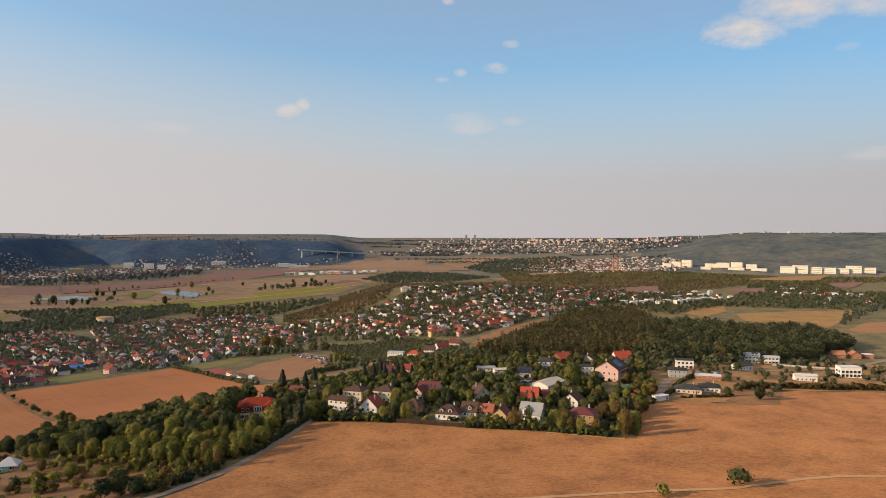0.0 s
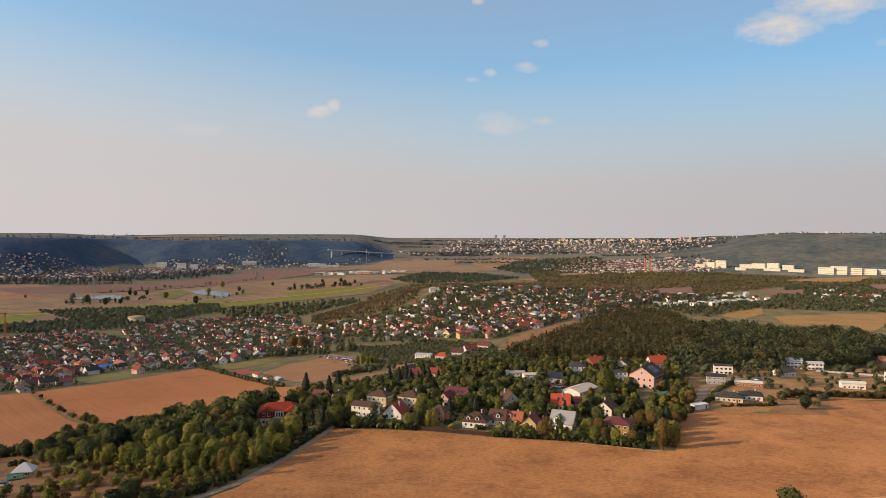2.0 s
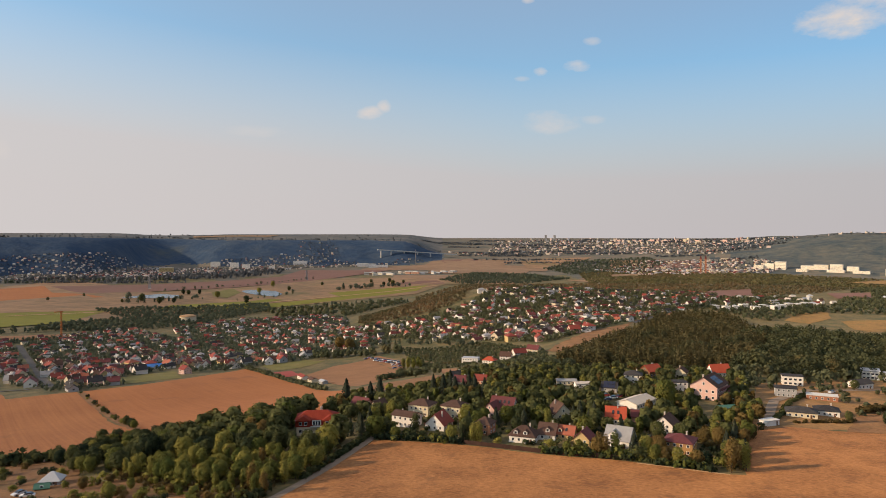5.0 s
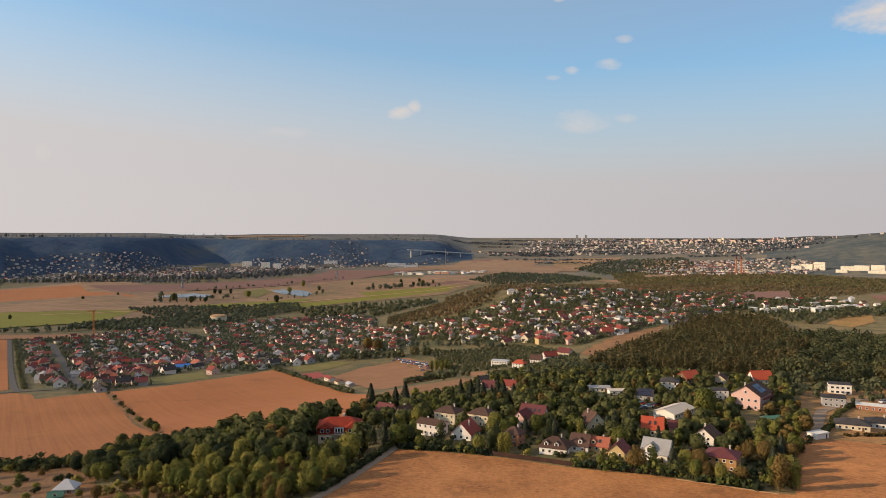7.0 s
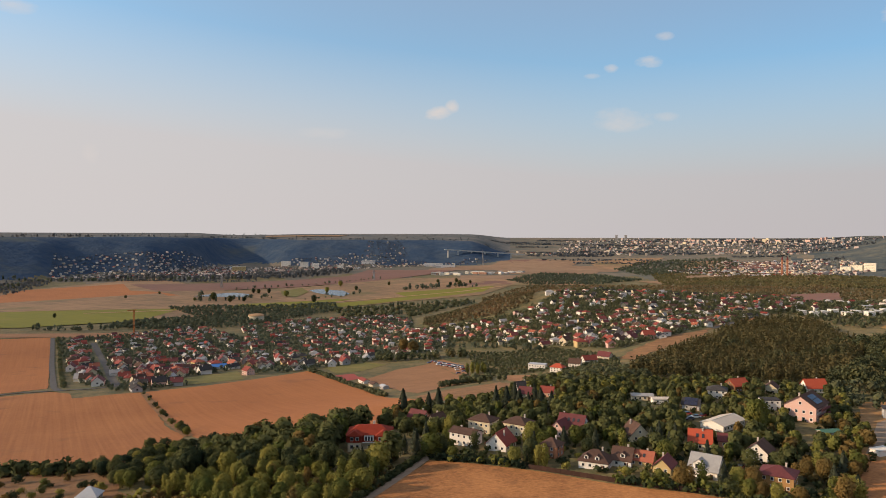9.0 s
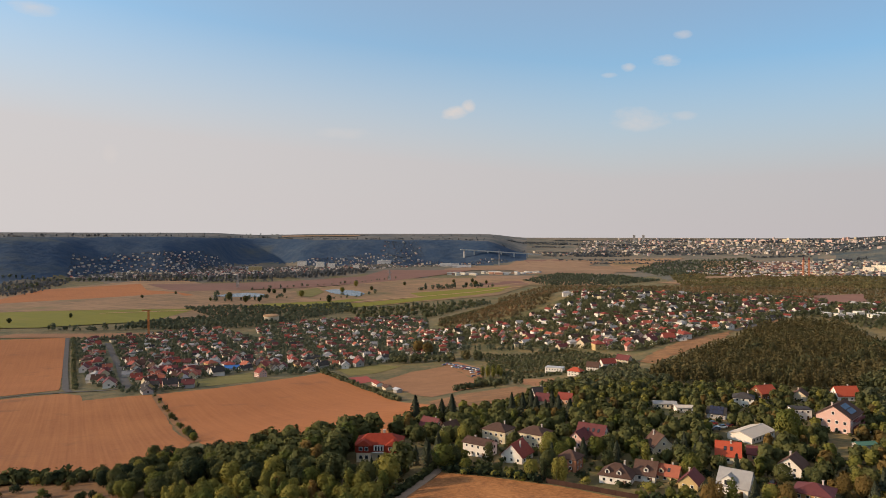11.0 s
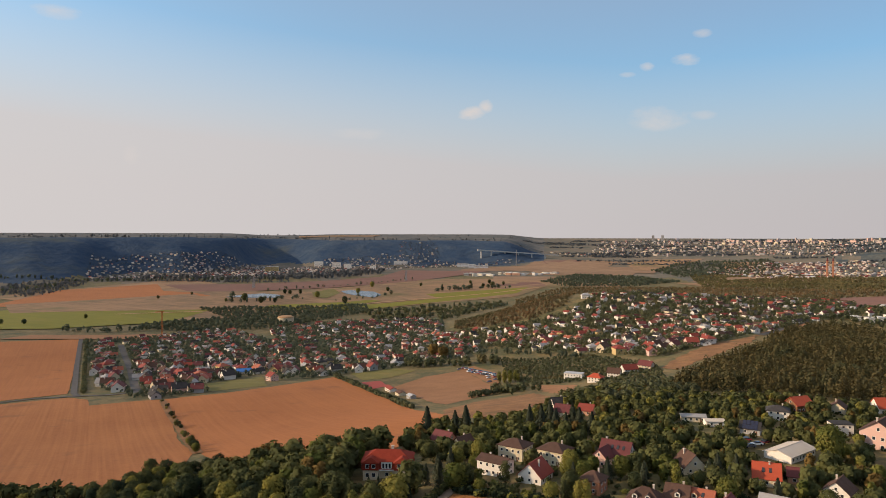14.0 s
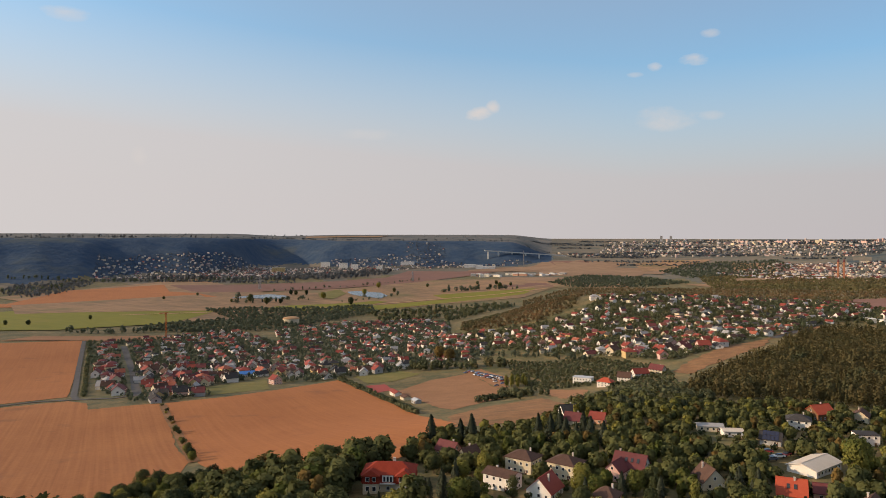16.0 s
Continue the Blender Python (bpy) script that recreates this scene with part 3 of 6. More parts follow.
def cards(rng, centres, normals, size):
    """Leaf clumps: one bent quad each, facing outwards and a little askew."""
    n = len(centres)
    nrm = normals + rng.normal(0, 0.38, (n, 3))
    nrm /= np.linalg.norm(nrm, axis=1, keepdims=True)
    ref = rng.normal(0, 1, (n, 3))
    u = np.cross(nrm, ref)
    u /= np.linalg.norm(u, axis=1, keepdims=True)
    w = np.cross(nrm, u)
    s = size * rng.uniform(0.6, 1.25, (n, 1))
    q = rng.uniform(0.6, 1.0, (n, 4, 1))
    corners = np.stack([-u - w * 0.8, u * 0.8 - w, u + w * 0.8, -u * 0.8 + w], 1) * s[:, None] * q
    corners[:, 0] -= nrm * s * 0.35
    corners[:, 2] -= nrm * s * 0.35
    soft = normals + rng.normal(0, 0.20, (n, 3))
    soft /= np.linalg.norm(soft, axis=1, keepdims=True)
    return (centres[:, None] + corners).reshape(-1, 3), np.arange(4 * n).reshape(-1, 4), np.repeat(soft, 4, axis=0)


def crown_points(kind, rng, n):
    """Places and outward ways of leaf clumps for a tree one metre high, root at zero."""
    if kind == "spruce":
        h = rng.uniform(0, 1, n) ** 0.75
        tier = np.round(h * 11) / 11 * 0.6 + h * 0.4
        a = rng.uniform(0, 2 * np.pi, n)
        r = 0.34 * (1 - tier) ** 0.85 * rng.uniform(0.25, 1.15, n) * (0.82 + 0.18 * np.sin(3 * a + 9 * tier)) + 0.008
        c = np.stack([r * np.cos(a), r * np.sin(a), 0.06 + 0.94 * h - r * 0.25], -1)
        return c, np.stack([np.cos(a), np.sin(a), 0.55 + 0 * a], -1)
    if kind == "poplar":
        lobes = [(rng.uniform(-0.05, 0.05), rng.uniform(-0.05, 0.05), z, 0.10 + 0.09 * math.sin(math.pi * min(1, (z - 0.05) * 1.0)), 0.16) for z in np.linspace(0.2, 0.88, 9)]
    elif kind == "bush":
        lobes = [(rng.uniform(-0.35, 0.35), rng.uniform(-0.35, 0.35), rng.uniform(0.3, 0.68), rng.uniform(0.24, 0.36), rng.uniform(0.22, 0.34)) for _ in range(8)]
    else:
        lobes = [(0.27 * math.cos(a) * k * math.sqrt(max(0.15, 1 - ((z - 0.55) / 0.42) ** 2)), 0.27 * math.sin(a) * k * math.sqrt(max(0.15, 1 - ((z - 0.55) / 0.42) ** 2)), z, rng.uniform(0.09, 0.17), rng.uniform(0.08, 0.15))
                 for a, k, z in zip(rng.uniform(0, 6.28, 32), rng.uniform(0.1, 1.12, 32), rng.uniform(0.15, 0.9, 32))]
    pick = rng.integers(0, len(lobes), n)
    d = rng.normal(0, 1, (n, 3))
    d[:, 2] += 0.25
    d /= np.linalg.norm(d, axis=1, keepdims=True)
    L = np.array(lobes)[pick]
    rad = rng.uniform(0.62, 1.14, (n, 1))
    c = L[:, :3] + d * np.stack([L[:, 3], L[:, 3], L[:, 4]], -1) * rad
    mid = np.array(lobes)[:, :3].mean(0)
    if kind == "oak":
        ph = rng.uniform(0, 6.28, 6)
        lump = 1 + 0.10 * np.sin(3 * d[:, 0] + ph[0]) * np.sin(3 * d[:, 1] + ph[1]) + 0.10 * np.sin(6 * d[:, 0] + ph[2]) * np.sin(5 * d[:, 2] + ph[3]) + 0.07 * np.sin(9 * d[:, 1] + ph[4]) * np.sin(8 * d[:, 2] + ph[5])
        ball = np.array((0, 0, 0.55)) + d * (0.36, 0.36, 0.40) * (lump * rng.uniform(0.78, 1.04, n))[:, None]
        c = np.where(rng.random((n, 1)) < 0.62, ball, c)
    way = d * 0.55 + (c - mid) * 2.6
    return c, way / np.linalg.norm(way, axis=1, keepdims=True)


def crown_mesh(kind, seed, n, size, height):
    rng = np.random.default_rng(seed)
    c, way = crown_points(kind, rng, n)
    return cards(rng, c * height, way, size)


def trunk_mesh(name, height, thick, limbs, seed):
    """A tapered trunk with limbs reaching into the crown."""
    rng = random.Random(seed)
    verts, faces = [], []

    def tube(p, q, r0, r1, sides=6, rings=3):
        axis = (q - p).normalized()
        side = axis.orthogonal().normalized()
        base = len(verts)
        for k in range(rings + 1):
            c = p.lerp(q, k / rings) + Vector((rng.uniform(-1, 1), rng.uniform(-1, 1), 0)) * r0 * 0.25 * (k > 0)
            for s in range(sides):
                verts.append(c + (Matrix.Rotation(6.2832 * s / sides, 3, axis) @ side) * (r0 + (r1 - r0) * k / rings))
        for k in range(rings):
            for s in range(sides):
                a, b = base + k * sides + s, base + k * sides + (s + 1) % sides
                faces.append((a, b, b + sides, a + sides))

    tube(Vector((0, 0, -0.6)), Vector((0, 0, height)), thick, thick * 0.35)
    for k in range(limbs):
        a, z = 6.2832 * k / limbs + rng.uniform(-0.4, 0.4), height * rng.uniform(0.4, 0.85)
        tube(Vector((0, 0, z)), Vector((math.cos(a), math.sin(a), 0.8)) * height * 0.42 + Vector((0, 0, z)), thick * 0.45, thick * 0.12, 5, 2)
    return mesh_of(name, [tuple(v) for v in verts], faces, [M_TRUNK], smooth=True)


KINDS = {  # height, clumps, clump size, trunk height share, limbs
    "oak": (11.0, 1900, 0.33, 0.55, 5),
    "poplar": (13.0, 1000, 0.35, 0.7, 3),
    "spruce": (13.0, 900, 0.46, 0.93, 0),
    "bush": (3.4, 420, 0.22, 0.45, 4),
}
LEAVES = {"oak": M_OAK, "lime": M_LIME, "autumn": M_AUTUMN, "spruce": M_SPRUCE}
LABELS = {("oak", "oak"): "dark green broadleaf tree with a dense crown", ("oak", "lime"): "light green broadleaf tree in evening sun", ("oak", "autumn"): "yellow-brown broadleaf tree turning to autumn",
          ("poplar", "lime"): "slender light green birch-like tree", ("poplar", "autumn"): "slender yellowing birch-like tree", ("poplar", "oak"): "slender dark green leafy tree", ("spruce", "spruce"): "dark green conical spruce tree",
          ("bush", "oak"): "dark green rounded leafy bush", ("bush", "lime"): "light green bush in sun", ("bush", "autumn"): "brownish dry bush turning autumn"}
tree_parts = {}


def tree(kind, leaf, x, y, height=None, group="", label="", seed=0):
    full, n, size, share, limbs = KINDS[kind]
    key = (kind, leaf, seed % 4)
    if key not in tree_parts:
        v, f, nrm = crown_mesh(kind, sum(map(ord, kind)) + 31 * (seed % 4), n, size, full)
        tree_parts[key] = (trunk_mesh(kind + "_trunk", full * share, full * 0.022 + 0.05, limbs, seed), mesh_of(kind + "_crown", v, f, [LEAVES[leaf]], normals=nrm))
    s = (height or full) / full
    rng = random.Random(seed * 17 + 3)
    root = new("bush" if kind == "bush" else "spruce_tree" if kind == "spruce" else "tree")
    root.empty_display_size = 0.5
    root.matrix_basis = Matrix.LocRotScale((x, y, lz(x, y)), Euler((0, 0, rng.uniform(0, 6.28))), (s * rng.uniform(0.88, 1.15), s * rng.uniform(0.88, 1.15), s))
    for part_name, me in zip(("trunk", "crown"), tree_parts[key]):
        ob = new(part_name, me)
        ob.parent = root
    tagged(root, label or LABELS[kind, leaf], "bush" if kind == "bush" else "tree", group)
    return root


def inside(poly, x, y):
    hit = False
    for (x0, y0), (x1, y1) in zip(poly, poly[1:] + poly[:1]):
        if (y0 > y) != (y1 > y) and x < (x1 - x0) * (y - y0) / (y1 - y0) + x0:
            hit = not hit
    return hit


def scatter(poly, gap, seed, keep=1.0, avoid=()):
    """Loose points over a polygon, about gap apart, clear of the given (x, y, radius) places."""
    rng = random.Random(seed)
    xs, ys = [p[0] for p in poly], [p[1] for p in poly]
    found = []
    y = min(ys)
    row = 0
    while y < max(ys):
        x = min(xs) + (row % 2) * gap / 2
        while x < max(xs):
            px, py = x + rng.uniform(-0.42, 0.42) * gap, y + rng.uniform(-0.42, 0.42) * gap
            if rng.random() < keep and inside(poly, px, py) and all((px - a) ** 2 + (py - b) ** 2 > r * r for a, b, r in avoid):
                found.append((px, py))
            x += gap
        y += gap * 0.87
        row += 1
    return found


def wood(name, places, kinds, mat, height, clumps, size, label, seed, spread=0.3):
    """A far wood as one uncountable mass of leaf clumps, tree by tree."""
    rng = np.random.default_rng(seed)
    shapes = [crown_mesh(k, seed + 5 * i, clumps, size, 1.0 * height) for i, k in enumerate(kinds * 3)]
    vs, ns = [], []
    x, y = np.array(places).T
    z = land(x, y)
    for a, b, c in zip(x, y, z):
        v, _, nrm = shapes[rng.integers(len(shapes))]
        s, t = rng.uniform(1 - spread, 1 + spread), rng.uniform(0, 6.28)
        m = np.array([[math.cos(t), -math.sin(t), 0], [math.sin(t), math.cos(t), 0], [0, 0, 1]]) * s
        vs.append(v @ m.T + (a, b, c - 0.25))
        ns.append(nrm @ (m.T / s))
    v = np.concatenate(vs)
    return tagged(new(name, mesh_of(name, v, np.arange(len(v)).reshape(-1, 4), [mat], normals=np.concatenate(ns))), label, "trees", kind="stuff")


OPEN = ([(382, 1581), (495, 1658), (396, 1316), (264, 1084)], [(601, 1531), (724, 1617), (620, 1392), (546, 1350)], [(1133, 2128), (1304, 2230), (1038, 1837), (1000, 1832)], [(946, 2294), (1166, 2495), (1403, 2609), (1183, 2266), (941, 2121)], CLEAR_A, CLEAR_B)


def heath(poly, gap, seed, keep=1.0):
    """Scattered places that leave the open fields free."""
    return [p for p in scatter(poly, gap, seed, keep) if not any(inside(field, *p) for field in OPEN)]


# woods in the distance, mass by mass
wood("pine_wood", scatter([(19, 520), (48, 627), (80, 690), (108, 740), (132, 833), (170, 905), (211, 938), (242, 926), (246, 876), (225, 780), (205, 660), (164, 540), (120, 480), (80, 490), (40, 500)], 5.4, 1), ["poplar", "spruce", "poplar", "oak"], M_PINE, 9.5, 84, 0.56, "brownish pine wood on the hill", 1, 0.32)
wood("oak_wood", scatter([(184, 677), (253, 723), (282, 690), (358, 717), (349, 638), (340, 596), (262, 505), (196, 480), (150, 470), (125, 485), (164, 540), (200, 620)], 7.0, 2), ["oak"], M_OAKWOOD, 11, 190, 0.58, "dark green oak wood behind the new houses", 2)
wood("garden_scrub", scatter([(-130, 815), (-87, 785), (-40, 790), (9, 720), (24, 661), (22, 560), (-10, 560), (-30, 640), (-72, 638), (-102, 700)], 4.2, 3, 0.92), ["bush", "bush", "bush", "oak"], M_WOOD, 2.6, 24, 0.6, "green scrub on the slope below the town", 3)
wood("spur_wood", scatter([(-225, 1015), (-250, 1120), (-150, 1210), (-80, 1180), (-75, 1070), (-80, 1010), (-112, 978), (-160, 985)], 6.5, 4), ["bush", "oak"], M_HEATH, 4.6, 34, 0.8, "brownish wood on the hill spur", 4)
wood("valley_belt", scatter([(-841, 1368), (-776, 1445), (-686, 1498), (-578, 1623), (-511, 1483), (-544, 1299), (-551, 1148), (-643, 1026), (-723, 1028), (-748, 1117), (-700, 1250)], 10, 5, 0.9), ["oak", "bush"], M_BELT, 6.5, 30, 1.2, "belt of trees between village and meadows", 5)
wood("east_wood", heath([(219, 2917), (509, 3008), (924, 2833), (1189, 2462), (1522, 2478), (1377, 2240), (734, 1814), (456, 1843), (188, 2066)], 13, 6, 0.92), ["oak", "bush"], M_EASTWOOD, 5.5, 11, 1.9, "yellow-green distant woodland", 6)
wood("east_copse", heath([(760, 1776), (1126, 2125), (848, 1511), (997, 1621), (644, 1047), (560, 985), (387, 1000), (428, 1080)], 11, 7, 0.8), ["oak", "bush"], M_WOOD, 6, 18, 1.4, "tree-filled gardens beyond the olive field", 7)
wood("hill_copse", heath([(215, 1000), (264, 1065), (448, 1341), (418, 1032), (314, 938), (285, 894), (242, 985)], 9, 8), ["oak", "bush"], M_WOOD, 5.5, 24, 1.1, "trees behind the pine hill", 8)
wood("spur_far", scatter([(89, 3152), (234, 3470), (613, 3622), (648, 3363), (379, 2916), (182, 2708)], 19, 9), ["oak"], M_BELT, 8, 10, 2.8, "distant wooded spur", 9)
wood("dark_strip", scatter([(-271, 2404), (-184, 2797), (34, 2713), (163, 2419), (28, 2201), (-179, 2200)], 15, 10), ["oak"], M_BELT, 7, 11, 2.4, "dark distant strip of woodland", 10)
wood("autumn_heath", heath([(-180, 1260), (-60, 1220), (150, 1180), (310, 1250), (420, 1370), (600, 1560), (760, 1780), (460, 1840), (190, 2060), (0, 2180), (-180, 2180), (-260, 1800)], 10, 11, 0.9), ["bush", "oak"], M_HEATH, 4, 11, 1.4, "brown and green heath behind the hillside town", 11, 0.4)

# ---- building materials ----
W_WHITE = material("white_render", (0.72, 0.66, 0.58), (0.84, 0.79, 0.72), scale=0.4, fine=3, contrast=0.4, by_object=0.2)
# white render with the evening sun's warmth added to its colour
W_SUNNY = material("sunlit_white_render", (0.74, 0.66, 0.52), (0.84, 0.77, 0.63), scale=0.02, fine=0.1, contrast=0.4, by_object=0.2)
# duller wall colours for far towns: the haze's low contrast is painted in
F_PINK = material("hazed_pink_render", (0.50, 0.39, 0.35), (0.62, 0.49, 0.43), scale=0.02, fine=0.1, contrast=0.4, by_island=0.2)
F_CREAM = material("hazed_cream_render", (0.54, 0.46, 0.37), (0.66, 0.57, 0.46), scale=0.02, fine=0.1, contrast=0.4, by_island=0.2)
F_GREY = material("hazed_grey_render", (0.28, 0.275, 0.275), (0.40, 0.385, 0.37), scale=0.02, fine=0.1, contrast=0.4, by_island=0.2)
W_CREAM = material("cream_render", (0.60, 0.50, 0.34), (0.70, 0.61, 0.44), scale=0.4, fine=3, contrast=0.4, by_object=0.2)
W_YELLOW = material("yellow_render", (0.50, 0.36, 0.16), (0.60, 0.45, 0.22), scale=0.4, fine=3, contrast=0.4)
W_PINK = material("pink_render", (0.62, 0.40, 0.33), (0.70, 0.47, 0.40), scale=0.4, fine=3, contrast=0.3)
W_GREY = material("grey_render", (0.34, 0.33, 0.32), (0.46, 0.44, 0.42), scale=0.4, fine=3, contrast=0.4, by_object=0.2)
W_SALMON = material("salmon_render", (0.55, 0.30, 0.20), (0.64, 0.38, 0.26), scale=0.4, fine=3, contrast=0.3)
W_OCHRE = material("ochre_render", (0.36, 0.20, 0.08), (0.46, 0.26, 0.10), scale=0.4, fine=3, contrast=0.3)
W_BRICK = material("raw_orange_block", (0.34, 0.14, 0.08), (0.44, 0.20, 0.11), scale=0.8, fine=4, contrast=0.6, bump=0.02)
W_TIMBER = material("stained_timber", (0.16, 0.08, 0.04), (0.28, 0.14, 0.07), scale=1.0, fine=6, contrast=0.5)
R_RED = material("red_roof_tile", (0.195, 0.038, 0.028), (0.295, 0.064, 0.042), scale=0.5, fine=4, contrast=0.4, bump=0.05, by_object=0.25, rough=0.75)
R_ORANGE = material("orange_roof_tile", (0.300, 0.086, 0.050), (0.400, 0.125, 0.070), scale=0.5, fine=4, contrast=0.4, bump=0.05, by_object=0.2, rough=0.7)
R_BRIGHT = material("new_orange_roof", (0.40, 0.066, 0.030), (0.48, 0.092, 0.042), scale=0.5, fine=4, contrast=0.4, bump=0.05, rough=0.7)
R_BROWN = material("brown_roof_tile", (0.075, 0.044, 0.034), (0.125, 0.072, 0.054), scale=0.5, fine=4, contrast=0.5, bump=0.05, by_object=0.25, rough=0.85, spec=0.15)
R_DARK = material("dark_slate_roof", (0.034, 0.032, 0.034), (0.072, 0.066, 0.064), scale=0.5, fine=4, contrast=0.5, bump=0.05, by_object=0.25, rough=0.85, spec=0.15)
R_MAROON = material("maroon_roof_tile", (0.110, 0.030, 0.032), (0.170, 0.048, 0.046), scale=0.5, fine=4, contrast=0.5, bump=0.05, by_object=0.2, rough=0.75)
R_PALE = material("pale_metal_roof", (0.40, 0.41, 0.43), (0.52, 0.52, 0.53), rough=0.5, scale=0.3, fine=2, contrast=0.4, by_object=0.2)
R_GREY = material("grey_metal_roof", (0.27, 0.26, 0.26), (0.37, 0.36, 0.35), rough=0.6, scale=0.3, fine=2, contrast=0.4)
R_VILLA = material("deep_red_roof_tile", (0.200, 0.026, 0.014), (0.300, 0.048, 0.024), scale=0.5, fine=4, contrast=0.5, bump=0.05, rough=0.8, spec=0.15)
R_TAN = material("pale_tan_roof", (0.50, 0.43, 0.36), (0.62, 0.55, 0.47), rough=0.7, scale=0.3, fine=2, contrast=0.4)
R_BLUE = material("blue_sheet_roof", (0.05, 0.18, 0.50), (0.08, 0.24, 0.58), rough=0.5, contrast=0.3)
R_TEAL = material("green_sheet_roof", (0.05, 0.14, 0.10), (0.08, 0.18, 0.13), rough=0.6, contrast=0.3)
M_FRAME = material("white_window_frame", (0.72, 0.70, 0.66), rough=0.5, contrast=0.1)
M_GLASS = material("dark_window_glass", (0.025, 0.028, 0.034), (0.045, 0.048, 0.055), rough=0.08, contrast=0.2, spec=0.6)
M_PANEL = material("solar_panel", (0.012, 0.016, 0.04), (0.02, 0.026, 0.06), rough=0.15, contrast=0.2, spec=0.6)
M_STEEL = material("grey_steel", (0.24, 0.24, 0.25), (0.32, 0.32, 0.33), rough=0.5, metal=0.4, contrast=0.3)
M_CONCRETE = material("pale_concrete", (0.50, 0.48, 0.45), (0.62, 0.60, 0.56), contrast=0.4)
M_CHIMNEY = material("rendered_chimney", (0.45, 0.38, 0.32), (0.60, 0.52, 0.45), contrast=0.4)
M_DOOR = material("brown_door", (0.12, 0.06, 0.03), (0.18, 0.09, 0.05), contrast=0.3)
M_FENCE = material("brown_fence_board", (0.040, 0.020, 0.014), (0.075, 0.036, 0.024), contrast=0.5, by_object=0.3)
M_CRANE = material("orange_crane_paint", (0.42, 0.16, 0.05), (0.50, 0.20, 0.07), contrast=0.2)
M_RUBBER = material("black_rubber", (0.02, 0.02, 0.02), contrast=0.2)


def add_box(bm, x0, x1, y0, y1, z0, z1):
    v = [bm.verts.new(c) for c in ((x0, y0, z0), (x1, y0, z0), (x1, y1, z0), (x0, y1, z0), (x0, y0, z1), (x1, y0, z1), (x1, y1, z1), (x0, y1, z1))]
    for f in ((0, 3, 2, 1), (4, 5, 6, 7), (0, 1, 5, 4), (1, 2, 6, 5), (2, 3, 7, 6), (3, 0, 4, 7)):
        bm.faces.new([v[i] for i in f])
    return v


def add_solid(bm, ring, thick):
    """A slab from a planar ring of points, thickened downwards."""
    top = [bm.verts.new(p) for p in ring]
    low = [bm.verts.new((p[0], p[1], p[2] - thick)) for p in ring]
    bm.faces.new(top)
    bm.faces.new(low[::-1])
    n = len(ring)
    for i in range(n):
        bm.faces.new((top[i], low[i], low[(i + 1) % n], top[(i + 1) % n]))


def mesh_from(name, bm, mat):
    bmesh.ops.recalc_face_normals(bm, faces=bm.faces[:])
    me = bpy.data.meshes.new(name)
    bm.to_mesh(me)
    bm.free()
    me.materials.append(mat)
    return me


def part(name, bm, mat, parent, label="", at=None):
    me = mesh_from(name, bm, mat) if isinstance(bm, bmesh.types.BMesh) else bm
    ob = new(name, me)
    ob.parent = parent
    if at is not None:
        ob.matrix_basis = at
    return tagged(ob, label)


opening_meshes = {}


def window(parent, x, y, z, turn, w=1.2, h=1.3):
    """A framed window standing a little proud of its wall; its outer side looks along -y before the turn."""
    key = (w, h)
    if key not in opening_meshes:
        bm = bmesh.new()
        t = 0.11
        rings = [[bm.verts.new((sx * (w / 2 - o), y, h * (0.5 + 0.5 * sz) - sz * o)) for sx, sz in ((-1, -1), (1, -1), (1, 1), (-1, 1))] for o, y in ((0, -0.06), (t, -0.06), (t, 0.1), (0, 0.1))]
        for p, q in zip(rings, rings[1:] + rings[:1]):
            for i in range(4):
                bm.faces.new((p[i], p[(i + 1) % 4], q[(i + 1) % 4], q[i]))
        pane = bmesh.new()
        add_box(pane, -w / 2 + t, w / 2 - t, -0.02, 0.05, t, h - t)
        opening_meshes[key] = (mesh_from("window", bm, M_FRAME), mesh_from("pane", pane, M_GLASS))
    frame_me, pane_me = opening_meshes[key]
    ob = part("window", frame_me, None, parent, at=pose(x, y, z, 0, 0, turn))
    part("pane", pane_me, None, ob, "dark glass pane")


def windows_on(root, w, d, storeys, sides, size=(1.2, 1.3), lift=0.9, step=2.8):
    """Rows of windows on the named sides: f front, b back, l left, r right."""
    ways = {"f": (w, -d / 2, 0), "b": (w, d / 2, 180), "l": (d, -w / 2, -90), "r": (d, w / 2, 90)}
    for key in sides:
        span, off, turn = ways[key]
        count = max(1, int((span - 1.2) / 2.7))
        for s in range(storeys):
            for k in range(count):
                p = (k - (count - 1) / 2) * (span - 1.0) / count
                z = lift + step * s
                if key in "fb":
                    window(root, p, off, z, turn, *size)
                else:
                    window(root, off, p, z, turn, *size)


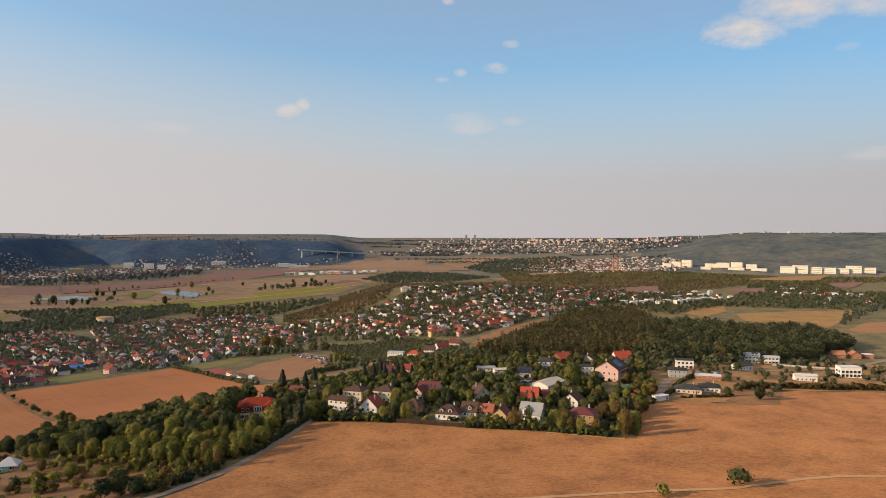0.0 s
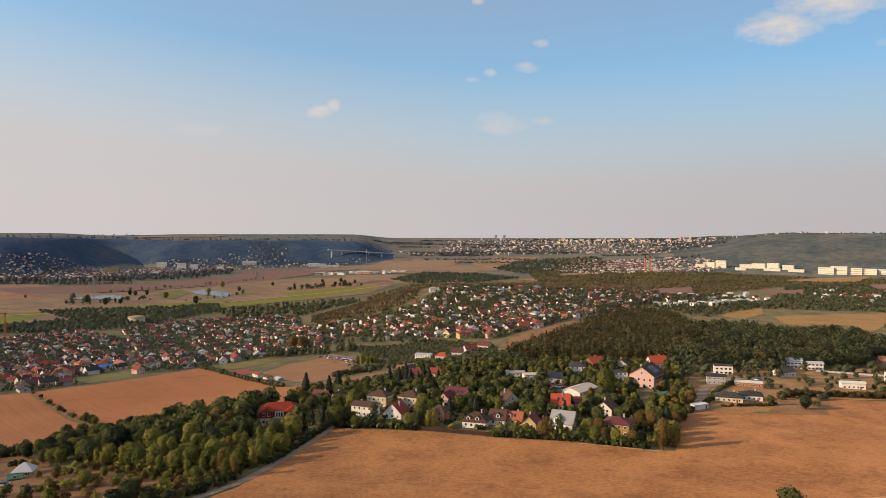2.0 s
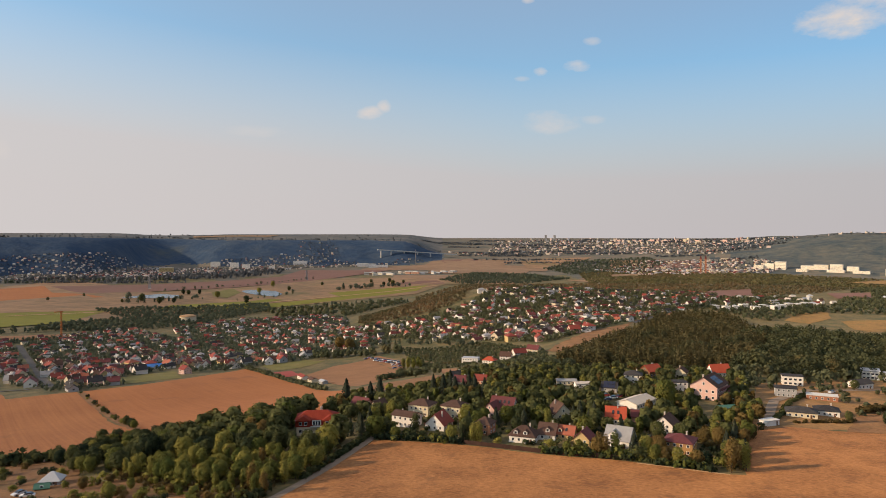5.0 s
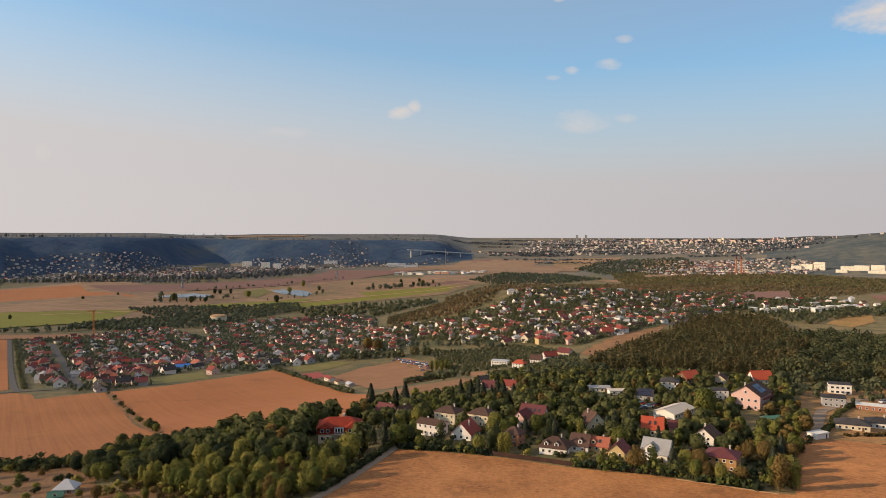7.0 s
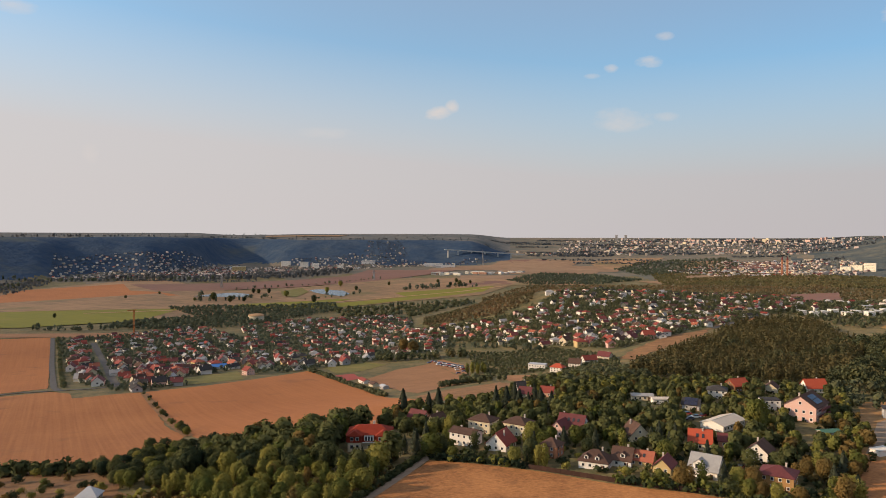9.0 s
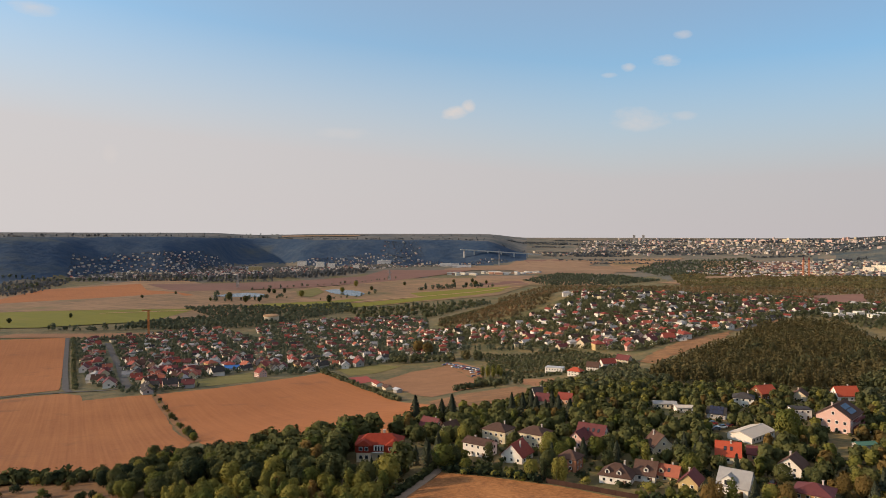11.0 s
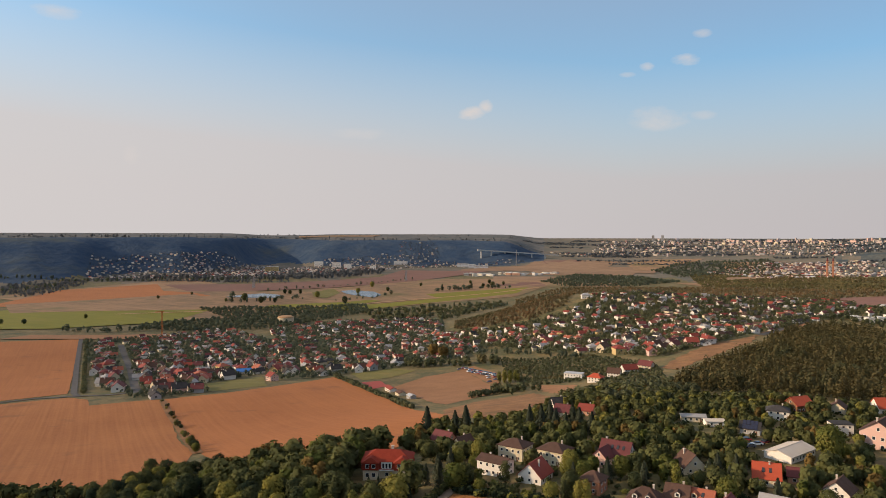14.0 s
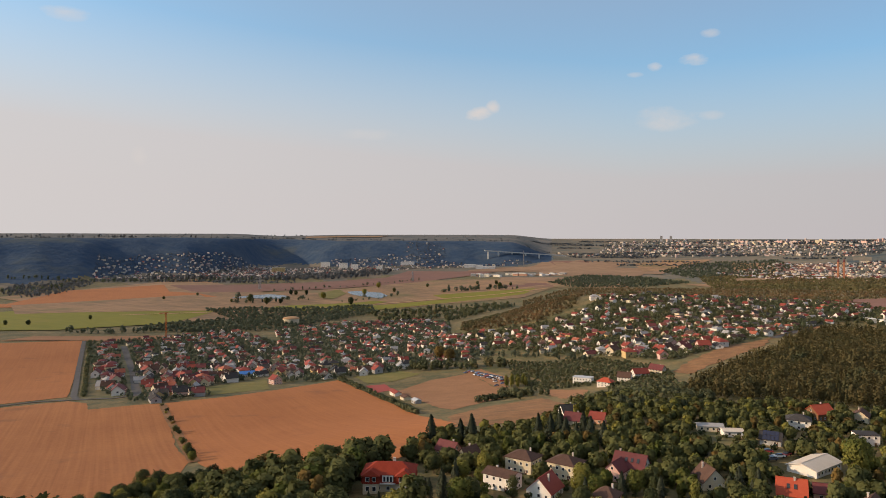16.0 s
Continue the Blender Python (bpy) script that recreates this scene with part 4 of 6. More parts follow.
def walls(w, d, h, rise=0.0):
    """Wall block with gable ends at both ends of the ridge, footing sunk into the slope."""
    bm = bmesh.new()
    v = {}
    for sx in (-1, 1):
        for sy in (-1, 1):
            for z in (-1.8, h):
                v[sx, sy, z] = bm.verts.new((sx * w / 2, sy * d / 2, z))
        if rise:
            v[sx, 0, 1] = bm.verts.new((sx * w / 2, 0, h + rise))
    for sx in (-1, 1):
        ring = [v[sx, -1, -1.8], v[sx, 1, -1.8], v[sx, 1, h]] + ([v[sx, 0, 1]] if rise else []) + [v[sx, -1, h]]
        bm.faces.new(ring)
    for sy in (-1, 1):
        bm.faces.new((v[-1, sy, -1.8], v[1, sy, -1.8], v[1, sy, h], v[-1, sy, h]))
    bm.faces.new([v[sx, sy, -1.8] for sx, sy in ((-1, -1), (-1, 1), (1, 1), (1, -1))])
    if not rise:
        bm.faces.new([v[sx, sy, h] for sx, sy in ((-1, -1), (1, -1), (1, 1), (-1, 1))])
    return bm


def gable_roof(w, d, h, rise, over=0.55, thick=0.24):
    bm = bmesh.new()
    k = rise / (d / 2)
    x, y = w / 2 + over, d / 2 + over
    top, eave = h + rise + 0.22, h - over * k + 0.22
    add_solid(bm, [(-x, -y, eave), (x, -y, eave), (x, 0, top), (-x, 0, top)], thick)
    add_solid(bm, [(x, y, eave), (-x, y, eave), (-x, 0, top), (x, 0, top)], thick)
    add_box(bm, -x, x, -0.16, 0.16, top - 0.12, top + 0.08)
    return bm


def hip_roof(w, d, h, rise, over=0.6, ridge=None):
    bm = bmesh.new()
    x, y = w / 2 + over, d / 2 + over
    r = max(0.4, (w - d) / 2 if ridge is None else ridge / 2)
    low = [bm.verts.new(c) for c in ((-x, -y, h), (x, -y, h), (x, y, h), (-x, y, h))]
    edge = [bm.verts.new((c.co.x, c.co.y, h + 0.22)) for c in low]
    a, b = bm.verts.new((-r, 0, h + rise)), bm.verts.new((r, 0, h + rise))
    bm.faces.new(low[::-1])
    for i in range(4):
        bm.faces.new((low[i], low[(i + 1) % 4], edge[(i + 1) % 4], edge[i]))
    bm.faces.new((edge[0], edge[1], b, a))
    bm.faces.new((edge[1], edge[2], b))
    bm.faces.new((edge[2], edge[3], a, b))
    bm.faces.new((edge[3], edge[0], a))
    return bm


def flat_roof(w, d, h):
    bm = bmesh.new()
    add_box(bm, -w / 2 - 0.25, w / 2 + 0.25, -d / 2 - 0.25, d / 2 + 0.25, h, h + 0.3)
    return bm


def chimney(root, x, y, z0, z1, s=0.6):
    bm = bmesh.new()
    add_box(bm, x - s / 2, x + s / 2, y - s / 2, y + s / 2, z0, z1)
    add_box(bm, x - s / 2 - 0.1, x + s / 2 + 0.1, y - s / 2 - 0.1, y + s / 2 + 0.1, z1, z1 + 0.15)
    part("chimney", bm, M_CHIMNEY, root, "rendered chimney with a cap")


TAKEN = []
SHRINK = 0.80


def house(x, y, turn, w, d, h, rise, form, wall, roof, label, sides="fblr", storeys=1, stacks=((0.2, 0.15),), group="houses of the hillside", name="house", door=True, base=None, skylights=0, solar=0, size=SHRINK, pane=(1.2, 1.3)):
    root = new(name)
    z = lz(x, y) if base is None else base
    root.matrix_basis = pose(x, y, z, 0, 0, turn) @ Matrix.Scale(size, 4)
    TAKEN.append((x, y, 0.46 * math.hypot(w, d) + 1.0))
    ahead = Vector((-x, 40 - y)).normalized() * (0.45 * d + 5.5)
    TAKEN.append((x + ahead.x, y + ahead.y, 0.3 * w + 0.8))
    if y > 372:
        for far in (1.6, 2.2, 3.0, 3.8):
            TAKEN.append((x + ahead.x * far, y + ahead.y * far, 0.32 * w + 1.0))
    part("wall", walls(w, d, h, rise if form == "gable" else 0), wall, root)
    k = rise / (d / 2)
    if form == "gable":
        part("roof", gable_roof(w, d, h, rise), roof, root)
        if rise > 3.2:
            window(root, -w / 2, 0, h + 0.5, -90, 1.1, 1.3)
            window(root, w / 2, 0, h + 0.5, 90, 1.1, 1.3)
    elif form == "hip":
        part("roof", hip_roof(w, d, h, rise), roof, root)
    else:
        part("roof", flat_roof(w, d, h), roof, root)
    for s in range(skylights):
        bm = bmesh.new()
        px = (s - (skylights - 1) / 2) * 2.4
        py = -d / 4 - 0.2
        zz = h + rise * 0.5 + 0.25
        add_solid(bm, [(px - 0.5, py - 0.6, zz - 0.6 * k), (px + 0.5, py - 0.6, zz - 0.6 * k), (px + 0.5, py + 0.6, zz + 0.6 * k + 0.02), (px - 0.5, py + 0.6, zz + 0.6 * k + 0.02)], 0.18)
        part("skylight", bm, M_GLASS, root, "glazed roof window")
    for s in range(solar):
        bm = bmesh.new()
        px, sg = (s % 4 - 1.5) * 1.75, 1 if s < 4 else -1
        py = -d * 0.27 + sg * 1.1
        zz = h + rise + 0.40 + py * k
        add_solid(bm, [(px - 0.8, py - 1.0, zz - 1.0 * k), (px + 0.8, py - 1.0, zz - 1.0 * k), (px + 0.8, py + 1.0, zz + 1.0 * k), (px - 0.8, py + 1.0, zz + 1.0 * k)], 0.1)
        part("solar_panel", bm, M_PANEL, root, "dark blue solar panel")
    for fx, fy in stacks:
        cx, cy = fx * w, fy * d
        chimney(root, cx, cy, h, h + max(rise, 0.6) + 0.6)
    windows_on(root, w, d, storeys, sides, pane, step=min(2.8, (h - 1.15 - pane[1]) / max(1, storeys - 1)))
    if door:
        bm = bmesh.new()
        add_box(bm, -0.5, 0.5, -0.05, 0.06, 0, 2.05)
        part("door", bm, M_DOOR, root, "brown wooden door", pose(w * 0.3, -d / 2, 0.05))
    tagged(root, label, "house", group)
    return root


def roof_dormer(root, x, y, z, wall, roof, w=1.8, h=1.5, deep=2.6, turn=0):
    """A small gabled dormer with its window, its front looking along -y before the turn."""
    bm = bmesh.new()
    add_box(bm, -w / 2, w / 2, 0, deep, 0, h)
    v = [bm.verts.new(c) for c in ((-w / 2, 0, h), (w / 2, 0, h), (0, 0, h + w * 0.4))]
    bm.faces.new(v)
    body = part("dormer", bm, wall, root, "small gabled dormer", pose(x, y, z, 0, 0, turn))
    bm = bmesh.new()
    add_solid(bm, [(-w / 2 - 0.25, -0.25, h - 0.05), (0, -0.25, h + w * 0.45), (0, deep, h + w * 0.45), (-w / 2 - 0.25, deep, h - 0.05)], 0.14)
    add_solid(bm, [(w / 2 + 0.25, deep, h - 0.05), (0, deep, h + w * 0.45), (0, -0.25, h + w * 0.45), (w / 2 + 0.25, -0.25, h - 0.05)], 0.14)
    part("dormer_roof", bm, roof, body)
    bm = bmesh.new()
    add_box(bm, -w * 0.28, w * 0.28, -0.05, 0.05, 0.35, h - 0.1)
    part("pane", bm, M_GLASS, body, "dark glass pane")


# ---- the houses along the stubble field ----
villa = house(-82, 319, 12, 17, 11, 3.3, 0, "flat", W_CREAM, R_VILLA, "cream villa with a red mansard roof and dormer windows", storeys=1, stacks=(), name="villa", group="", size=0.95)


def frustum(bm, x0, y0, z0, x1, y1, z1, cx=0.0, cy=0.0):
    a = [bm.verts.new((cx + sx * x0, cy + sy * y0, z0)) for sx, sy in ((-1, -1), (1, -1), (1, 1), (-1, 1))]
    b = [bm.verts.new((cx + sx * x1, cy + sy * y1, z1)) for sx, sy in ((-1, -1), (1, -1), (1, 1), (-1, 1))]
    bm.faces.new(a[::-1])
    bm.faces.new(b)
    for i in range(4):
        bm.faces.new((a[i], a[(i + 1) % 4], b[(i + 1) % 4], b[i]))


bm = bmesh.new()
frustum(bm, 9.1, 6.1, 3.45, 8.5, 5.5, 6.1)
for cx in (-5.6, 5.6):
    frustum(bm, 2.9, 1.2, 3.45, 2.6, 0.9, 6.1, cx, -6.0)
part("mansard_roof", bm, R_VILLA, villa, "steep red tiled mansard")
bm = bmesh.new()
frustum(bm, 9.2, 6.2, 6.1, 4.4, 0.25, 8.9)
for cx in (-5.6, 5.6):
    frustum(bm, 3.2, 2.6, 6.104, 0.2, 1.6, 7.9, cx, -5.2)
part("roof_top", bm, R_VILLA, villa, "low orange-red hipped roof")
for cx in (-5.6, 5.6):
    bm = bmesh.new()
    add_box(bm, cx - 2.7, cx + 2.7, -6.9, -5.4, -1.8, 3.5)
    part("wall_bay", bm, W_CREAM, villa, "cream projecting bay")
    for dx in (-1.1, 1.1):
        window(villa, cx + dx, -6.92, 0.9, 0, 1.3, 1.6)
        window(villa, cx + dx, -7.1, 4.1, 0, 1.3, 1.5)
bm = bmesh.new()
add_box(bm, -1.9, 1.9, -6.0, -4.6, 3.5, 6.0)
part("dormer", bm, W_WHITE, villa, "white central dormer")
for dx in (-1.1, 0.0, 1.1):
    window(villa, dx, -6.02, 3.7, 0, 0.95, 2.0)
bm = bmesh.new()
add_box(bm, -2.6, 2.6, -7.0, -5.5, 3.2, 3.44)
part("balcony", bm, M_CONCRETE, villa, "pale balcony slab")
for k in range(3):
    dormer = bmesh.new()
    add_box(dormer, -0.8, 0.8, -0.5, 1.2, 0, 1.7)
    part("dormer", dormer, R_VILLA, villa, "red tiled dormer", pose(-8.7, (k - 1) * 3.2, 4.0, 0, 0, -90))
    window(villa, -9.22, (k - 1) * 3.2, 4.2, -90, 1.2, 1.3)
chimney(villa, 1.5, 1.0, 6.5, 9.8, 0.9)

house(-45, 320, -22, 13, 8, 5.6, 1.6, "gable", W_WHITE, R_BROWN, "long white two-storey house with a low brown roof", storeys=2, stacks=((-0.22, 0.1), (0.28, 0.1)))
house(-41, 338, -20, 12, 10, 6.0, 2.8, "hip", W_CREAM, R_BROWN, "cream two-storey house with a brown hipped roof", storeys=2)
house(-26.5, 333, -22, 12, 10, 6.0, 2.8, "hip", W_CREAM, R_BROWN, "cream two-storey house with a brown hipped roof", storeys=2)
house(-31, 314, 72, 11, 10, 3.2, 4.8, "gable", W_WHITE, R_RED, "white house with a steep red gable roof", stacks=((-0.1, -0.2),))
house(-12.5, 306, -20, 8, 8, 5.0, 3.0, "hip", W_BRICK, R_BROWN, "small brick house with a red-brown hipped roof", storeys=2)
# the four skylights here stand in for a row of solar panels
house(-6, 337, -18, 12.5, 9, 4.3, 4.4, "gable", W_WHITE, R_MAROON, "white house with a steep maroon roof and roof panels", storeys=2, skylights=4, stacks=((-0.38, 0.12),))
house(-10.5, 332.5, 66, 8, 7, 4.0, 3.4, "gable", W_PINK, R_MAROON, "pale pink gabled wing with a maroon roof", stacks=())
brown_house = house(2.5, 296, -14, 12, 9.5, 2.9, 4.2, "hip", W_WHITE, R_BROWN, "white house with a tall dark brown hipped roof")
for dx in (-3.0, 1.5):
    roof_dormer(brown_house, dx, -4.3, 3.6, W_WHITE, R_BROWN)
brown_wing = house(11.5, 300.5, -14, 8, 11, 2.9, 3.8, "gable", W_WHITE, R_BROWN, "white wing with dormers under a dark brown roof")
roof_dormer(brown_wing, 0.5, -4.6, 3.6, W_WHITE, R_BROWN)
house(17, 331, 112, 10, 9, 3.2, 4.6, "gable", W_CREAM, R_BROWN, "cream house with timber gable and brown roof")
orange_house = house(17.5, 300, -18, 9.5, 7, 2.8, 3.0, "gable", W_YELLOW, R_ORANGE, "yellow house with a bright orange tiled roof", skylights=2)
roof_dormer(orange_house, -1.5, -3.1, 3.2, W_CREAM, R_ORANGE)
house(24, 294.5, 70, 9, 7, 2.8, 3.2, "gable", W_YELLOW, R_MAROON, "yellow house with a dark red gable roof")
house(39, 324, -8, 9.6, 9, 3.4, 4.6, "gable", W_CREAM, R_BRIGHT, "house with a very steep bright orange roof", skylights=2, stacks=((0.1, -0.05),))
house(49, 328, -8, 8, 7, 3.0, 2.4, "gable", W_SALMON, R_MAROON, "low annex with a dark red roof", stacks=())
grey_house = house(36.5, 293, -24, 11, 10, 3.4, 4.8, "gable", W_WHITE, R_GREY, "white modern house with a grey metal roof", stacks=())
roof_dormer(grey_house, -1.5, -5.2, 3.2, W_WHITE, R_GREY, 4.4, 2.2, 4.5)
house(56.5, 313, 62, 9.5, 9, 4.6, 3.6, "gable", W_WHITE, R_BROWN, "white two-storey house with a brown gable roof", storeys=2)
house(56, 286, -22, 12, 11, 5.4, 2.8, "hip", W_OCHRE, R_MAROON, "ochre two-storey house with a purple-brown hipped roof", storeys=2)
house(52, 356, 52, 21, 12, 3.0, 1.8, "gable", W_WHITE, R_TAN, "white workshop hall with a pale tan roof", name="hall", stacks=(), sides="f")
house(74, 447, 34, 12, 10, 4.2, 3.8, "gable", W_TIMBER, R_BRIGHT, "timber chalet with an orange-red roof")
house(60, 419, -10, 11, 9, 5.0, 2.6, "hip", W_WHITE, R_DARK, "white house with a dark hipped roof", storeys=2)
house(115, 463, 16, 14, 10, 3.6, 4.8, "gable", W_WHITE, R_BRIGHT, "white house with a steep red roof")
pink_house = house(90, 384, 58, 15.5, 12.5, 6.6, 4.0, "gable", W_PINK, R_BROWN, "large pink three-storey house with solar panels", storeys=2, solar=8, stacks=((-0.3, 0.1),), size=1.0)
for z in (2.5, 5.0):
    bm = bmesh.new()
    add_box(bm, -5.5, 5.5, -8.0, -6.45, z, z + 0.2)
    add_box(bm, -5.5, 5.5, -8.0, -7.86, z + 0.2, z + 1.1)
    part("balcony", bm, R_MAROON, pink_house, "dark red long balcony")
house(79, 399, 6, 9.5, 8, 5.4, 0, "flat", W_WHITE, R_DARK, "white flat-roofed block of flats", storeys=2, stacks=())
house(91, 449, 70, 10, 8, 3.8, 3.0, "gable", W_CREAM, R_BROWN, "small cream house with a brown roof")
house(149, 444, -12, 13, 9, 6.4, 0, "flat", W_WHITE, R_DARK, "white modern house with a flat roof", storeys=2, stacks=(), pane=(1.9, 1.5))
house(131, 402, -14, 12, 9, 5.6, 1.4, "hip", W_GREY, R_DARK, "grey house with a low dark roof", storeys=2, stacks=())
house(147, 399, -18, 17, 8, 3.0, 0, "flat", W_BRICK, M_CONCRETE, "unfinished house of raw orange blocks", stacks=(), door=False)
house(120.5, 353, -16, 15, 10, 3.0, 2.4, "hip", W_CREAM, R_DARK, "cream bungalow with a dark hipped roof")
house(133.5, 360, -16, 12, 10, 3.0, 2.4, "hip", W_WHITE, R_DARK, "white bungalow with a dark hipped roof")
house(187, 450, 24, 14, 9, 3.6, 2.4, "gable", W_WHITE, R_DARK, "white bungalow with a shallow dark roof", stacks=())
house(210, 490, -16, 12, 10, 6.6, 1.2, "gable", W_WHITE, R_PALE, "large white modern house with a shallow pale roof", storeys=2, stacks=(), pane=(2.0, 1.3), sides="flr")
house(222, 487, -16, 12, 9, 5.4, 1.0, "gable", W_WHITE, R_PALE, "white modern wing with a shallow pale roof", storeys=2, stacks=(), pane=(2.0, 1.3), sides="flr")
house(247, 438, -8, 15, 10, 8.0, 0, "flat", W_WHITE, M_CONCRETE, "white cube-shaped house with broad dark windows", storeys=2, stacks=(), pane=(2.3, 2.1))
house(293, 534, -10, 11, 9, 3.6, 3.0, "gable", W_BRICK, W_BRICK, "unfinished gabled house of raw orange blocks", storeys=1, stacks=(), door=False)
house(306, 535, 76, 10, 9, 3.6, 3.0, "gable", W_BRICK, W_BRICK, "unfinished gabled house of raw orange blocks", storeys=1, stacks=(), door=False)
house(317, 537, -10, 8, 8, 3.8, 0, "flat", W_BRICK, M_CONCRETE, "unfinished low annex of raw orange blocks", storeys=1, stacks=(), door=False)
house(208, 413, -10, 15, 6, 4.2, 0.8, "gable", W_WHITE, M_CONCRETE, "weathered white outbuilding among bushes", stacks=())
house(-72, 357, -25, 10, 8, 3.4, 3.6, "gable", W_SALMON, R_MAROON, "small house with a dark maroon roof")
house(-62, 347, 60, 9, 8, 3.2, 4.0, "gable", W_CREAM, R_BROWN, "small house with a brown gable roof")
house(-43, 660, -10, 18, 10, 6.0, 0, "flat", W_WHITE, R_PALE, "white flat-roofed house on the slope", storeys=2, stacks=())
house(-25, 629, -20, 13, 9, 4.6, 3.6, "hip", W_WHITE, R_BRIGHT, "white house with a red roof on the slope", storeys=2)
house(-1, 661, 30, 15, 9, 4.6, 4.0, "gable", W_WHITE, R_RED, "white house with a long red roof", storeys=2)
house(12, 672, -30, 14, 9, 4.6, 4.0, "gable", W_CREAM, R_MAROON, "cream house with a maroon roof", storeys=2)
house(-12, 648, -10, 12, 9, 4.6, 4.0, "gable", W_WHITE, R_BROWN, "white house with a brown roof", storeys=2)
house(-34, 428, 30, 9, 8, 3.4, 3.8, "gable", W_WHITE, R_DARK, "white house with a steep dark roof")
house(-30, 409, -15, 9, 8, 3.0, 3.2, "gable", W_CREAM, R_MAROON, "small house with a maroon roof")
house(-20, 411, -15, 8, 7, 3.0, 2.8, "gable", W_SALMON, R_RED, "small house with a red roof")
house(-152.5, 252, 15, 7.5, 6.6, 2.2, 3.4, "hip", W_GREY, R_PALE, "garden cottage with a pale metal roof", group="garden sheds", stacks=())
house(-151.5, 245.5, 25, 5, 3.6, 1.2, 1.2, "gable", W_TIMBER, R_TEAL, "garden shed with a green roof", group="garden sheds", name="shed", stacks=(), door=False, sides="f")
house(100.5, 332, 35, 9, 5, 2.6, 0, "flat", W_WHITE, M_CONCRETE, "white flat-roofed concrete garage", group="garden sheds", name="garage", stacks=(), sides="")
house(24, 402, 5, 12, 6, 2.8, 0.8, "gable", W_CREAM, R_GREY, "low workshop with a grey roof", group="garden sheds", name="workshop", stacks=(), sides="f")
house(44, 386, -15, 9, 7, 3.0, 2.6, "gable", W_GREY, R_DARK, "grey house with dark roof and solar panels", solar=8, stacks=())
house(31.5, 395, 10, 9, 6, 2.8, 0.6, "gable", W_WHITE, R_TAN, "long low shed with a tan roof", group="garden sheds", name="shed", stacks=(), sides="f")
house(-186, 633, -52, 16, 7, 3.4, 1.6, "gable", W_WHITE, R_RED, "long clubhouse with a red roof", name="clubhouse", group="", stacks=(), sides="f")
house(-171, 612, -52, 11, 7, 3.0, 1.6, "gable", W_CREAM, R_BROWN, "low club building with a brown roof", name="clubhouse", group="", stacks=(), sides="f")
house(-157, 594, -50, 9, 6, 3.2, 1.0, "gable", W_GREY, R_PALE, "grey shed with a pale roof", name="shed", group="", stacks=(), sides="f")
house(-314, 678, -35, 12, 10, 6.0, 4.0, "gable", W_PINK, R_RED, "tall pale house with a red roof at the field corner", storeys=2, group="village houses")
house(-375, 735, 35, 18, 10, 4.0, 3.0, "gable", W_WHITE, R_BLUE, "hall with a bright blue sheet roof", name="hall", group="", stacks=(), sides="f")
house(-55, 1042, 15, 14, 10, 5.2, 3.4, "hip", W_WHITE, R_GREY, "large white house with a pale roof on the hill", group="village houses", storeys=1)

house(90, 354, 20, 9, 5, 2.4, 0.8, "gable", W_GREY, R_TEAL, "low grey shed with a green sheet roof", group="garden sheds", name="shed", stacks=(), sides="f")

kerb = tagged(new("garden_kerb"), "low pale stone kerb between garden and stubble", "kerb")
kerb.matrix_basis = pose(0, 0, 0)
kerb_bm = bmesh.new()
add_box(kerb_bm, -1.08, 1.08, -0.3, 0.3, -0.4, 0.22)
kerb_me = mesh_from("kerb_stone", kerb_bm, M_TRACK)
for k in range(13):
    x, y = 40 + 25 * k / 12, 270.6 - 8.6 * k / 12
    part("kerb_stone", kerb_me, None, kerb, at=pose(x, y, lz(x, y), 0, 0, -19))

# plank fence along the field edge
fence = tagged(new("fence"), "dark brown plank fence along the stubble field", "fence")
fence.matrix_basis = pose(0, 0, 0)
plank_bm = bmesh.new()
add_box(plank_bm, -1.0, 1.0, -0.05, 0.05, -0.3, 1.5)
plank_me = mesh_from("panel", plank_bm, M_FENCE)
post_bm = bmesh.new()
add_box(post_bm, -0.08, 0.08, -0.08, 0.08, -0.4, 1.65)
post_me = mesh_from("post", post_bm, M_FENCE)
line = [(-19, 290.5), (10, 279.5), (38, 273.5)]
for (x0, y0), (x1, y1) in zip(line, line[1:]):
    count = int(math.hypot(x1 - x0, y1 - y0) / 2.1)
    for k in range(count):
        t = (k + 0.5) / count
        fx, fy = x0 + (x1 - x0) * t, y0 + (y1 - y0) * t
        turn = math.degrees(math.atan2(y1 - y0, x1 - x0))
        part("panel", plank_me, None, fence, at=pose(fx, fy, lz(fx, fy), 0, 0, turn))
        t = k / count
        fx, fy = x0 + (x1 - x0) * t, y0 + (y1 - y0) * t
        part("post", post_me, None, fence, at=pose(fx, fy, lz(fx, fy), 0, 0, turn))

# ---- villages ----


def plots(poly, along, across, seed, turn, keep=0.85, avoid=()):
    """House plots in rows along the streets: x, y, turn in degrees."""
    rng = random.Random(seed)
    c, s = math.cos(radians(turn)), math.sin(radians(turn))
    got = []
    us = [x * c + y * s for x, y in poly]
    vs = [-x * s + y * c for x, y in poly]
    v, row = min(vs), 0
    while v < max(vs):
        u = min(us)
        while u < max(us):
            a, b = u + rng.uniform(-5, 5), v + rng.uniform(-6.5, 6.5)
            x, y = a * c - b * s, a * s + b * c
            if rng.random() < keep and inside(poly, x, y) and all((x - p) ** 2 + (y - q) ** 2 > r * r for p, q, r in avoid):
                got.append((x, y, turn + rng.choice((0, 0, 90, 90)) + rng.uniform(-22, 22)))
            u += along * rng.uniform(0.85, 1.2)
        v += across * (0.8 if row % 2 else 1.2)
        row += 1
    return got


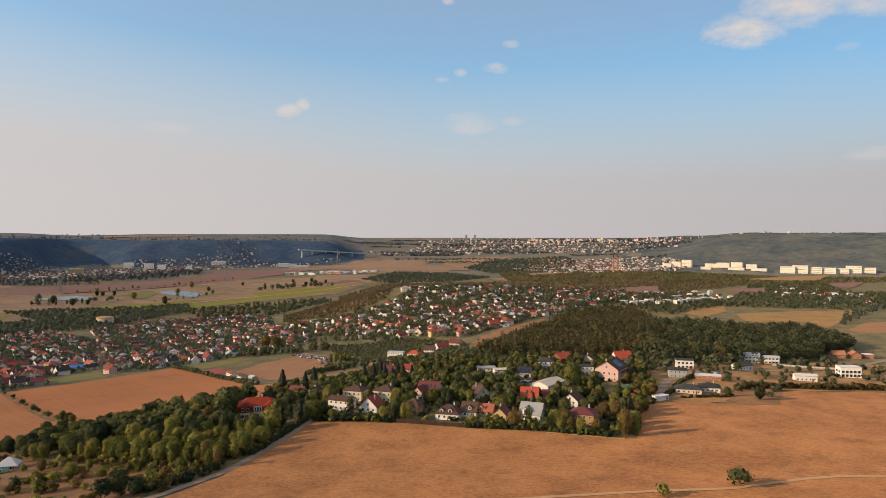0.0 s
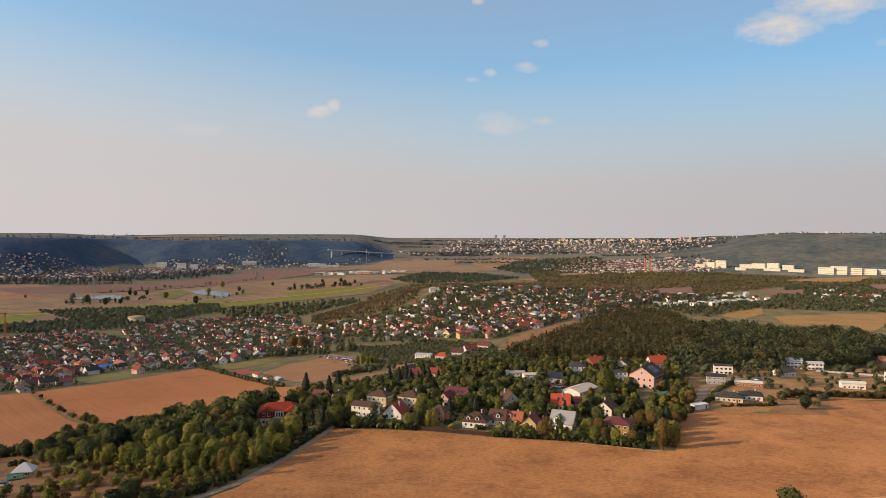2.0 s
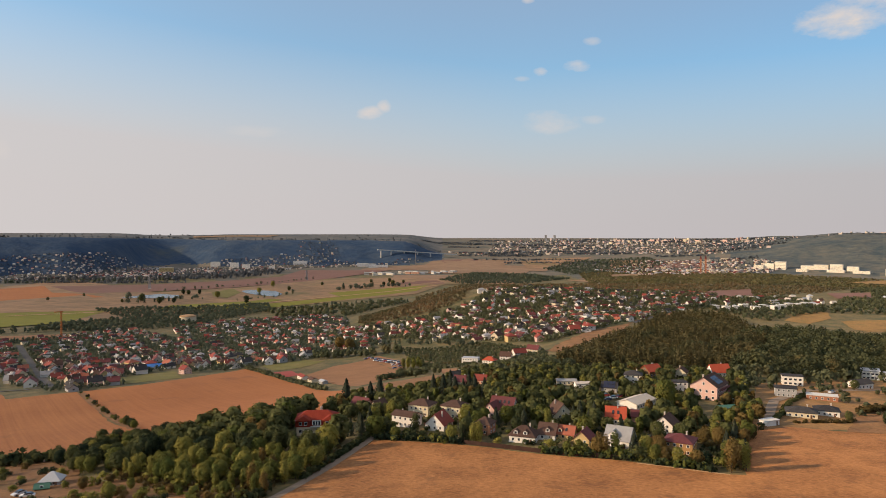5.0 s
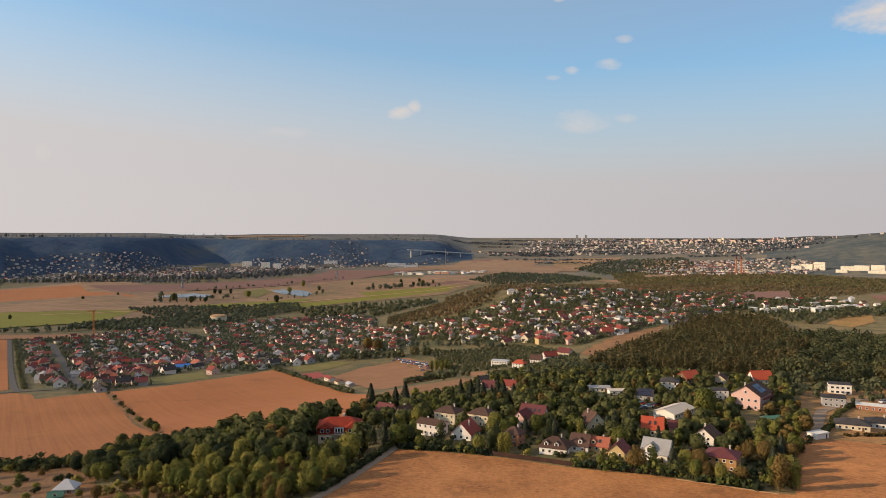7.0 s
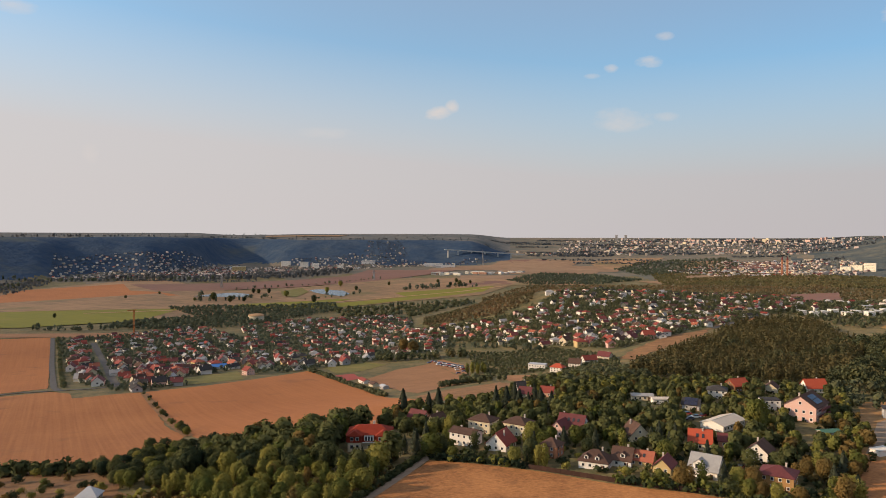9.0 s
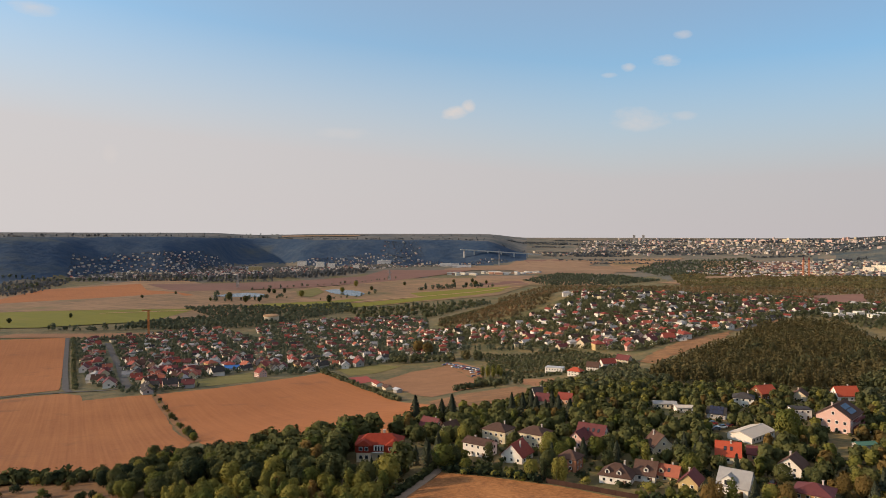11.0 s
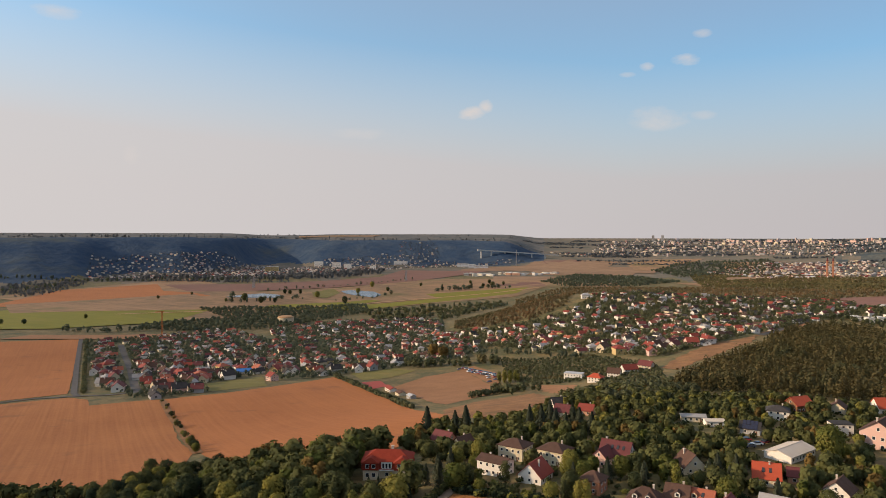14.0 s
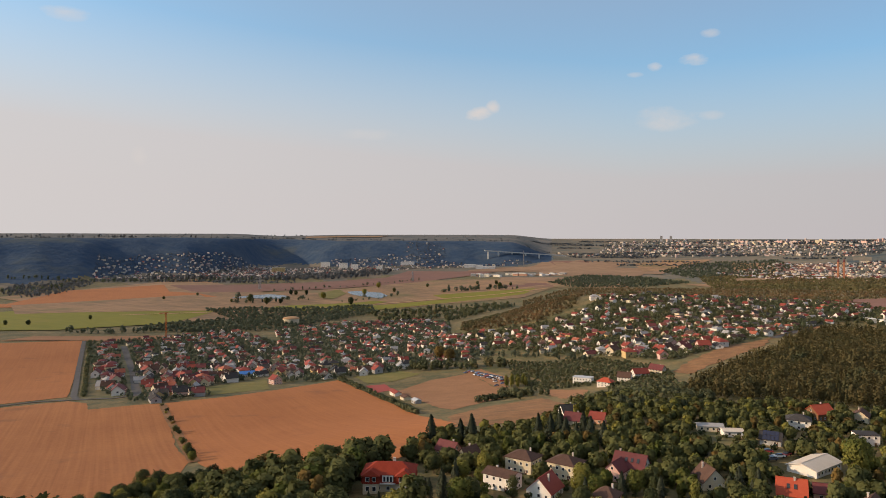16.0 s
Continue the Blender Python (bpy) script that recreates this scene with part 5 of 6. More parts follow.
VILLAGE_WEST = [(-676, 862), (-640, 960), (-609, 1100), (-469, 990), (-355, 735), (-366, 640), (-322, 590), (-340, 560), (-362, 543), (-388, 576), (-432, 600), (-560, 738)]
VILLAGE_LOW = [(-338, 722), (-350, 745), (-469, 990), (-560, 1140), (-500, 1300), (-380, 1350), (-300, 1250), (-235, 1000), (-153, 880), (-150, 850), (-215, 800), (-266, 742), (-286, 702), (-310, 690)]
TOWN_HILL = [(-262, 944), (-235, 1000), (-160, 972), (-112, 965), (-65, 995), (-45, 1050), (-20, 1063), (150, 1140), (300, 1190), (265, 1040), (189, 960), (124, 880), (60, 785), (26, 735), (-14, 775), (-94, 835), (-153, 880)]
for poly, label in ((VILLAGE_WEST, "dark green gardens of the lower village"), (VILLAGE_LOW, "dark green gardens of the valley village"), (TOWN_HILL, "green and brown gardens of the hillside town")):
    sheet("garden_ground", poly, M_GARDEN, label, 20, 0.06, 3.0, category="gardens")
lane = [(-381 - 246 * k / 59, 580 + 291 * k / 59, 9) for k in range(60)]
homes = plots(VILLAGE_WEST, 15.5, 18.5, 1, 130, 0.9, lane + TAKEN) + plots(VILLAGE_LOW, 16.5, 20, 2, 118, 0.88, TAKEN) + plots(TOWN_HILL, 13.5, 16.5, 3, 35, 0.85, TAKEN)
homes.sort(key=lambda p: math.hypot(p[0], p[1]))

WALLS = (W_WHITE, W_WHITE, W_WHITE, W_WHITE, W_CREAM, W_CREAM, W_PINK, W_GREY, W_YELLOW)
ROOFS = (R_RED, R_RED, R_RED, R_MAROON, R_MAROON, R_BROWN, R_BROWN, R_DARK, R_DARK, R_ORANGE, R_GREY)
ROOF_WORDS = {R_RED: "red tiled", R_MAROON: "dark red", R_ORANGE: "orange tiled", R_BROWN: "brown tiled", R_DARK: "dark slate", R_PALE: "pale metal", R_GREY: "grey metal"}
WALL_WORDS = {W_WHITE: "white", W_CREAM: "cream", W_GREY: "grey", W_PINK: "pale pink", W_YELLOW: "yellow"}
FORMS = (("gable", 11, 9, 4.6, 3.8), ("gable", 13, 9, 3.4, 3.6), ("hip", 11, 10, 5.4, 3.0), ("gable", 10, 8.5, 5.2, 3.4), ("gable", 14, 8, 3.2, 2.8), ("flat", 12, 9, 5.6, 0.3))
shell = {}


def shell_mesh(form, what, mat):
    key = (form, what, mat.name)
    if key not in shell:
        kind, w, d, h, rise = form
        if what == "wall":
            bm = walls(w, d, h, rise if kind == "gable" else 0)
        else:
            bm = gable_roof(w, d, h, rise, 0.5) if kind == "gable" else hip_roof(w, d, h, rise) if kind == "hip" else flat_roof(w, d, h)
        shell[key] = mesh_from(what, bm, mat)
    return shell[key]


stack_bm = bmesh.new()
add_box(stack_bm, -0.35, 0.35, -0.35, 0.35, -1.5, 1.2)
add_box(stack_bm, -0.45, 0.45, -0.45, 0.45, 1.2, 1.35)
stack_me = mesh_from("chimney", stack_bm, M_CHIMNEY)
pane_bm = bmesh.new()
add_box(pane_bm, -0.7, 0.7, -0.04, 0.06, 0, 1.3)
pane_me = mesh_from("window", pane_bm, M_GLASS)
rng = random.Random(11)
near_homes, far_homes = homes[:270], homes[270:]
for x, y, turn in near_homes:
    form = rng.choice(FORMS[:5] if rng.random() < 0.94 else FORMS)
    wall, roof = rng.choice(WALLS), rng.choice(ROOFS)
    kind, w, d, h, rise = form
    root = new("house")
    root.matrix_basis = pose(x, y, lz(x, y), 0, 0, turn) @ Matrix.Scale(rng.uniform(0.82, 1.05) if y < 820 else rng.uniform(0.6, 0.78), 4)
    part("wall", shell_mesh(form, "wall", wall), None, root)
    part("roof", shell_mesh(form, "roof", roof), None, root)
    part("chimney", stack_me, None, root, at=pose(w * 0.2, d * 0.12, h + rise * 0.8))
    for fx, fy, t in ((-0.25, -0.5, 0), (0.25, -0.5, 0)):
        part("window", pane_me, None, root, at=pose(fx * w, fy * d, 0.9, 0, 0, t))
    for sx, t in ((-0.5, -90), (0.5, 90)):
        part("window", pane_me, None, root, at=pose(sx * w, 0, h * 0.55, 0, 0, t))
    tagged(root, f"{WALL_WORDS[wall]} village house with a {ROOF_WORDS[roof]} roof", "house", "village houses")


def tri_soup(forms):
    """Wall and roof triangles of each form, low in detail."""
    got = []
    for kind, w, d, h, rise in forms:
        bm = walls(w, d, h, rise if kind == "gable" else 0)
        bmesh.ops.triangulate(bm, faces=bm.faces[:])
        wv = np.array([[v.co[:] for v in f.verts] for f in bm.faces])
        bm.free()
        bm = gable_roof(w, d, h, rise, 0.5) if kind == "gable" else hip_roof(w, d, h, rise) if kind == "hip" else flat_roof(w, d, h)
        bmesh.ops.recalc_face_normals(bm, faces=bm.faces[:])
        bmesh.ops.triangulate(bm, faces=bm.faces[:])
        rv = np.array([[v.co[:] for v in f.verts] for f in bm.faces])
        bm.free()
        got.append((wv, rv))
    return got


def housing(name, places, forms, wall_mats, roof_mats, label, seed, sink=0.0, size=(0.9, 1.15)):
    """Far houses too many to count, as one mass of little houses, scaled to fit the camera's view."""
    rng = random.Random(seed)
    soup = tri_soup(forms)
    verts, slots = [], []
    for x, y, turn in places:
        wv, rv = rng.choice(soup)
        s, t = rng.uniform(*size), radians(turn)
        m = np.array([[math.cos(t), -math.sin(t), 0], [math.sin(t), math.cos(t), 0], [0, 0, 1]]) * s
        at = (x, y, lz(x, y) - sink)
        a, b = rng.randrange(len(wall_mats)), len(wall_mats) + rng.randrange(len(roof_mats))
        for tri, slot in ((wv, a), (rv, b)):
            verts.append((tri @ m.T + at).reshape(-1, 3))
            slots += [slot] * len(tri)
    v = np.concatenate(verts)
    ob = new(name, mesh_of(name, v, np.arange(len(v)).reshape(-1, 3), list(wall_mats) + list(roof_mats), slots))
    return tagged(ob, label, "houses", kind="stuff")


housing("hillside_houses", far_homes, FORMS, WALLS[:7], ROOFS, "crowded hillside houses with red and brown roofs", 5, size=(0.52, 0.72))
spots = [(x, y, 9) for x, y, _ in homes]
grid = {}
for x, y, r in spots + TAKEN + lane:
    grid.setdefault((int(x // 40), int(y // 40)), []).append((x, y, min(r, 9) - 3.2))


def clear(x, y):
    for i in (-1, 0, 1):
        for j in (-1, 0, 1):
            for a, b, r in grid.get((int(x // 40) + i, int(y // 40) + j), ()):
                if (x - a) ** 2 + (y - b) ** 2 < r * r:
                    return False
    return True


for n, (poly, gap, keep) in enumerate(((VILLAGE_WEST, 5.8, 0.85), (VILLAGE_LOW, 6.2, 0.9), (TOWN_HILL, 4.7, 0.93))):
    wood("village_garden_trees", [p for p in scatter(poly, gap, 40 + n, keep) if clear(*p)], ["oak", "bush", "oak"], M_BELT if n < 2 else M_WOOD, 4.4 if n < 2 else 5.0, 24, 0.72, "garden trees between the village houses", 40 + n, 0.35)

# ---- towns and the city in the distance ----
FAR_WEST = [(-1752, 2650), (-1479, 2843), (-1378, 3180), (-1125, 3350), (-701, 3340), (-430, 3500), (-582, 3314), (-933, 3101), (-1064, 2542), (-1235, 2303), (-1491, 2253)]
CHURCH_TOWN = [(273, 3007), (591, 3493), (993, 3464), (1103, 3156), (948, 2909), (456, 2695)]
CITY = [(-200, 3700), (-150, 4600), (300, 4750), (900, 4700), (1500, 4450), (1200, 3700), (600, 3800), (350, 3750)]
FAR_FORMS = (("gable", 12, 10, 5, 4), ("gable", 15, 10, 6, 4), ("hip", 14, 12, 7, 4), ("flat", 22, 12, 9, 0.3))
BLOCKS = (("flat", 46, 13, 20, 0.3), ("flat", 30, 13, 26, 0.3), ("flat", 60, 12, 16, 0.3), ("flat", 18, 16, 34, 0.3))
FAR_ROOFS = (R_RED, R_MAROON, R_BROWN, R_TAN, R_PALE, R_GREY)
housing("valley_town", plots(FAR_WEST, 20, 30, 21, 20, 0.62) + plots(FAR_WEST_SLOPE, 19, 25, 22, 10, 0.62) + plots(SLOPE_TOWN, 24, 30, 23, 30, 0.4), FAR_FORMS, (F_CREAM, F_GREY, F_CREAM, F_PINK), FAR_ROOFS, "distant valley town of pale houses with red roofs", 21, size=(0.38, 0.62))
housing("church_town", plots(CHURCH_TOWN, 20, 28, 24, 15, 0.55), FAR_FORMS, (F_CREAM, F_PINK, W_CREAM, F_GREY), FAR_ROOFS, "distant town of white and red houses", 24, size=(0.55, 0.85))
housing("east_hamlet", plots([(259, 1063), (383, 1234), (525, 1407), (470, 1161), (359, 1025), (264, 1000)], 22, 32, 25, 25, 0.6), FORMS, WALLS[:6], FAR_ROOFS, "hamlet of white houses behind the pine hill", 25, size=(0.6, 0.8))
housing("copse_hamlet", plots([(760, 1700), (900, 1760), (848, 1511), (760, 1250), (644, 1047), (500, 1040)], 34, 44, 26, 25, 0.5), FORMS, WALLS[:6], FAR_ROOFS, "scattered houses among gardens", 26, size=(0.7, 0.9))
housing("city", plots(CITY + [(-500, 3900)], 32, 46, 27, -38, 0.5), FAR_FORMS, (F_PINK, F_CREAM, F_GREY), FAR_ROOFS, "far city of pale houses", 27, size=(0.45, 0.8))
housing("city_blocks", plots(CITY, 60, 90, 28, -40, 0.5) + plots([(150, 4500), (300, 4760), (900, 4700), (1150, 4560), (700, 4450)], 60, 70, 29, -42, 0.6), BLOCKS, (F_PINK, F_CREAM, F_GREY), (F_GREY,), "far city of pale pink apartment blocks", 28, size=(0.28, 0.5))
housing("panel_estate", plots([(480, 4380), (520, 4560), (900, 4640), (1330, 4440), (1260, 4300), (900, 4420)], 44, 52, 31, -44, 0.75), BLOCKS[:3], (W_PINK, W_CREAM, F_PINK), (F_GREY,), "far estate of long cream apartment blocks in evening sun", 31, size=(0.4, 0.72))
housing("ridge_suburb", plots([(1180, 4180), (1250, 4420), (2050, 4050), (1950, 3850)], 60, 90, 30, -40, 0.5), BLOCKS, (F_PINK, F_CREAM), (F_GREY,), "pale apartment blocks along the far ridge", 30, size=(0.25, 0.5))
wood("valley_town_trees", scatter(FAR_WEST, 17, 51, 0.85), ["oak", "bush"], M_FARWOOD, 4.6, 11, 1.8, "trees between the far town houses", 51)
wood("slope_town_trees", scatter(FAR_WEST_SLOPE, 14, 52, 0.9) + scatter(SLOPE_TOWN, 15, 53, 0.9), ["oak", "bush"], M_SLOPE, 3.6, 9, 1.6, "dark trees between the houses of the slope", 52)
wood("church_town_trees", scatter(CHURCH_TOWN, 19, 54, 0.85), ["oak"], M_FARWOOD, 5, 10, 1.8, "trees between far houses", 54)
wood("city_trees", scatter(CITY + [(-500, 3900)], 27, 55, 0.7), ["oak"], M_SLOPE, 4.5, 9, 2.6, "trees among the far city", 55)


bands = random.Random(60)
band_places = []
for k in range(34):
    th, r, half = bands.uniform(-6, 17), bands.uniform(3350, 4750), bands.uniform(60, 260)
    cx, cy = r * math.sin(radians(th)), r * math.cos(radians(th))
    band_places += [(cx + bands.uniform(-half, half), cy + bands.uniform(-30, 30)) for _ in range(int(half * 0.55))]
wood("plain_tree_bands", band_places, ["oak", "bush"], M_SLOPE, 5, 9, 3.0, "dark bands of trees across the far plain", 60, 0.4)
brow_rng = random.Random(12)
brow_places = []
for k in range(300):
    th = brow_rng.uniform(-46, -7)
    far = float(hill_lines(np.array(th))[1]) + brow_rng.choice((0, 20, 40, 60, 300, 620)) + brow_rng.uniform(-40, 40)
    brow_places.append((far * math.sin(radians(th)), far * math.cos(radians(th))))
for k in range(260):
    th, far = brow_rng.uniform(15, 46), brow_rng.uniform(4020, 4160)
    brow_places.append((far * math.sin(radians(th)), far * math.cos(radians(th))))
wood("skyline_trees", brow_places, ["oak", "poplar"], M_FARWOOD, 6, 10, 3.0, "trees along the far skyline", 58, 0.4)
wood("river_grove", scatter([(-1756, 1805), (-1726, 1898), (-1729, 2060), (-1600, 1950), (-1400, 1600), (-1402, 1500), (-1560, 1560)], 17, 92, 0.8) + scatter([(-1700, 2062), (-1367, 2122), (-1163, 2118), (-1027, 2152), (-1027, 2130), (-1163, 2092), (-1367, 2096), (-1690, 2030)], 11, 93, 0.75), ["oak", "bush", "poplar"], M_FARWOOD, 9, 16, 2.0, "haze-tinted trees along the river bank", 92, 0.4)
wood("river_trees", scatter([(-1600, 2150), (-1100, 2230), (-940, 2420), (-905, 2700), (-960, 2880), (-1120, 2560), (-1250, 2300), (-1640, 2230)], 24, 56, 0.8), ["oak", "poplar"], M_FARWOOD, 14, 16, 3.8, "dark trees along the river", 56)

# ---- countable landmarks ----


def block(x, y, turn, w, d, h, wall, label, name="apartment_block", group="", rows=6):
    root = new(name)
    root.matrix_basis = pose(x, y, lz(x, y), 0, 0, turn)
    bm = bmesh.new()
    add_box(bm, -w / 2, w / 2, -d / 2, d / 2, -6, h)
    part("wall", bm, wall, root)
    part("roof", flat_roof(w, d, h), M_CONCRETE, root, "flat concrete roof")
    for r in range(rows):
        bm = bmesh.new()
        add_box(bm, -w * 0.46, w * 0.46, -d / 2 - 0.15, -d / 2 + 0.1, (r + 0.45) * h / rows, (r + 0.55) * h / rows)
        part("window_band", bm, M_GLASS, root, "band of dark windows")
    return tagged(root, label, "building", group)


for x, y, w, h in ((-1349, 3097, 40, 22), (-1244, 3053, 36, 23), (-1172, 3004, 30, 22), (-1060, 3010, 24, 14)):
    block(x, y, 15, w, 14, h, W_WHITE, "pale tower block in the valley town", group="tower blocks")
block(-1382, 2718, 25, 52, 18, 20, W_YELLOW, "broad cream building with a stepped top", rows=5)
for x, y, w, h, d in ((1318, 2755, 52, 25, 30), (1360, 2746, 54, 29, 34), (1406, 2734, 56, 23, 30), (1452, 2722, 56, 20, 36), (1497, 2712, 54, 17, 30), (1540, 2704, 52, 25, 30), (1584, 2692, 56, 18, 30)):
    block(x, y, -30, w, d, h, W_SUNNY, "long white factory hall in evening sun", name="factory_hall", group="factory halls", rows=3)
for x, y, w, h in ((1036, 3060, 40, 30), (1000, 3085, 36, 22), (962, 3095, 38, 16), (1120, 3010, 48, 15), (1160, 2985, 50, 19), (1205, 2955, 44, 22), (1250, 2920, 40, 17), (1080, 2960, 40, 10), (1180, 2900, 60, 9), (1250, 2850, 56, 10)):
    block(x, y, -34, w, 18, h, W_SUNNY, "white apartment row in evening sun", group="apartment rows", rows=5)
for x, y, w, h in ((-620, 3180, 60, 12), (-720, 3260, 50, 14), (-1000, 3220, 60, 12), (-668, 3215, 30, 16)):
    block(x, y, 8, w, 26, h, R_PALE, "long pale warehouse on the valley floor", name="warehouse", group="warehouses", rows=2)
for x, y, w, h in ((250, 1000, 9, 4), (262, 992, 8, 4.6), (276, 1004, 9, 4), (290, 1014, 8, 5), (303, 1006, 9, 4), (318, 1022, 8, 4.4), (331, 1016, 9, 5), (347, 1040, 9, 4), (362, 1058, 8, 4.6), (379, 1070, 9, 4), (395, 1092, 9, 4.6), (412, 1088, 8, 4)):
    block(x, y, 12, w, 12, h, W_WHITE, "white terraced house row", name="terraced_house", group="terraced houses", rows=2)
for x in (150, 205):
    block(x, 4650, 0, 14, 14, 36, F_GREY, "far high-rise above the city", name="high_rise", group="high-rises", rows=12)

works = random.Random(33)
for k in range(26):
    x, y = -575 + 12.5 * k + works.uniform(-10, 10), 2650 + 7 * k + works.uniform(-60, 60)
    block(x, y, works.uniform(-30, 20), works.uniform(12, 34), works.uniform(10, 20), works.uniform(4, 9), works.choice((R_PALE, W_WHITE, W_SUNNY, W_SALMON, W_GREY)), "low pale workshop on the valley floor", name="workshop", group="valley workshops", rows=1)

# twin brick towers of the far town
for x in (668, 686):
    root = tagged(new("church_tower"), "slender red brick tower of the far church", "tower", "church towers")
    root.matrix_basis = pose(x, 2829, lz(x, 2829))
    bm = bmesh.new()
    add_box(bm, -2.8, 2.8, -2.8, 2.8, -5, 58)
    part("shaft", bm, W_BRICK, root)
    for k in range(5):
        bm = bmesh.new()
        add_box(bm, -3.1, 3.1, -3.1, 3.1, 10 + k * 10, 11 + k * 10)
        part("cornice", bm, W_SALMON, root)
    part("spire", hip_roof(5.6, 5.6, 58, 12, 0.4, 0.2), R_MAROON, root, "dark red pointed roof")

# motorway bridge over the side valley
bridge = tagged(new("bridge"), "long pale concrete motorway bridge on tall piers", "bridge")
a, b = Vector((-689, 3437, 2)), Vector((-330, 3640, -26))
bm = bmesh.new()
side = Vector((0.5, -0.87, 0)) * 7
for k in range(24):
    p, q = a.lerp(b, k / 24), a.lerp(b, (k + 1) / 24)
    add_solid(bm, [p - side, q - side, q + side, p + side], 5)
part("deck", bm, M_CONCRETE, bridge)
for k in (1, 4, 8, 12, 16, 20):
    p = a.lerp(b, k / 24)
    bm = bmesh.new()
    add_box(bm, p.x - 3, p.x + 3, p.y - 4, p.y + 4, lz(p.x, p.y) - 3, p.z - 2)
    part("pier", bm, M_CONCRETE, bridge)

# lattice masts and crane


def lattice(root, name, height, foot, top, mat, panels=10, t=0.25):
    """Four legs and crossing braces, one mesh for each leg and one for each side's braces."""
    corners = [(-1, -1), (1, -1), (1, 1), (-1, 1)]

    def spot(c, k):
        r = foot + (top - foot) * k / panels
        return Vector((c[0] * r, c[1] * r, height * k / panels))

    def bar(bm, p, q, r):
        way = (q - p).normalized()
        u = way.orthogonal().normalized() * r
        v = way.cross(u)
        ring = [[bm.verts.new(e + s * u + w * v) for s, w in ((-1, -1), (1, -1), (1, 1), (-1, 1))] for e in (p, q)]
        for i in range(4):
            bm.faces.new((ring[0][i], ring[0][(i + 1) % 4], ring[1][(i + 1) % 4], ring[1][i]))

    for c in corners:
        bm = bmesh.new()
        bar(bm, spot(c, 0), spot(c, panels), t)
        part("leg", bm, mat, root)
    for c, e in zip(corners, corners[1:] + corners[:1]):
        bm = bmesh.new()
        for k in range(panels):
            bar(bm, spot(c, k), spot(e, k + 1), t * 0.7)
            bar(bm, spot(e, k), spot(c, k + 1), t * 0.7)
        part("brace", bm, mat, root)


mast = tagged(new("lattice_mast"), "tall thin grey lattice mast in the valley", "mast")
mast.matrix_basis = pose(-488, 3330, lz(-488, 3330))
lattice(mast, "mast", 74, 2.2, 0.8, M_STEEL, 12, 0.35)
for x, y, h in ((-700, 2330, 34), (-1010, 1900, 34)):
    pylon = tagged(new("power_pylon"), "grey steel power pylon in the fields", "pylon", "power pylons")
    pylon.matrix_basis = pose(x, y, lz(x, y))
    lattice(pylon, "pylon", h, 3, 0.8, M_STEEL, 8, 0.3)
    for k, w in ((0.72, 7), (0.86, 5.5)):
        bm = bmesh.new()
        add_box(bm, -w, w, -0.4, 0.4, h * k, h * k + 0.8)
        part("cross_arm", bm, M_STEEL, pylon)
crane = tagged(new("tower_crane"), "orange tower crane at the village edge", "crane")
crane.matrix_basis = pose(-630, 960, lz(-630, 960))
lattice(crane, "tower", 36, 0.9, 0.9, M_CRANE, 18, 0.14)
bm = bmesh.new()
add_box(bm, -9, 3, -0.5, 0.5, 35.6, 36.8)
part("jib", bm, M_CRANE, crane, "orange jib", pose(0, 0, 0, 0, 0, 60))
bm = bmesh.new()
add_box(bm, -0.9, 0.9, -0.9, 0.9, 33.8, 35.6)
part("cab", bm, M_CRANE, crane)

# domed hall
dome = tagged(new("domed_hall"), "pale round hall with a low tan dome", "hall")
dome.matrix_basis = pose(-582, 1240, lz(-582, 1240))
bm = bmesh.new()
bmesh.ops.create_cone(bm, cap_ends=True, segments=24, radius1=14, radius2=14, depth=12, matrix=Matrix.Translation((0, 0, 4)))
part("wall", bm, W_CREAM, dome)
bm = bmesh.new()
rings = [[bm.verts.new((14.6 * math.cos(t) * math.cos(a), 14.6 * math.sin(t) * math.cos(a), 10 + 3.2 * math.sin(a))) for t in np.linspace(0, 2 * math.pi, 24, endpoint=False)] for a in (0, 0.4, 0.8, 1.2)]
for p, q in zip(rings, rings[1:]):
    for i in range(24):
        bm.faces.new((p[i], p[(i + 1) % 24], q[(i + 1) % 24], q[i]))
bm.faces.new(rings[-1])
part("dome", bm, M_TRACK, dome, "low tan dome")

# ---- near trees ----
rng = random.Random(5)


def thicket(name, places, height, label, seed, mix=(0.6, 0.25, 0.15), clumps=420, size=0.62):
    """Trees behind the first ones, sorted by the tone of their leaves."""
    rng = random.Random(seed)
    groups = {"oak": [], "lime": [], "autumn": []}
    for p in places:
        groups[rng.choices(("oak", "lime", "autumn"), mix)[0]].append(p)
    for leaf, some in groups.items():
        if some:
            wood(name, some, ["oak", "poplar"] if leaf != "oak" else ["oak"], LEAVES[leaf], height, clumps, size, label, seed + len(leaf), 0.22)


NEAR_WOOD = [(-141, 228), (-136, 238), (-137, 258), (-140, 295), (-132, 325), (-116, 344), (-99, 355), (-90, 350), (-93, 335), (-95, 322), (-92, 304), (-66, 300), (-63, 268), (-70, 246), (-76, 222), (-88, 200), (-100, 178), (-128, 179), (-152, 206)]
villa_front = [(-80, 307, 8), (-86, 308, 7), (-78, 298, 9), (-74, 289, 7), (-86, 297, 7)]
behind = []
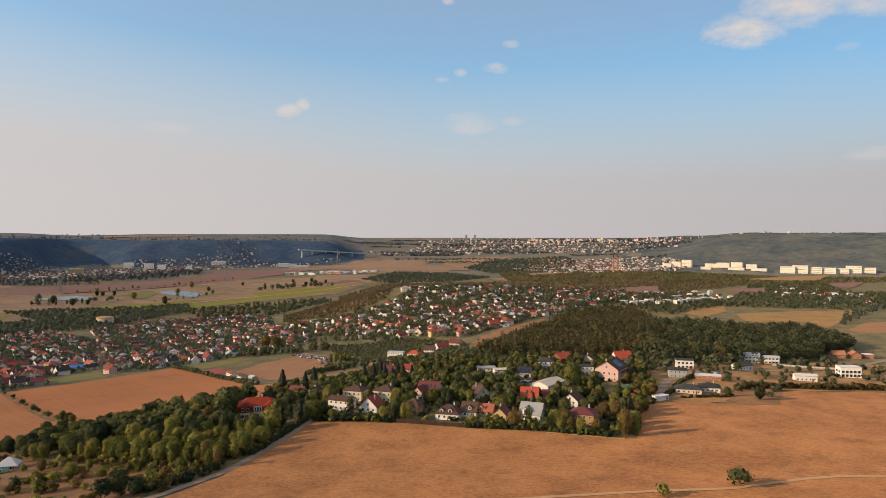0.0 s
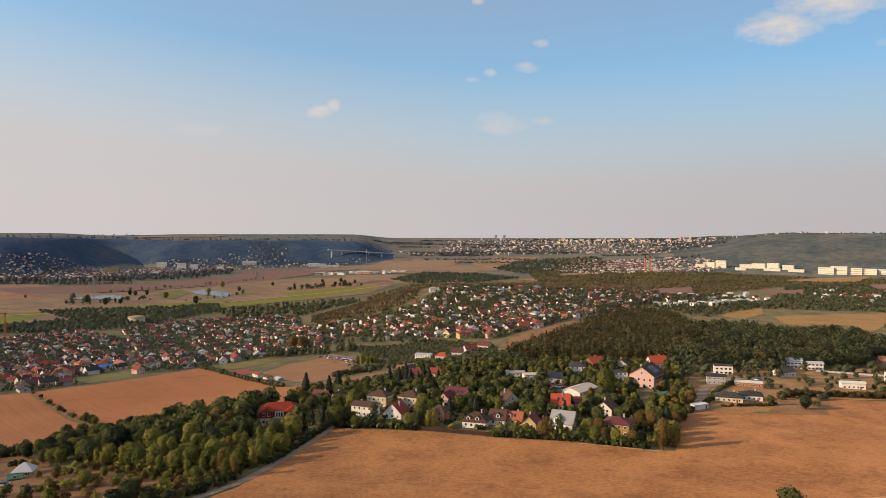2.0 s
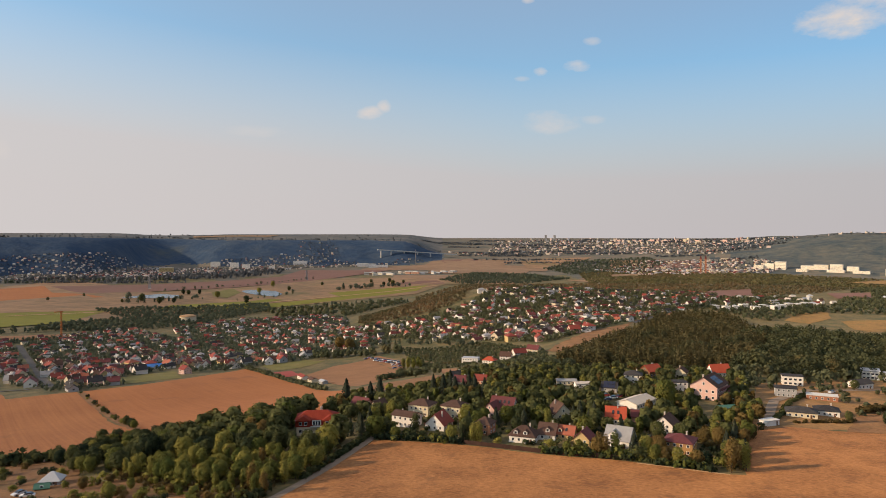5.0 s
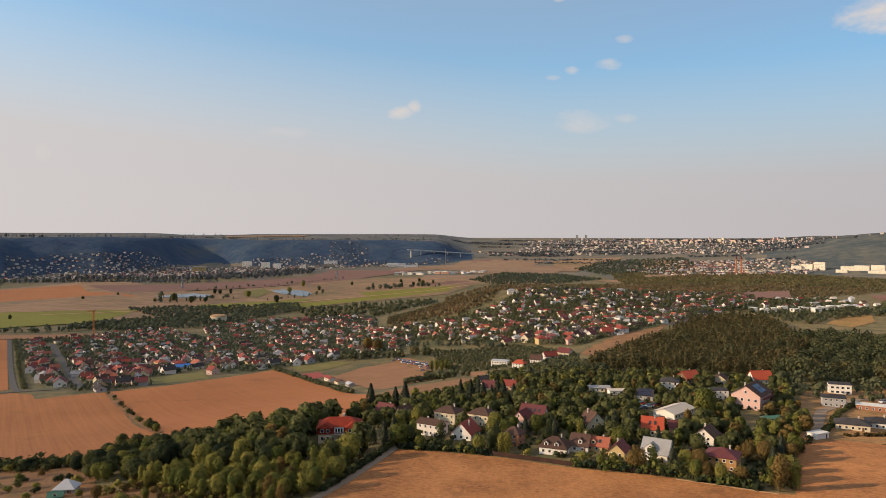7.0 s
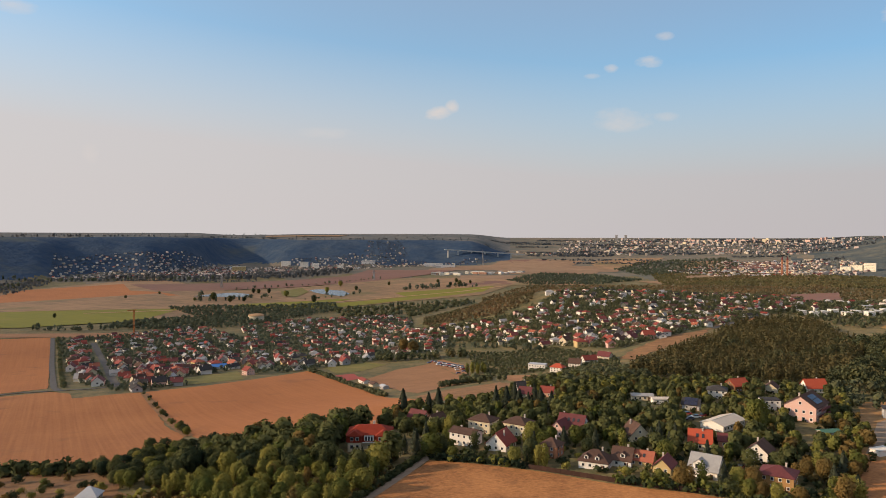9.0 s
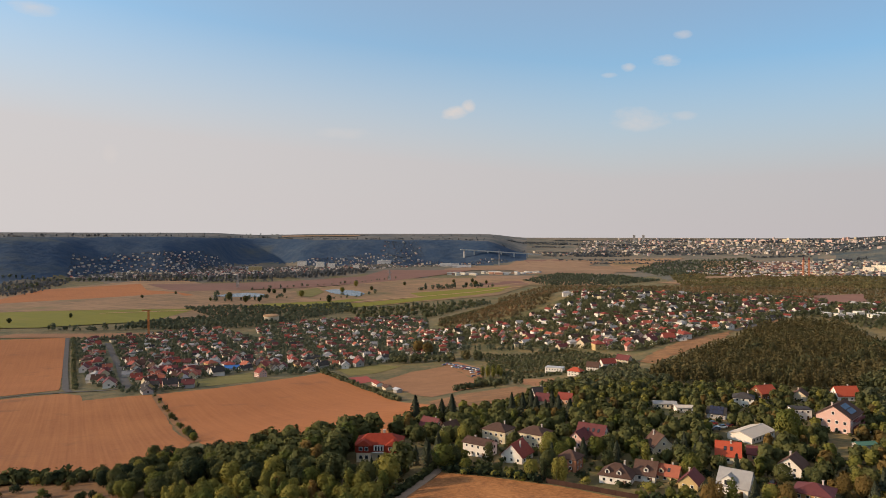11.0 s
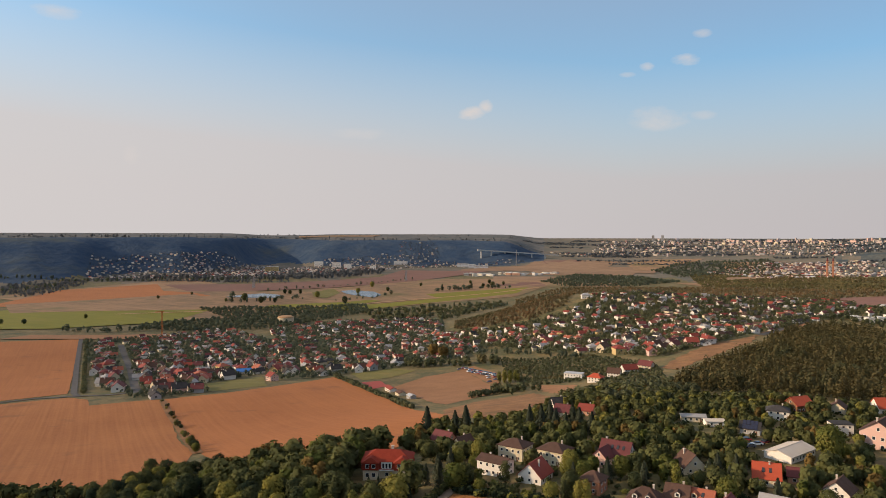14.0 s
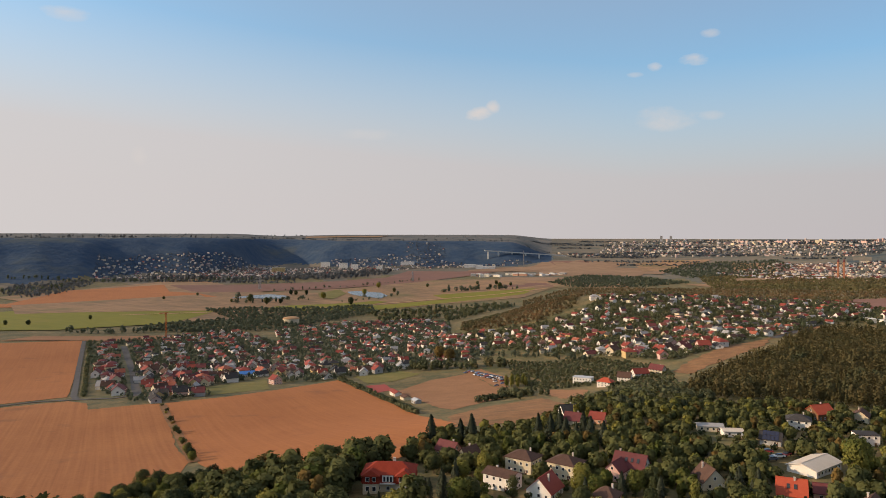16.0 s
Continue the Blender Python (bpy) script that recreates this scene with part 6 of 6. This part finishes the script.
for k, (x, y) in enumerate(scatter(NEAR_WOOD, 6.2, 61, 1.0, TAKEN + villa_front)):
    young = y < 276 and x > -132
    low = y < 226 or (y < 230 - 0.48 * (x + 81) and x < -78)
    if low:
        if rng.random() < 0.42:
            tree("bush", rng.choice(("oak", "lime", "autumn", "lime")), x, y, rng.uniform(1.6, 3.6), "bushes on the slope", seed=k)
        elif rng.random() < 0.10:
            tree("oak", rng.choice(("oak", "lime")), x, y, rng.uniform(3.5, 5), "trees of the slope wood", seed=k)
    elif young:
        kind, leaf = rng.choice((("poplar", "lime"), ("poplar", "lime"), ("poplar", "lime"), ("oak", "lime"), ("poplar", "autumn"), ("oak", "lime")))
        tree(kind, leaf, x, y, rng.uniform(5.0, 8.5), "trees of the slope wood", seed=k)
    elif y < 286:
        kind, leaf = rng.choice((("oak", "oak"), ("oak", "oak"), ("oak", "oak"), ("oak", "oak"), ("oak", "lime"), ("poplar", "oak")))
        tree(kind, leaf, x, y, rng.uniform(8.0, 11.0), "trees of the slope wood", seed=k)
    else:
        behind.append((x, y))
thicket("slope_wood", behind, 10.0, "dense dark green wood on the slope", 81, (0.8, 0.12, 0.08))
for k, (x, y) in enumerate(scatter([(-178, 322), (-170, 303), (-180, 290), (-152, 264), (-139, 262), (-137, 300), (-132, 326)], 6.0, 66, 1.0, TAKEN)):
    leaf = rng.choice(("oak", "oak", "oak", "lime"))
    tree("oak", leaf, x, y, rng.uniform(5.5, 8.5), "trees of the slope wood", seed=k)
for k, (x, y) in enumerate(scatter([(-215, 290), (-180, 288), (-150, 258), (-138, 244), (-122, 226), (-150, 200), (-200, 215), (-240, 260)], 7.5, 67, 0.42, TAKEN + [(-149, 235, 6), (-140, 232, 6), (-150, 226, 7)])):
    tree("bush", rng.choice(("oak", "lime", "oak", "autumn")), x, y, rng.uniform(1.8, 4.0), "bushes on the slope", seed=k)
for x, y, h, kind, leaf in ((-94, 207, 8, "oak", "oak"), (-97, 203, 6.5, "bush", "oak"), (-89, 206, 6, "bush", "oak"), (-119, 229, 6, "oak", "lime"), (-122, 226, 4.5, "bush", "lime"), (-110, 231, 4, "bush", "lime"), (-131, 219, 4.5, "bush", "oak"), (-127, 225, 4, "bush", "autumn"), (-99, 233, 3, "bush", "lime"), (-136, 243, 4.5, "oak", "autumn")):
    tree(kind, leaf, x, y, h, "bushes on the slope", seed=int(-x))
CLEARING = [(-105, 205, 15), (-90, 205, 9), (-118, 192, 14), (-98, 188, 12), (-128, 205, 10), (-118, 228, 12), (-128, 240, 11), (-104, 228, 9), (-115, 240, 7), (-138, 225, 12)]
wood("slope_shrubs", scatter(NEAR_WOOD, 3.6, 64, 0.6, villa_front + TAKEN + CLEARING), ["bush"], M_SHRUB, 2.4, 44, 0.42, "low brownish shrubs under the slope trees", 64, 0.4)
wood("slope_saplings", scatter(NEAR_WOOD, 5.6, 65, 0.8, villa_front + TAKEN + CLEARING), ["bush", "oak"], M_LIME, 3.6, 60, 0.45, "light green saplings on the slope", 65, 0.4)
BELT = [(-90, 352), (-86, 392), (-50, 398), (-38, 440), (-30, 500), (0, 540), (27, 460), (65, 478), (125, 455), (108, 372), (96, 325), (80, 296), (73, 266), (46, 276), (-19, 295), (-54, 303), (-58, 325), (-76, 336)]
hall_clear = [(52 + 4 * k, 352 + 5 * k, 8) for k in (-2, -1, 0, 1, 2)] + [(44, 338, 5), (50, 342, 6), (42, 362, 6), (38, 368, 5)] + [(97 + 8 * k, 330 + 14 * k, 4) for k in range(6)]
behind = []
for k, (x, y) in enumerate(scatter(BELT, 5.7, 62, 0.95, TAKEN + hall_clear)):
    roll = rng.random()
    front = y < 293 - 0.22 * x
    if y > 318 - 0.25 * x:
        behind.append((x, y))
    elif roll < 0.10 and not front:
        tree("spruce", "spruce", x, y, rng.uniform(6, 10), "garden trees", seed=k)
    elif roll < 0.40 or front:
        tree("bush", rng.choice(("autumn", "lime", "autumn") if x > 64 else ("oak", "lime", "lime", "oak")), x, y, rng.uniform(2.0, 4.2), "garden bushes", seed=k)
    else:
        kind, leaf = rng.choice((("oak", "oak"), ("oak", "oak"), ("oak", "lime"), ("oak", "lime"), ("poplar", "lime"), ("poplar", "oak")))
        if x > 64:
            leaf = rng.choice(("autumn", "lime", "lime"))
        tree(kind, leaf, x, y, rng.uniform(5.0, 8.5), "garden trees", seed=k)
bare = [(x, y, 0.75 * r) for x, y, r in TAKEN[::1] if r > 5.5] + hall_clear
wood("garden_shrubs", scatter(BELT, 5.0, 63, 0.85, bare), ["bush"], M_OAK, 2.0, 44, 0.36, "low hedges and shrubs in the gardens", 63, 0.4)
thicket("garden_wood", [p for p in behind if p[0] > 64 and p[1] < 385], 5.4, "olive and yellowing shrubs by the road", 84, (0.35, 0.30, 0.35), 300, 0.55)
behind = [p for p in behind if not (p[0] > 64 and p[1] < 385)]
thicket("garden_wood", [p for p in behind if p[1] < 372], 6.2, "mixed garden trees behind the houses", 83, (0.80, 0.14, 0.06), 300, 0.58)
thicket("garden_wood", [p for p in behind if p[1] >= 372], 5.2, "mixed garden trees behind the houses", 82, (0.80, 0.13, 0.07), 230, 0.62)
for x, y, h, kind, leaf in ((-46, 299, 5, "oak", "lime"), (-40, 298, 5, "bush", "oak"), (-24, 294, 6.5, "oak", "lime"), (-20, 293, 7, "poplar", "oak"), (-16, 292, 7.5, "poplar", "lime"), (17, 280, 4.5, "oak", "lime"), (21, 281, 5, "oak", "lime"),
                            (27, 278, 6.5, "oak", "autumn"), (29.5, 277, 7.5, "poplar", "autumn"), (40, 275, 5.5, "bush", "oak"), (45, 272, 6.5, "oak", "lime"), (48, 272, 6, "oak", "autumn"), (52, 271, 6, "oak", "lime"), (58, 270, 5.5, "oak", "autumn"), (62, 276, 4, "bush", "oak"), (72, 274, 7, "oak", "autumn"), (76, 284, 6, "oak", "lime"), (80, 296, 7, "oak", "autumn"), (84, 306, 7, "oak", "lime")):
    tree(kind, leaf, x, y, h, "field edge trees", seed=int(x * 5 + 400))
for x, y, h in ((-83, 372, 13), (-72, 376, 10), (-67, 374, 12), (-30, 372, 10), (-36, 374, 11), (-26, 370, 9), (-21, 374, 10), (-41, 376, 11), (-33, 379, 12), (-24, 378, 11), (-16, 371, 9), (-97, 346, 9), (-70, 305, 5), (-67, 300, 5.5), (-72, 298, 5), (-67, 293, 5), (-75, 302, 4.5), (-70, 291, 4.5), (-79, 300, 4.5),
                (-83, 302, 4), (-65, 306, 7), (-62, 311, 8), (-60, 303, 7), (-64, 317, 7), (-61, 323, 8), (-68, 312, 5), (-96, 311, 9), (-99, 317, 8), (22, 322, 7), (25, 326, 8), (28, 321, 6), (31, 330, 7)):
    tree("spruce", "spruce", x, y, h, "tall spruces", seed=int(x) + 200)
for x, y, h, kind, leaf in ((67, 264, 11, "poplar", "autumn"), (72, 266, 9.5, "poplar", "lime"), (33, 278, 8.5, "poplar", "lime"), (28, 279, 8, "poplar", "autumn"), (-14, 292, 8, "poplar", "lime"), (-54, 300, 9.5, "oak", "lime"), (-51, 303, 8, "oak", "oak"),
                            (86, 207, 6.6, "bush", "oak"), (61, 197.6, 4.0, "bush", "lime"), (63.5, 351, 13.5, "oak", "lime"), (137, 346, 5, "oak", "oak"), (179, 438, 6, "oak", "oak"), (150, 340, 7, "oak", "oak"), (48, 282, 7, "oak", "autumn"), (44, 283, 6.5, "oak", "lime")):
    tree(kind, leaf, x, y, h, "field edge trees", seed=int(x * 3))
# hedgerows and lone trees
BALK = [(-332, 544), (-296, 501), (-258, 457), (-218, 407), (-191, 373)]
ribbon("grass_balk", BALK, 5.0, M_SCRUB, "strip of rough dry grass between the wheat fields", 0.4, category="grass")
for t, kind, leaf, high in ((0.02, "bush", "oak", 2.2), (0.13, "bush", "oak", 3.2), (0.17, "bush", "lime", 2.4), (0.30, "bush", "oak", 4.2), (0.34, "bush", "autumn", 2.6), (0.47, "bush", "oak", 4.8), (0.50, "bush", "oak", 3.2), (0.60, "bush", "lime", 3.0),
                            (0.64, "bush", "oak", 4.0), (0.72, "bush", "autumn", 3.0), (0.77, "bush", "lime", 3.8), (0.83, "oak", "oak", 6.0), (0.88, "bush", "oak", 3.6), (0.93, "oak", "oak", 5.6), (0.98, "oak", "lime", 5.0)):
    i = min(3, int(t * 4))
    f = t * 4 - i
    x, y = BALK[i][0] + (BALK[i + 1][0] - BALK[i][0]) * f, BALK[i][1] + (BALK[i + 1][1] - BALK[i][1]) * f
    tree(kind, leaf, x + rng.uniform(-1.2, 1.2), y, high, "hedgerow", seed=int(t * 100))


def hedge(name, line, gap, height, mat, label, seed, wide=1.2):
    rng = random.Random(seed)
    pts = []
    for (x0, y0), (x1, y1) in zip(line, line[1:]):
        n = max(1, int(math.hypot(x1 - x0, y1 - y0) / gap))
        pts += [(x0 + (x1 - x0) * k / n + rng.uniform(-wide, wide), y0 + (y1 - y0) * k / n + rng.uniform(-wide, wide)) for k in range(n)]
    return wood(name, pts, ["bush"], mat, height, 60, height * 0.16, label, seed)


hedge("lane_hedge", [(-430, 578), (-544, 712), (-692, 888)], 2.4, 3.0, M_WOOD, "hedge of bushes along the lane", 71)
hedge("cottage_hedge", [(-262, 288), (-225, 287), (-198, 290), (-178, 292)], 1.5, 5.0, M_OAK, "tall dark hedge between cottage and wheat field", 107, 2.2)
hedge("lane_bank_hedge", [(-88, 208), (-80, 218), (-73, 236)], 1.6, 3.0, M_OAK, "dark bushes along the dusty lane", 108, 1.2)
hedge("road_hedge", [(104, 337), (112, 352), (126, 382), (144, 410)], 0.9, 2.0, M_OAK, "dark clipped hedge beside the estate road", 109, 0.4)
hedge("bungalow_hedge", [(112, 338), (122, 341), (134, 344), (141, 349)], 1.2, 1.8, M_SHRUB, "low brownish hedge before the bungalows", 110, 0.8)
hedge("villa_hedge", [(-90, 297), (-78, 299), (-66, 297)], 1.2, 3.0, M_OAK, "dark hedge in front of the villa", 104, 0.8)
hedge("garden_hedge", [(-67, 250), (-64, 268), (-60, 288), (-57, 306)], 1.0, 2.6, M_OAK, "dark clipped hedge along the lane", 72, 0.4)
hedge("club_hedge", [(-269, 716), (-222, 655), (-170, 588), (-133, 520)], 3.5, 4.0, M_WOOD, "bushes between wheat field and club", 73)
hedge("estate_hedge", [(151, 369), (166, 377), (180, 381), (196, 381), (236, 388), (300, 396)], 1.0, 3.2, M_SHRUB, "brownish bushes along the field edge", 74, 2.0)
FIELD_EDGE = [(10, 280), (38, 274), (63, 264)]
hedge("field_edge_hedge", FIELD_EDGE, 1.3, 2.6, M_OAK, "dense green hedge between gardens and stubble", 101, 1.0)
hedge("field_edge_hedge", [(-54, 299.5), (-19, 291)], 1.3, 2.8, M_OAK, "dense green hedge between gardens and stubble", 105, 1.0)
hedge("field_edge_bushes", [(-54, 299.5), (-24, 292.5)], 3.6, 3.4, M_LIME, "light green bushes along the stubble field", 106, 1.4)
hedge("field_edge_bushes", FIELD_EDGE, 3.6, 3.4, M_LIME, "light green bushes along the stubble field", 102, 1.4)
hedge("field_edge_shrubs", [(70, 268), (80, 298), (90, 318)], 1.8, 3.0, M_SHRUB, "brownish shrubs at the field corner", 103, 1.6)
hedge("pitch_hedge", [(-110, 585), (-98, 600), (-80, 620)], 2.5, 5.0, M_WOOD, "bushes beside the sports ground", 75, 2.0)
wood("club_trees", scatter([(-235, 800), (-150, 800), (-120, 770), (-140, 775), (-205, 775)], 9, 76), ["oak"], M_WOOD, 9, 50, 1.2, "trees behind the sports ground", 76)
wood("slope_trees", scatter([(-108, 640), (-104, 600), (-85, 585), (-62, 596), (-75, 640)], 7.5, 77, 0.5) + scatter([(-38, 440), (-36, 500), (-10, 555), (30, 548), (40, 500), (20, 440)], 7.5, 78, 0.7, TAKEN), ["oak", "bush"], M_WOOD, 6, 70, 0.8, "mixed trees on the slope behind the gardens", 77)
wood("estate_bushes", scatter([(140, 380), (156, 342), (180, 378), (240, 395), (310, 400), (340, 480), (262, 500), (180, 472), (120, 440)], 8.5, 69, 0.38, TAKEN), ["bush", "oak"], M_WOOD, 3.2, 90, 0.5, "bushes and young trees in the new gardens", 69, 0.4)
wood("estate_trees", scatter([(110, 400), (125, 440), (120, 480), (150, 475), (200, 480), (262, 500), (300, 520), (330, 600), (310, 540), (255, 478), (180, 450), (140, 430)], 9, 79, 0.5, TAKEN), ["oak", "bush"], M_WOOD, 7, 60, 0.9, "young trees between the new houses", 79)
for k in range(46):
    x, y = rng.uniform(-1250, -330), rng.uniform(1500, 2350)
    if inside([(-960, 1500), (-900, 1500), (-560, 1540), (-300, 1950), (-330, 2350), (-650, 2300), (-760, 2000), (-900, 1760)], x, y):
        tree("oak", rng.choice(("oak", "oak", "lime")), x, y, rng.uniform(12, 22), "lone meadow trees", "dark round tree standing alone in the meadows", seed=k)

NEAR_LINES = (([(-857, 1509), (-802, 1587), (-763, 1665), (-745, 1670)], 16, 13), ([(-892, 1593), (-864, 1599)], 9, 18), ([(-672, 1650), (-609, 1788), (-599, 1892)], 26, 11), ([(-512, 1985), (-430, 2077), (-324, 2133)], 13, 15), ([(-524, 1471), (-444, 1553), (-397, 1612), (-299, 1700)], 12, 11))
FAR_LINES = (([(-1853, 1864), (-1750, 1964), (-1523, 2069), (-1250, 2186), (-1097, 2280)], 15, 14), ([(-1584, 1598), (-1556, 1678), (-1541, 1781)], 14, 16), ([(-784, 940), (-721, 966), (-700, 999), (-695, 1102)], 7, 10), ([(408, 1028), (486, 1006), (612, 1089)], 9, 9), ([(442, 798), (512, 892), (644, 1047)], 12, 8),
                                       ([(-254, 905), (-152, 852), (-94, 819), (-52, 780)], 5, 7), ([(-372, 1341), (-284, 1484), (-255, 1660)], 12, 9), ([(-940, 1840), (-800, 2100), (-690, 2400)], 26, 9))
for n, (line, gap, high) in enumerate(NEAR_LINES + FAR_LINES):
    rr = random.Random(90 + n)
    pts = []
    for (x0, y0), (x1, y1) in zip(line, line[1:]):
        m = max(1, int(math.hypot(x1 - x0, y1 - y0) / gap))
        pts += [(x0 + (x1 - x0) * (k + rr.random()) / m + rr.uniform(-4, 4), y0 + (y1 - y0) * (k + rr.random()) / m + rr.uniform(-4, 4)) for k in range(m)]
    wood("tree_line", pts, ["oak", "poplar", "bush"], M_BELT, high * 0.85, 60, high * 0.10, "line of dark trees between the meadows", 90 + n, 0.45)
wood("valley_fill", scatter([(-528, 1483), (-416, 1588), (-299, 1700), (-255, 1676), (-284, 1484), (-300, 1260), (-372, 1341), (-446, 1308)], 16, 91, 0.6), ["oak", "bush"], M_WOOD, 9, 40, 1.6, "loose trees below the wooded spur", 91)
for x, y in ((-932, 987), (-899, 997), (-887, 1113), (-1059, 1545), (-1048, 1662), (-878, 1537)):
    tree("oak", "oak", x, y, 9, "lone meadow trees", "dark round tree standing alone in the meadows", seed=int(-x))
for x, y in ((-210, 854), (-193, 832)):
    tree("oak", "autumn", x, y, 15, "village trees", "tall yellow-brown tree in the village", seed=int(-x))

for k, (x, y, h) in enumerate(((-104, 668, 10), (-101, 676, 9), (-99, 664, 11), (-96, 672, 10), (-94, 662, 9), (-91, 670, 10), (-88, 664, 8))):
    tree("poplar", "lime", x, y, h, "poplars by the pitch", "tall light green poplar beside the sports ground", seed=k + 3)

# low pale wall of the new estate
wall_line = tagged(new("garden_wall"), "long low pale concrete garden wall", "wall")
wall_line.matrix_basis = pose(0, 0, 0)
wall_bm = bmesh.new()
add_box(wall_bm, -1.25, 1.25, -0.12, 0.12, -0.6, 1.3)
wall_me = mesh_from("wall_panel", wall_bm, M_CONCRETE)
for k in range(14):
    x, y = 219 + 37 * k / 13, 475 - 6 * k / 13
    part("wall_panel", wall_me, None, wall_line, at=pose(x, y, lz(x, y), 0, 0, -9.2))

# ---- parked cars ----
car_bodies = []
for n, tone in enumerate(((0.55, 0.55, 0.56), (0.06, 0.07, 0.09), (0.30, 0.04, 0.04), (0.66, 0.66, 0.64), (0.08, 0.12, 0.24))):
    car_bodies.append(material("car_paint", tone, rough=0.5, contrast=0.05, spec=0.35))
body_profile = ((-2.1, 0.35), (-2.15, 0.75), (-1.3, 0.9), (-0.6, 0.95), (1.6, 0.95), (2.1, 0.85), (2.15, 0.4))
cabin_profile = ((-1.0, 0.93), (-0.35, 1.42), (1.1, 1.42), (1.75, 0.93))


def extruded(profile, half):
    bm = bmesh.new()
    a = [bm.verts.new((x, -half, z)) for x, z in profile]
    b = [bm.verts.new((x, half, z)) for x, z in profile]
    bm.faces.new(a)
    bm.faces.new(b[::-1])
    for i in range(len(a)):
        bm.faces.new((a[i], a[(i + 1) % len(a)], b[(i + 1) % len(a)], b[i]))
    return bm


body_meshes = [mesh_from("body", extruded(body_profile, 0.88), m) for m in car_bodies]
cabin_me = mesh_from("cabin", extruded(cabin_profile, 0.76), M_GLASS)
wheel_bm = bmesh.new()
bmesh.ops.create_cone(wheel_bm, cap_ends=True, segments=12, radius1=0.33, radius2=0.33, depth=0.24, matrix=Matrix.Rotation(radians(90), 4, "X"))
wheel_me = mesh_from("wheel", wheel_bm, M_RUBBER)


def car(x, y, turn, n):
    root = new("car")
    root.matrix_basis = pose(x, y, lz(x, y) + 0.36 + 0.0003 * math.hypot(x, y), 0, 0, turn)
    part("body", body_meshes[n % 5], None, root)
    part("cabin", cabin_me, None, root, "dark glazed cabin")
    for wx in (-1.35, 1.35):
        for wy in (-0.8, 0.8):
            part("wheel", wheel_me, None, root, at=pose(wx, wy, 0.33))
    words = ("silver", "black", "red", "white", "dark blue")[n % 5]
    tagged(root, f"{words} parked car on the ground", "car", "parked cars")


for k in range(46):
    t = rng.random()
    row = rng.choice((0, 1, 1))
    x, y = (-157 + 40 * t / 0.75, 764 - 48 * t / 0.75) if t < 0.75 else (-117 + 10 * (t - 0.75) / 0.25, 716 - 42 * (t - 0.75) / 0.25)
    car(x + row * 4.6 - 5, y + row * 5.2 - 5 + rng.uniform(-1, 1), 40 + rng.uniform(-12, 12), rng.randrange(5))
for x, y, turn in ((40, 362, 20), (37, 365, 35), (43, 366, 20), (36, 358, 80), (46, 369, 50), (40, 371, 10), (100, 380, 60), (160, 420, 40), (-18, 322, 10), (48, 300, 70), (-149, 235, 20), (-154, 238, 70)):
    car(x, y, turn, rng.randrange(5))
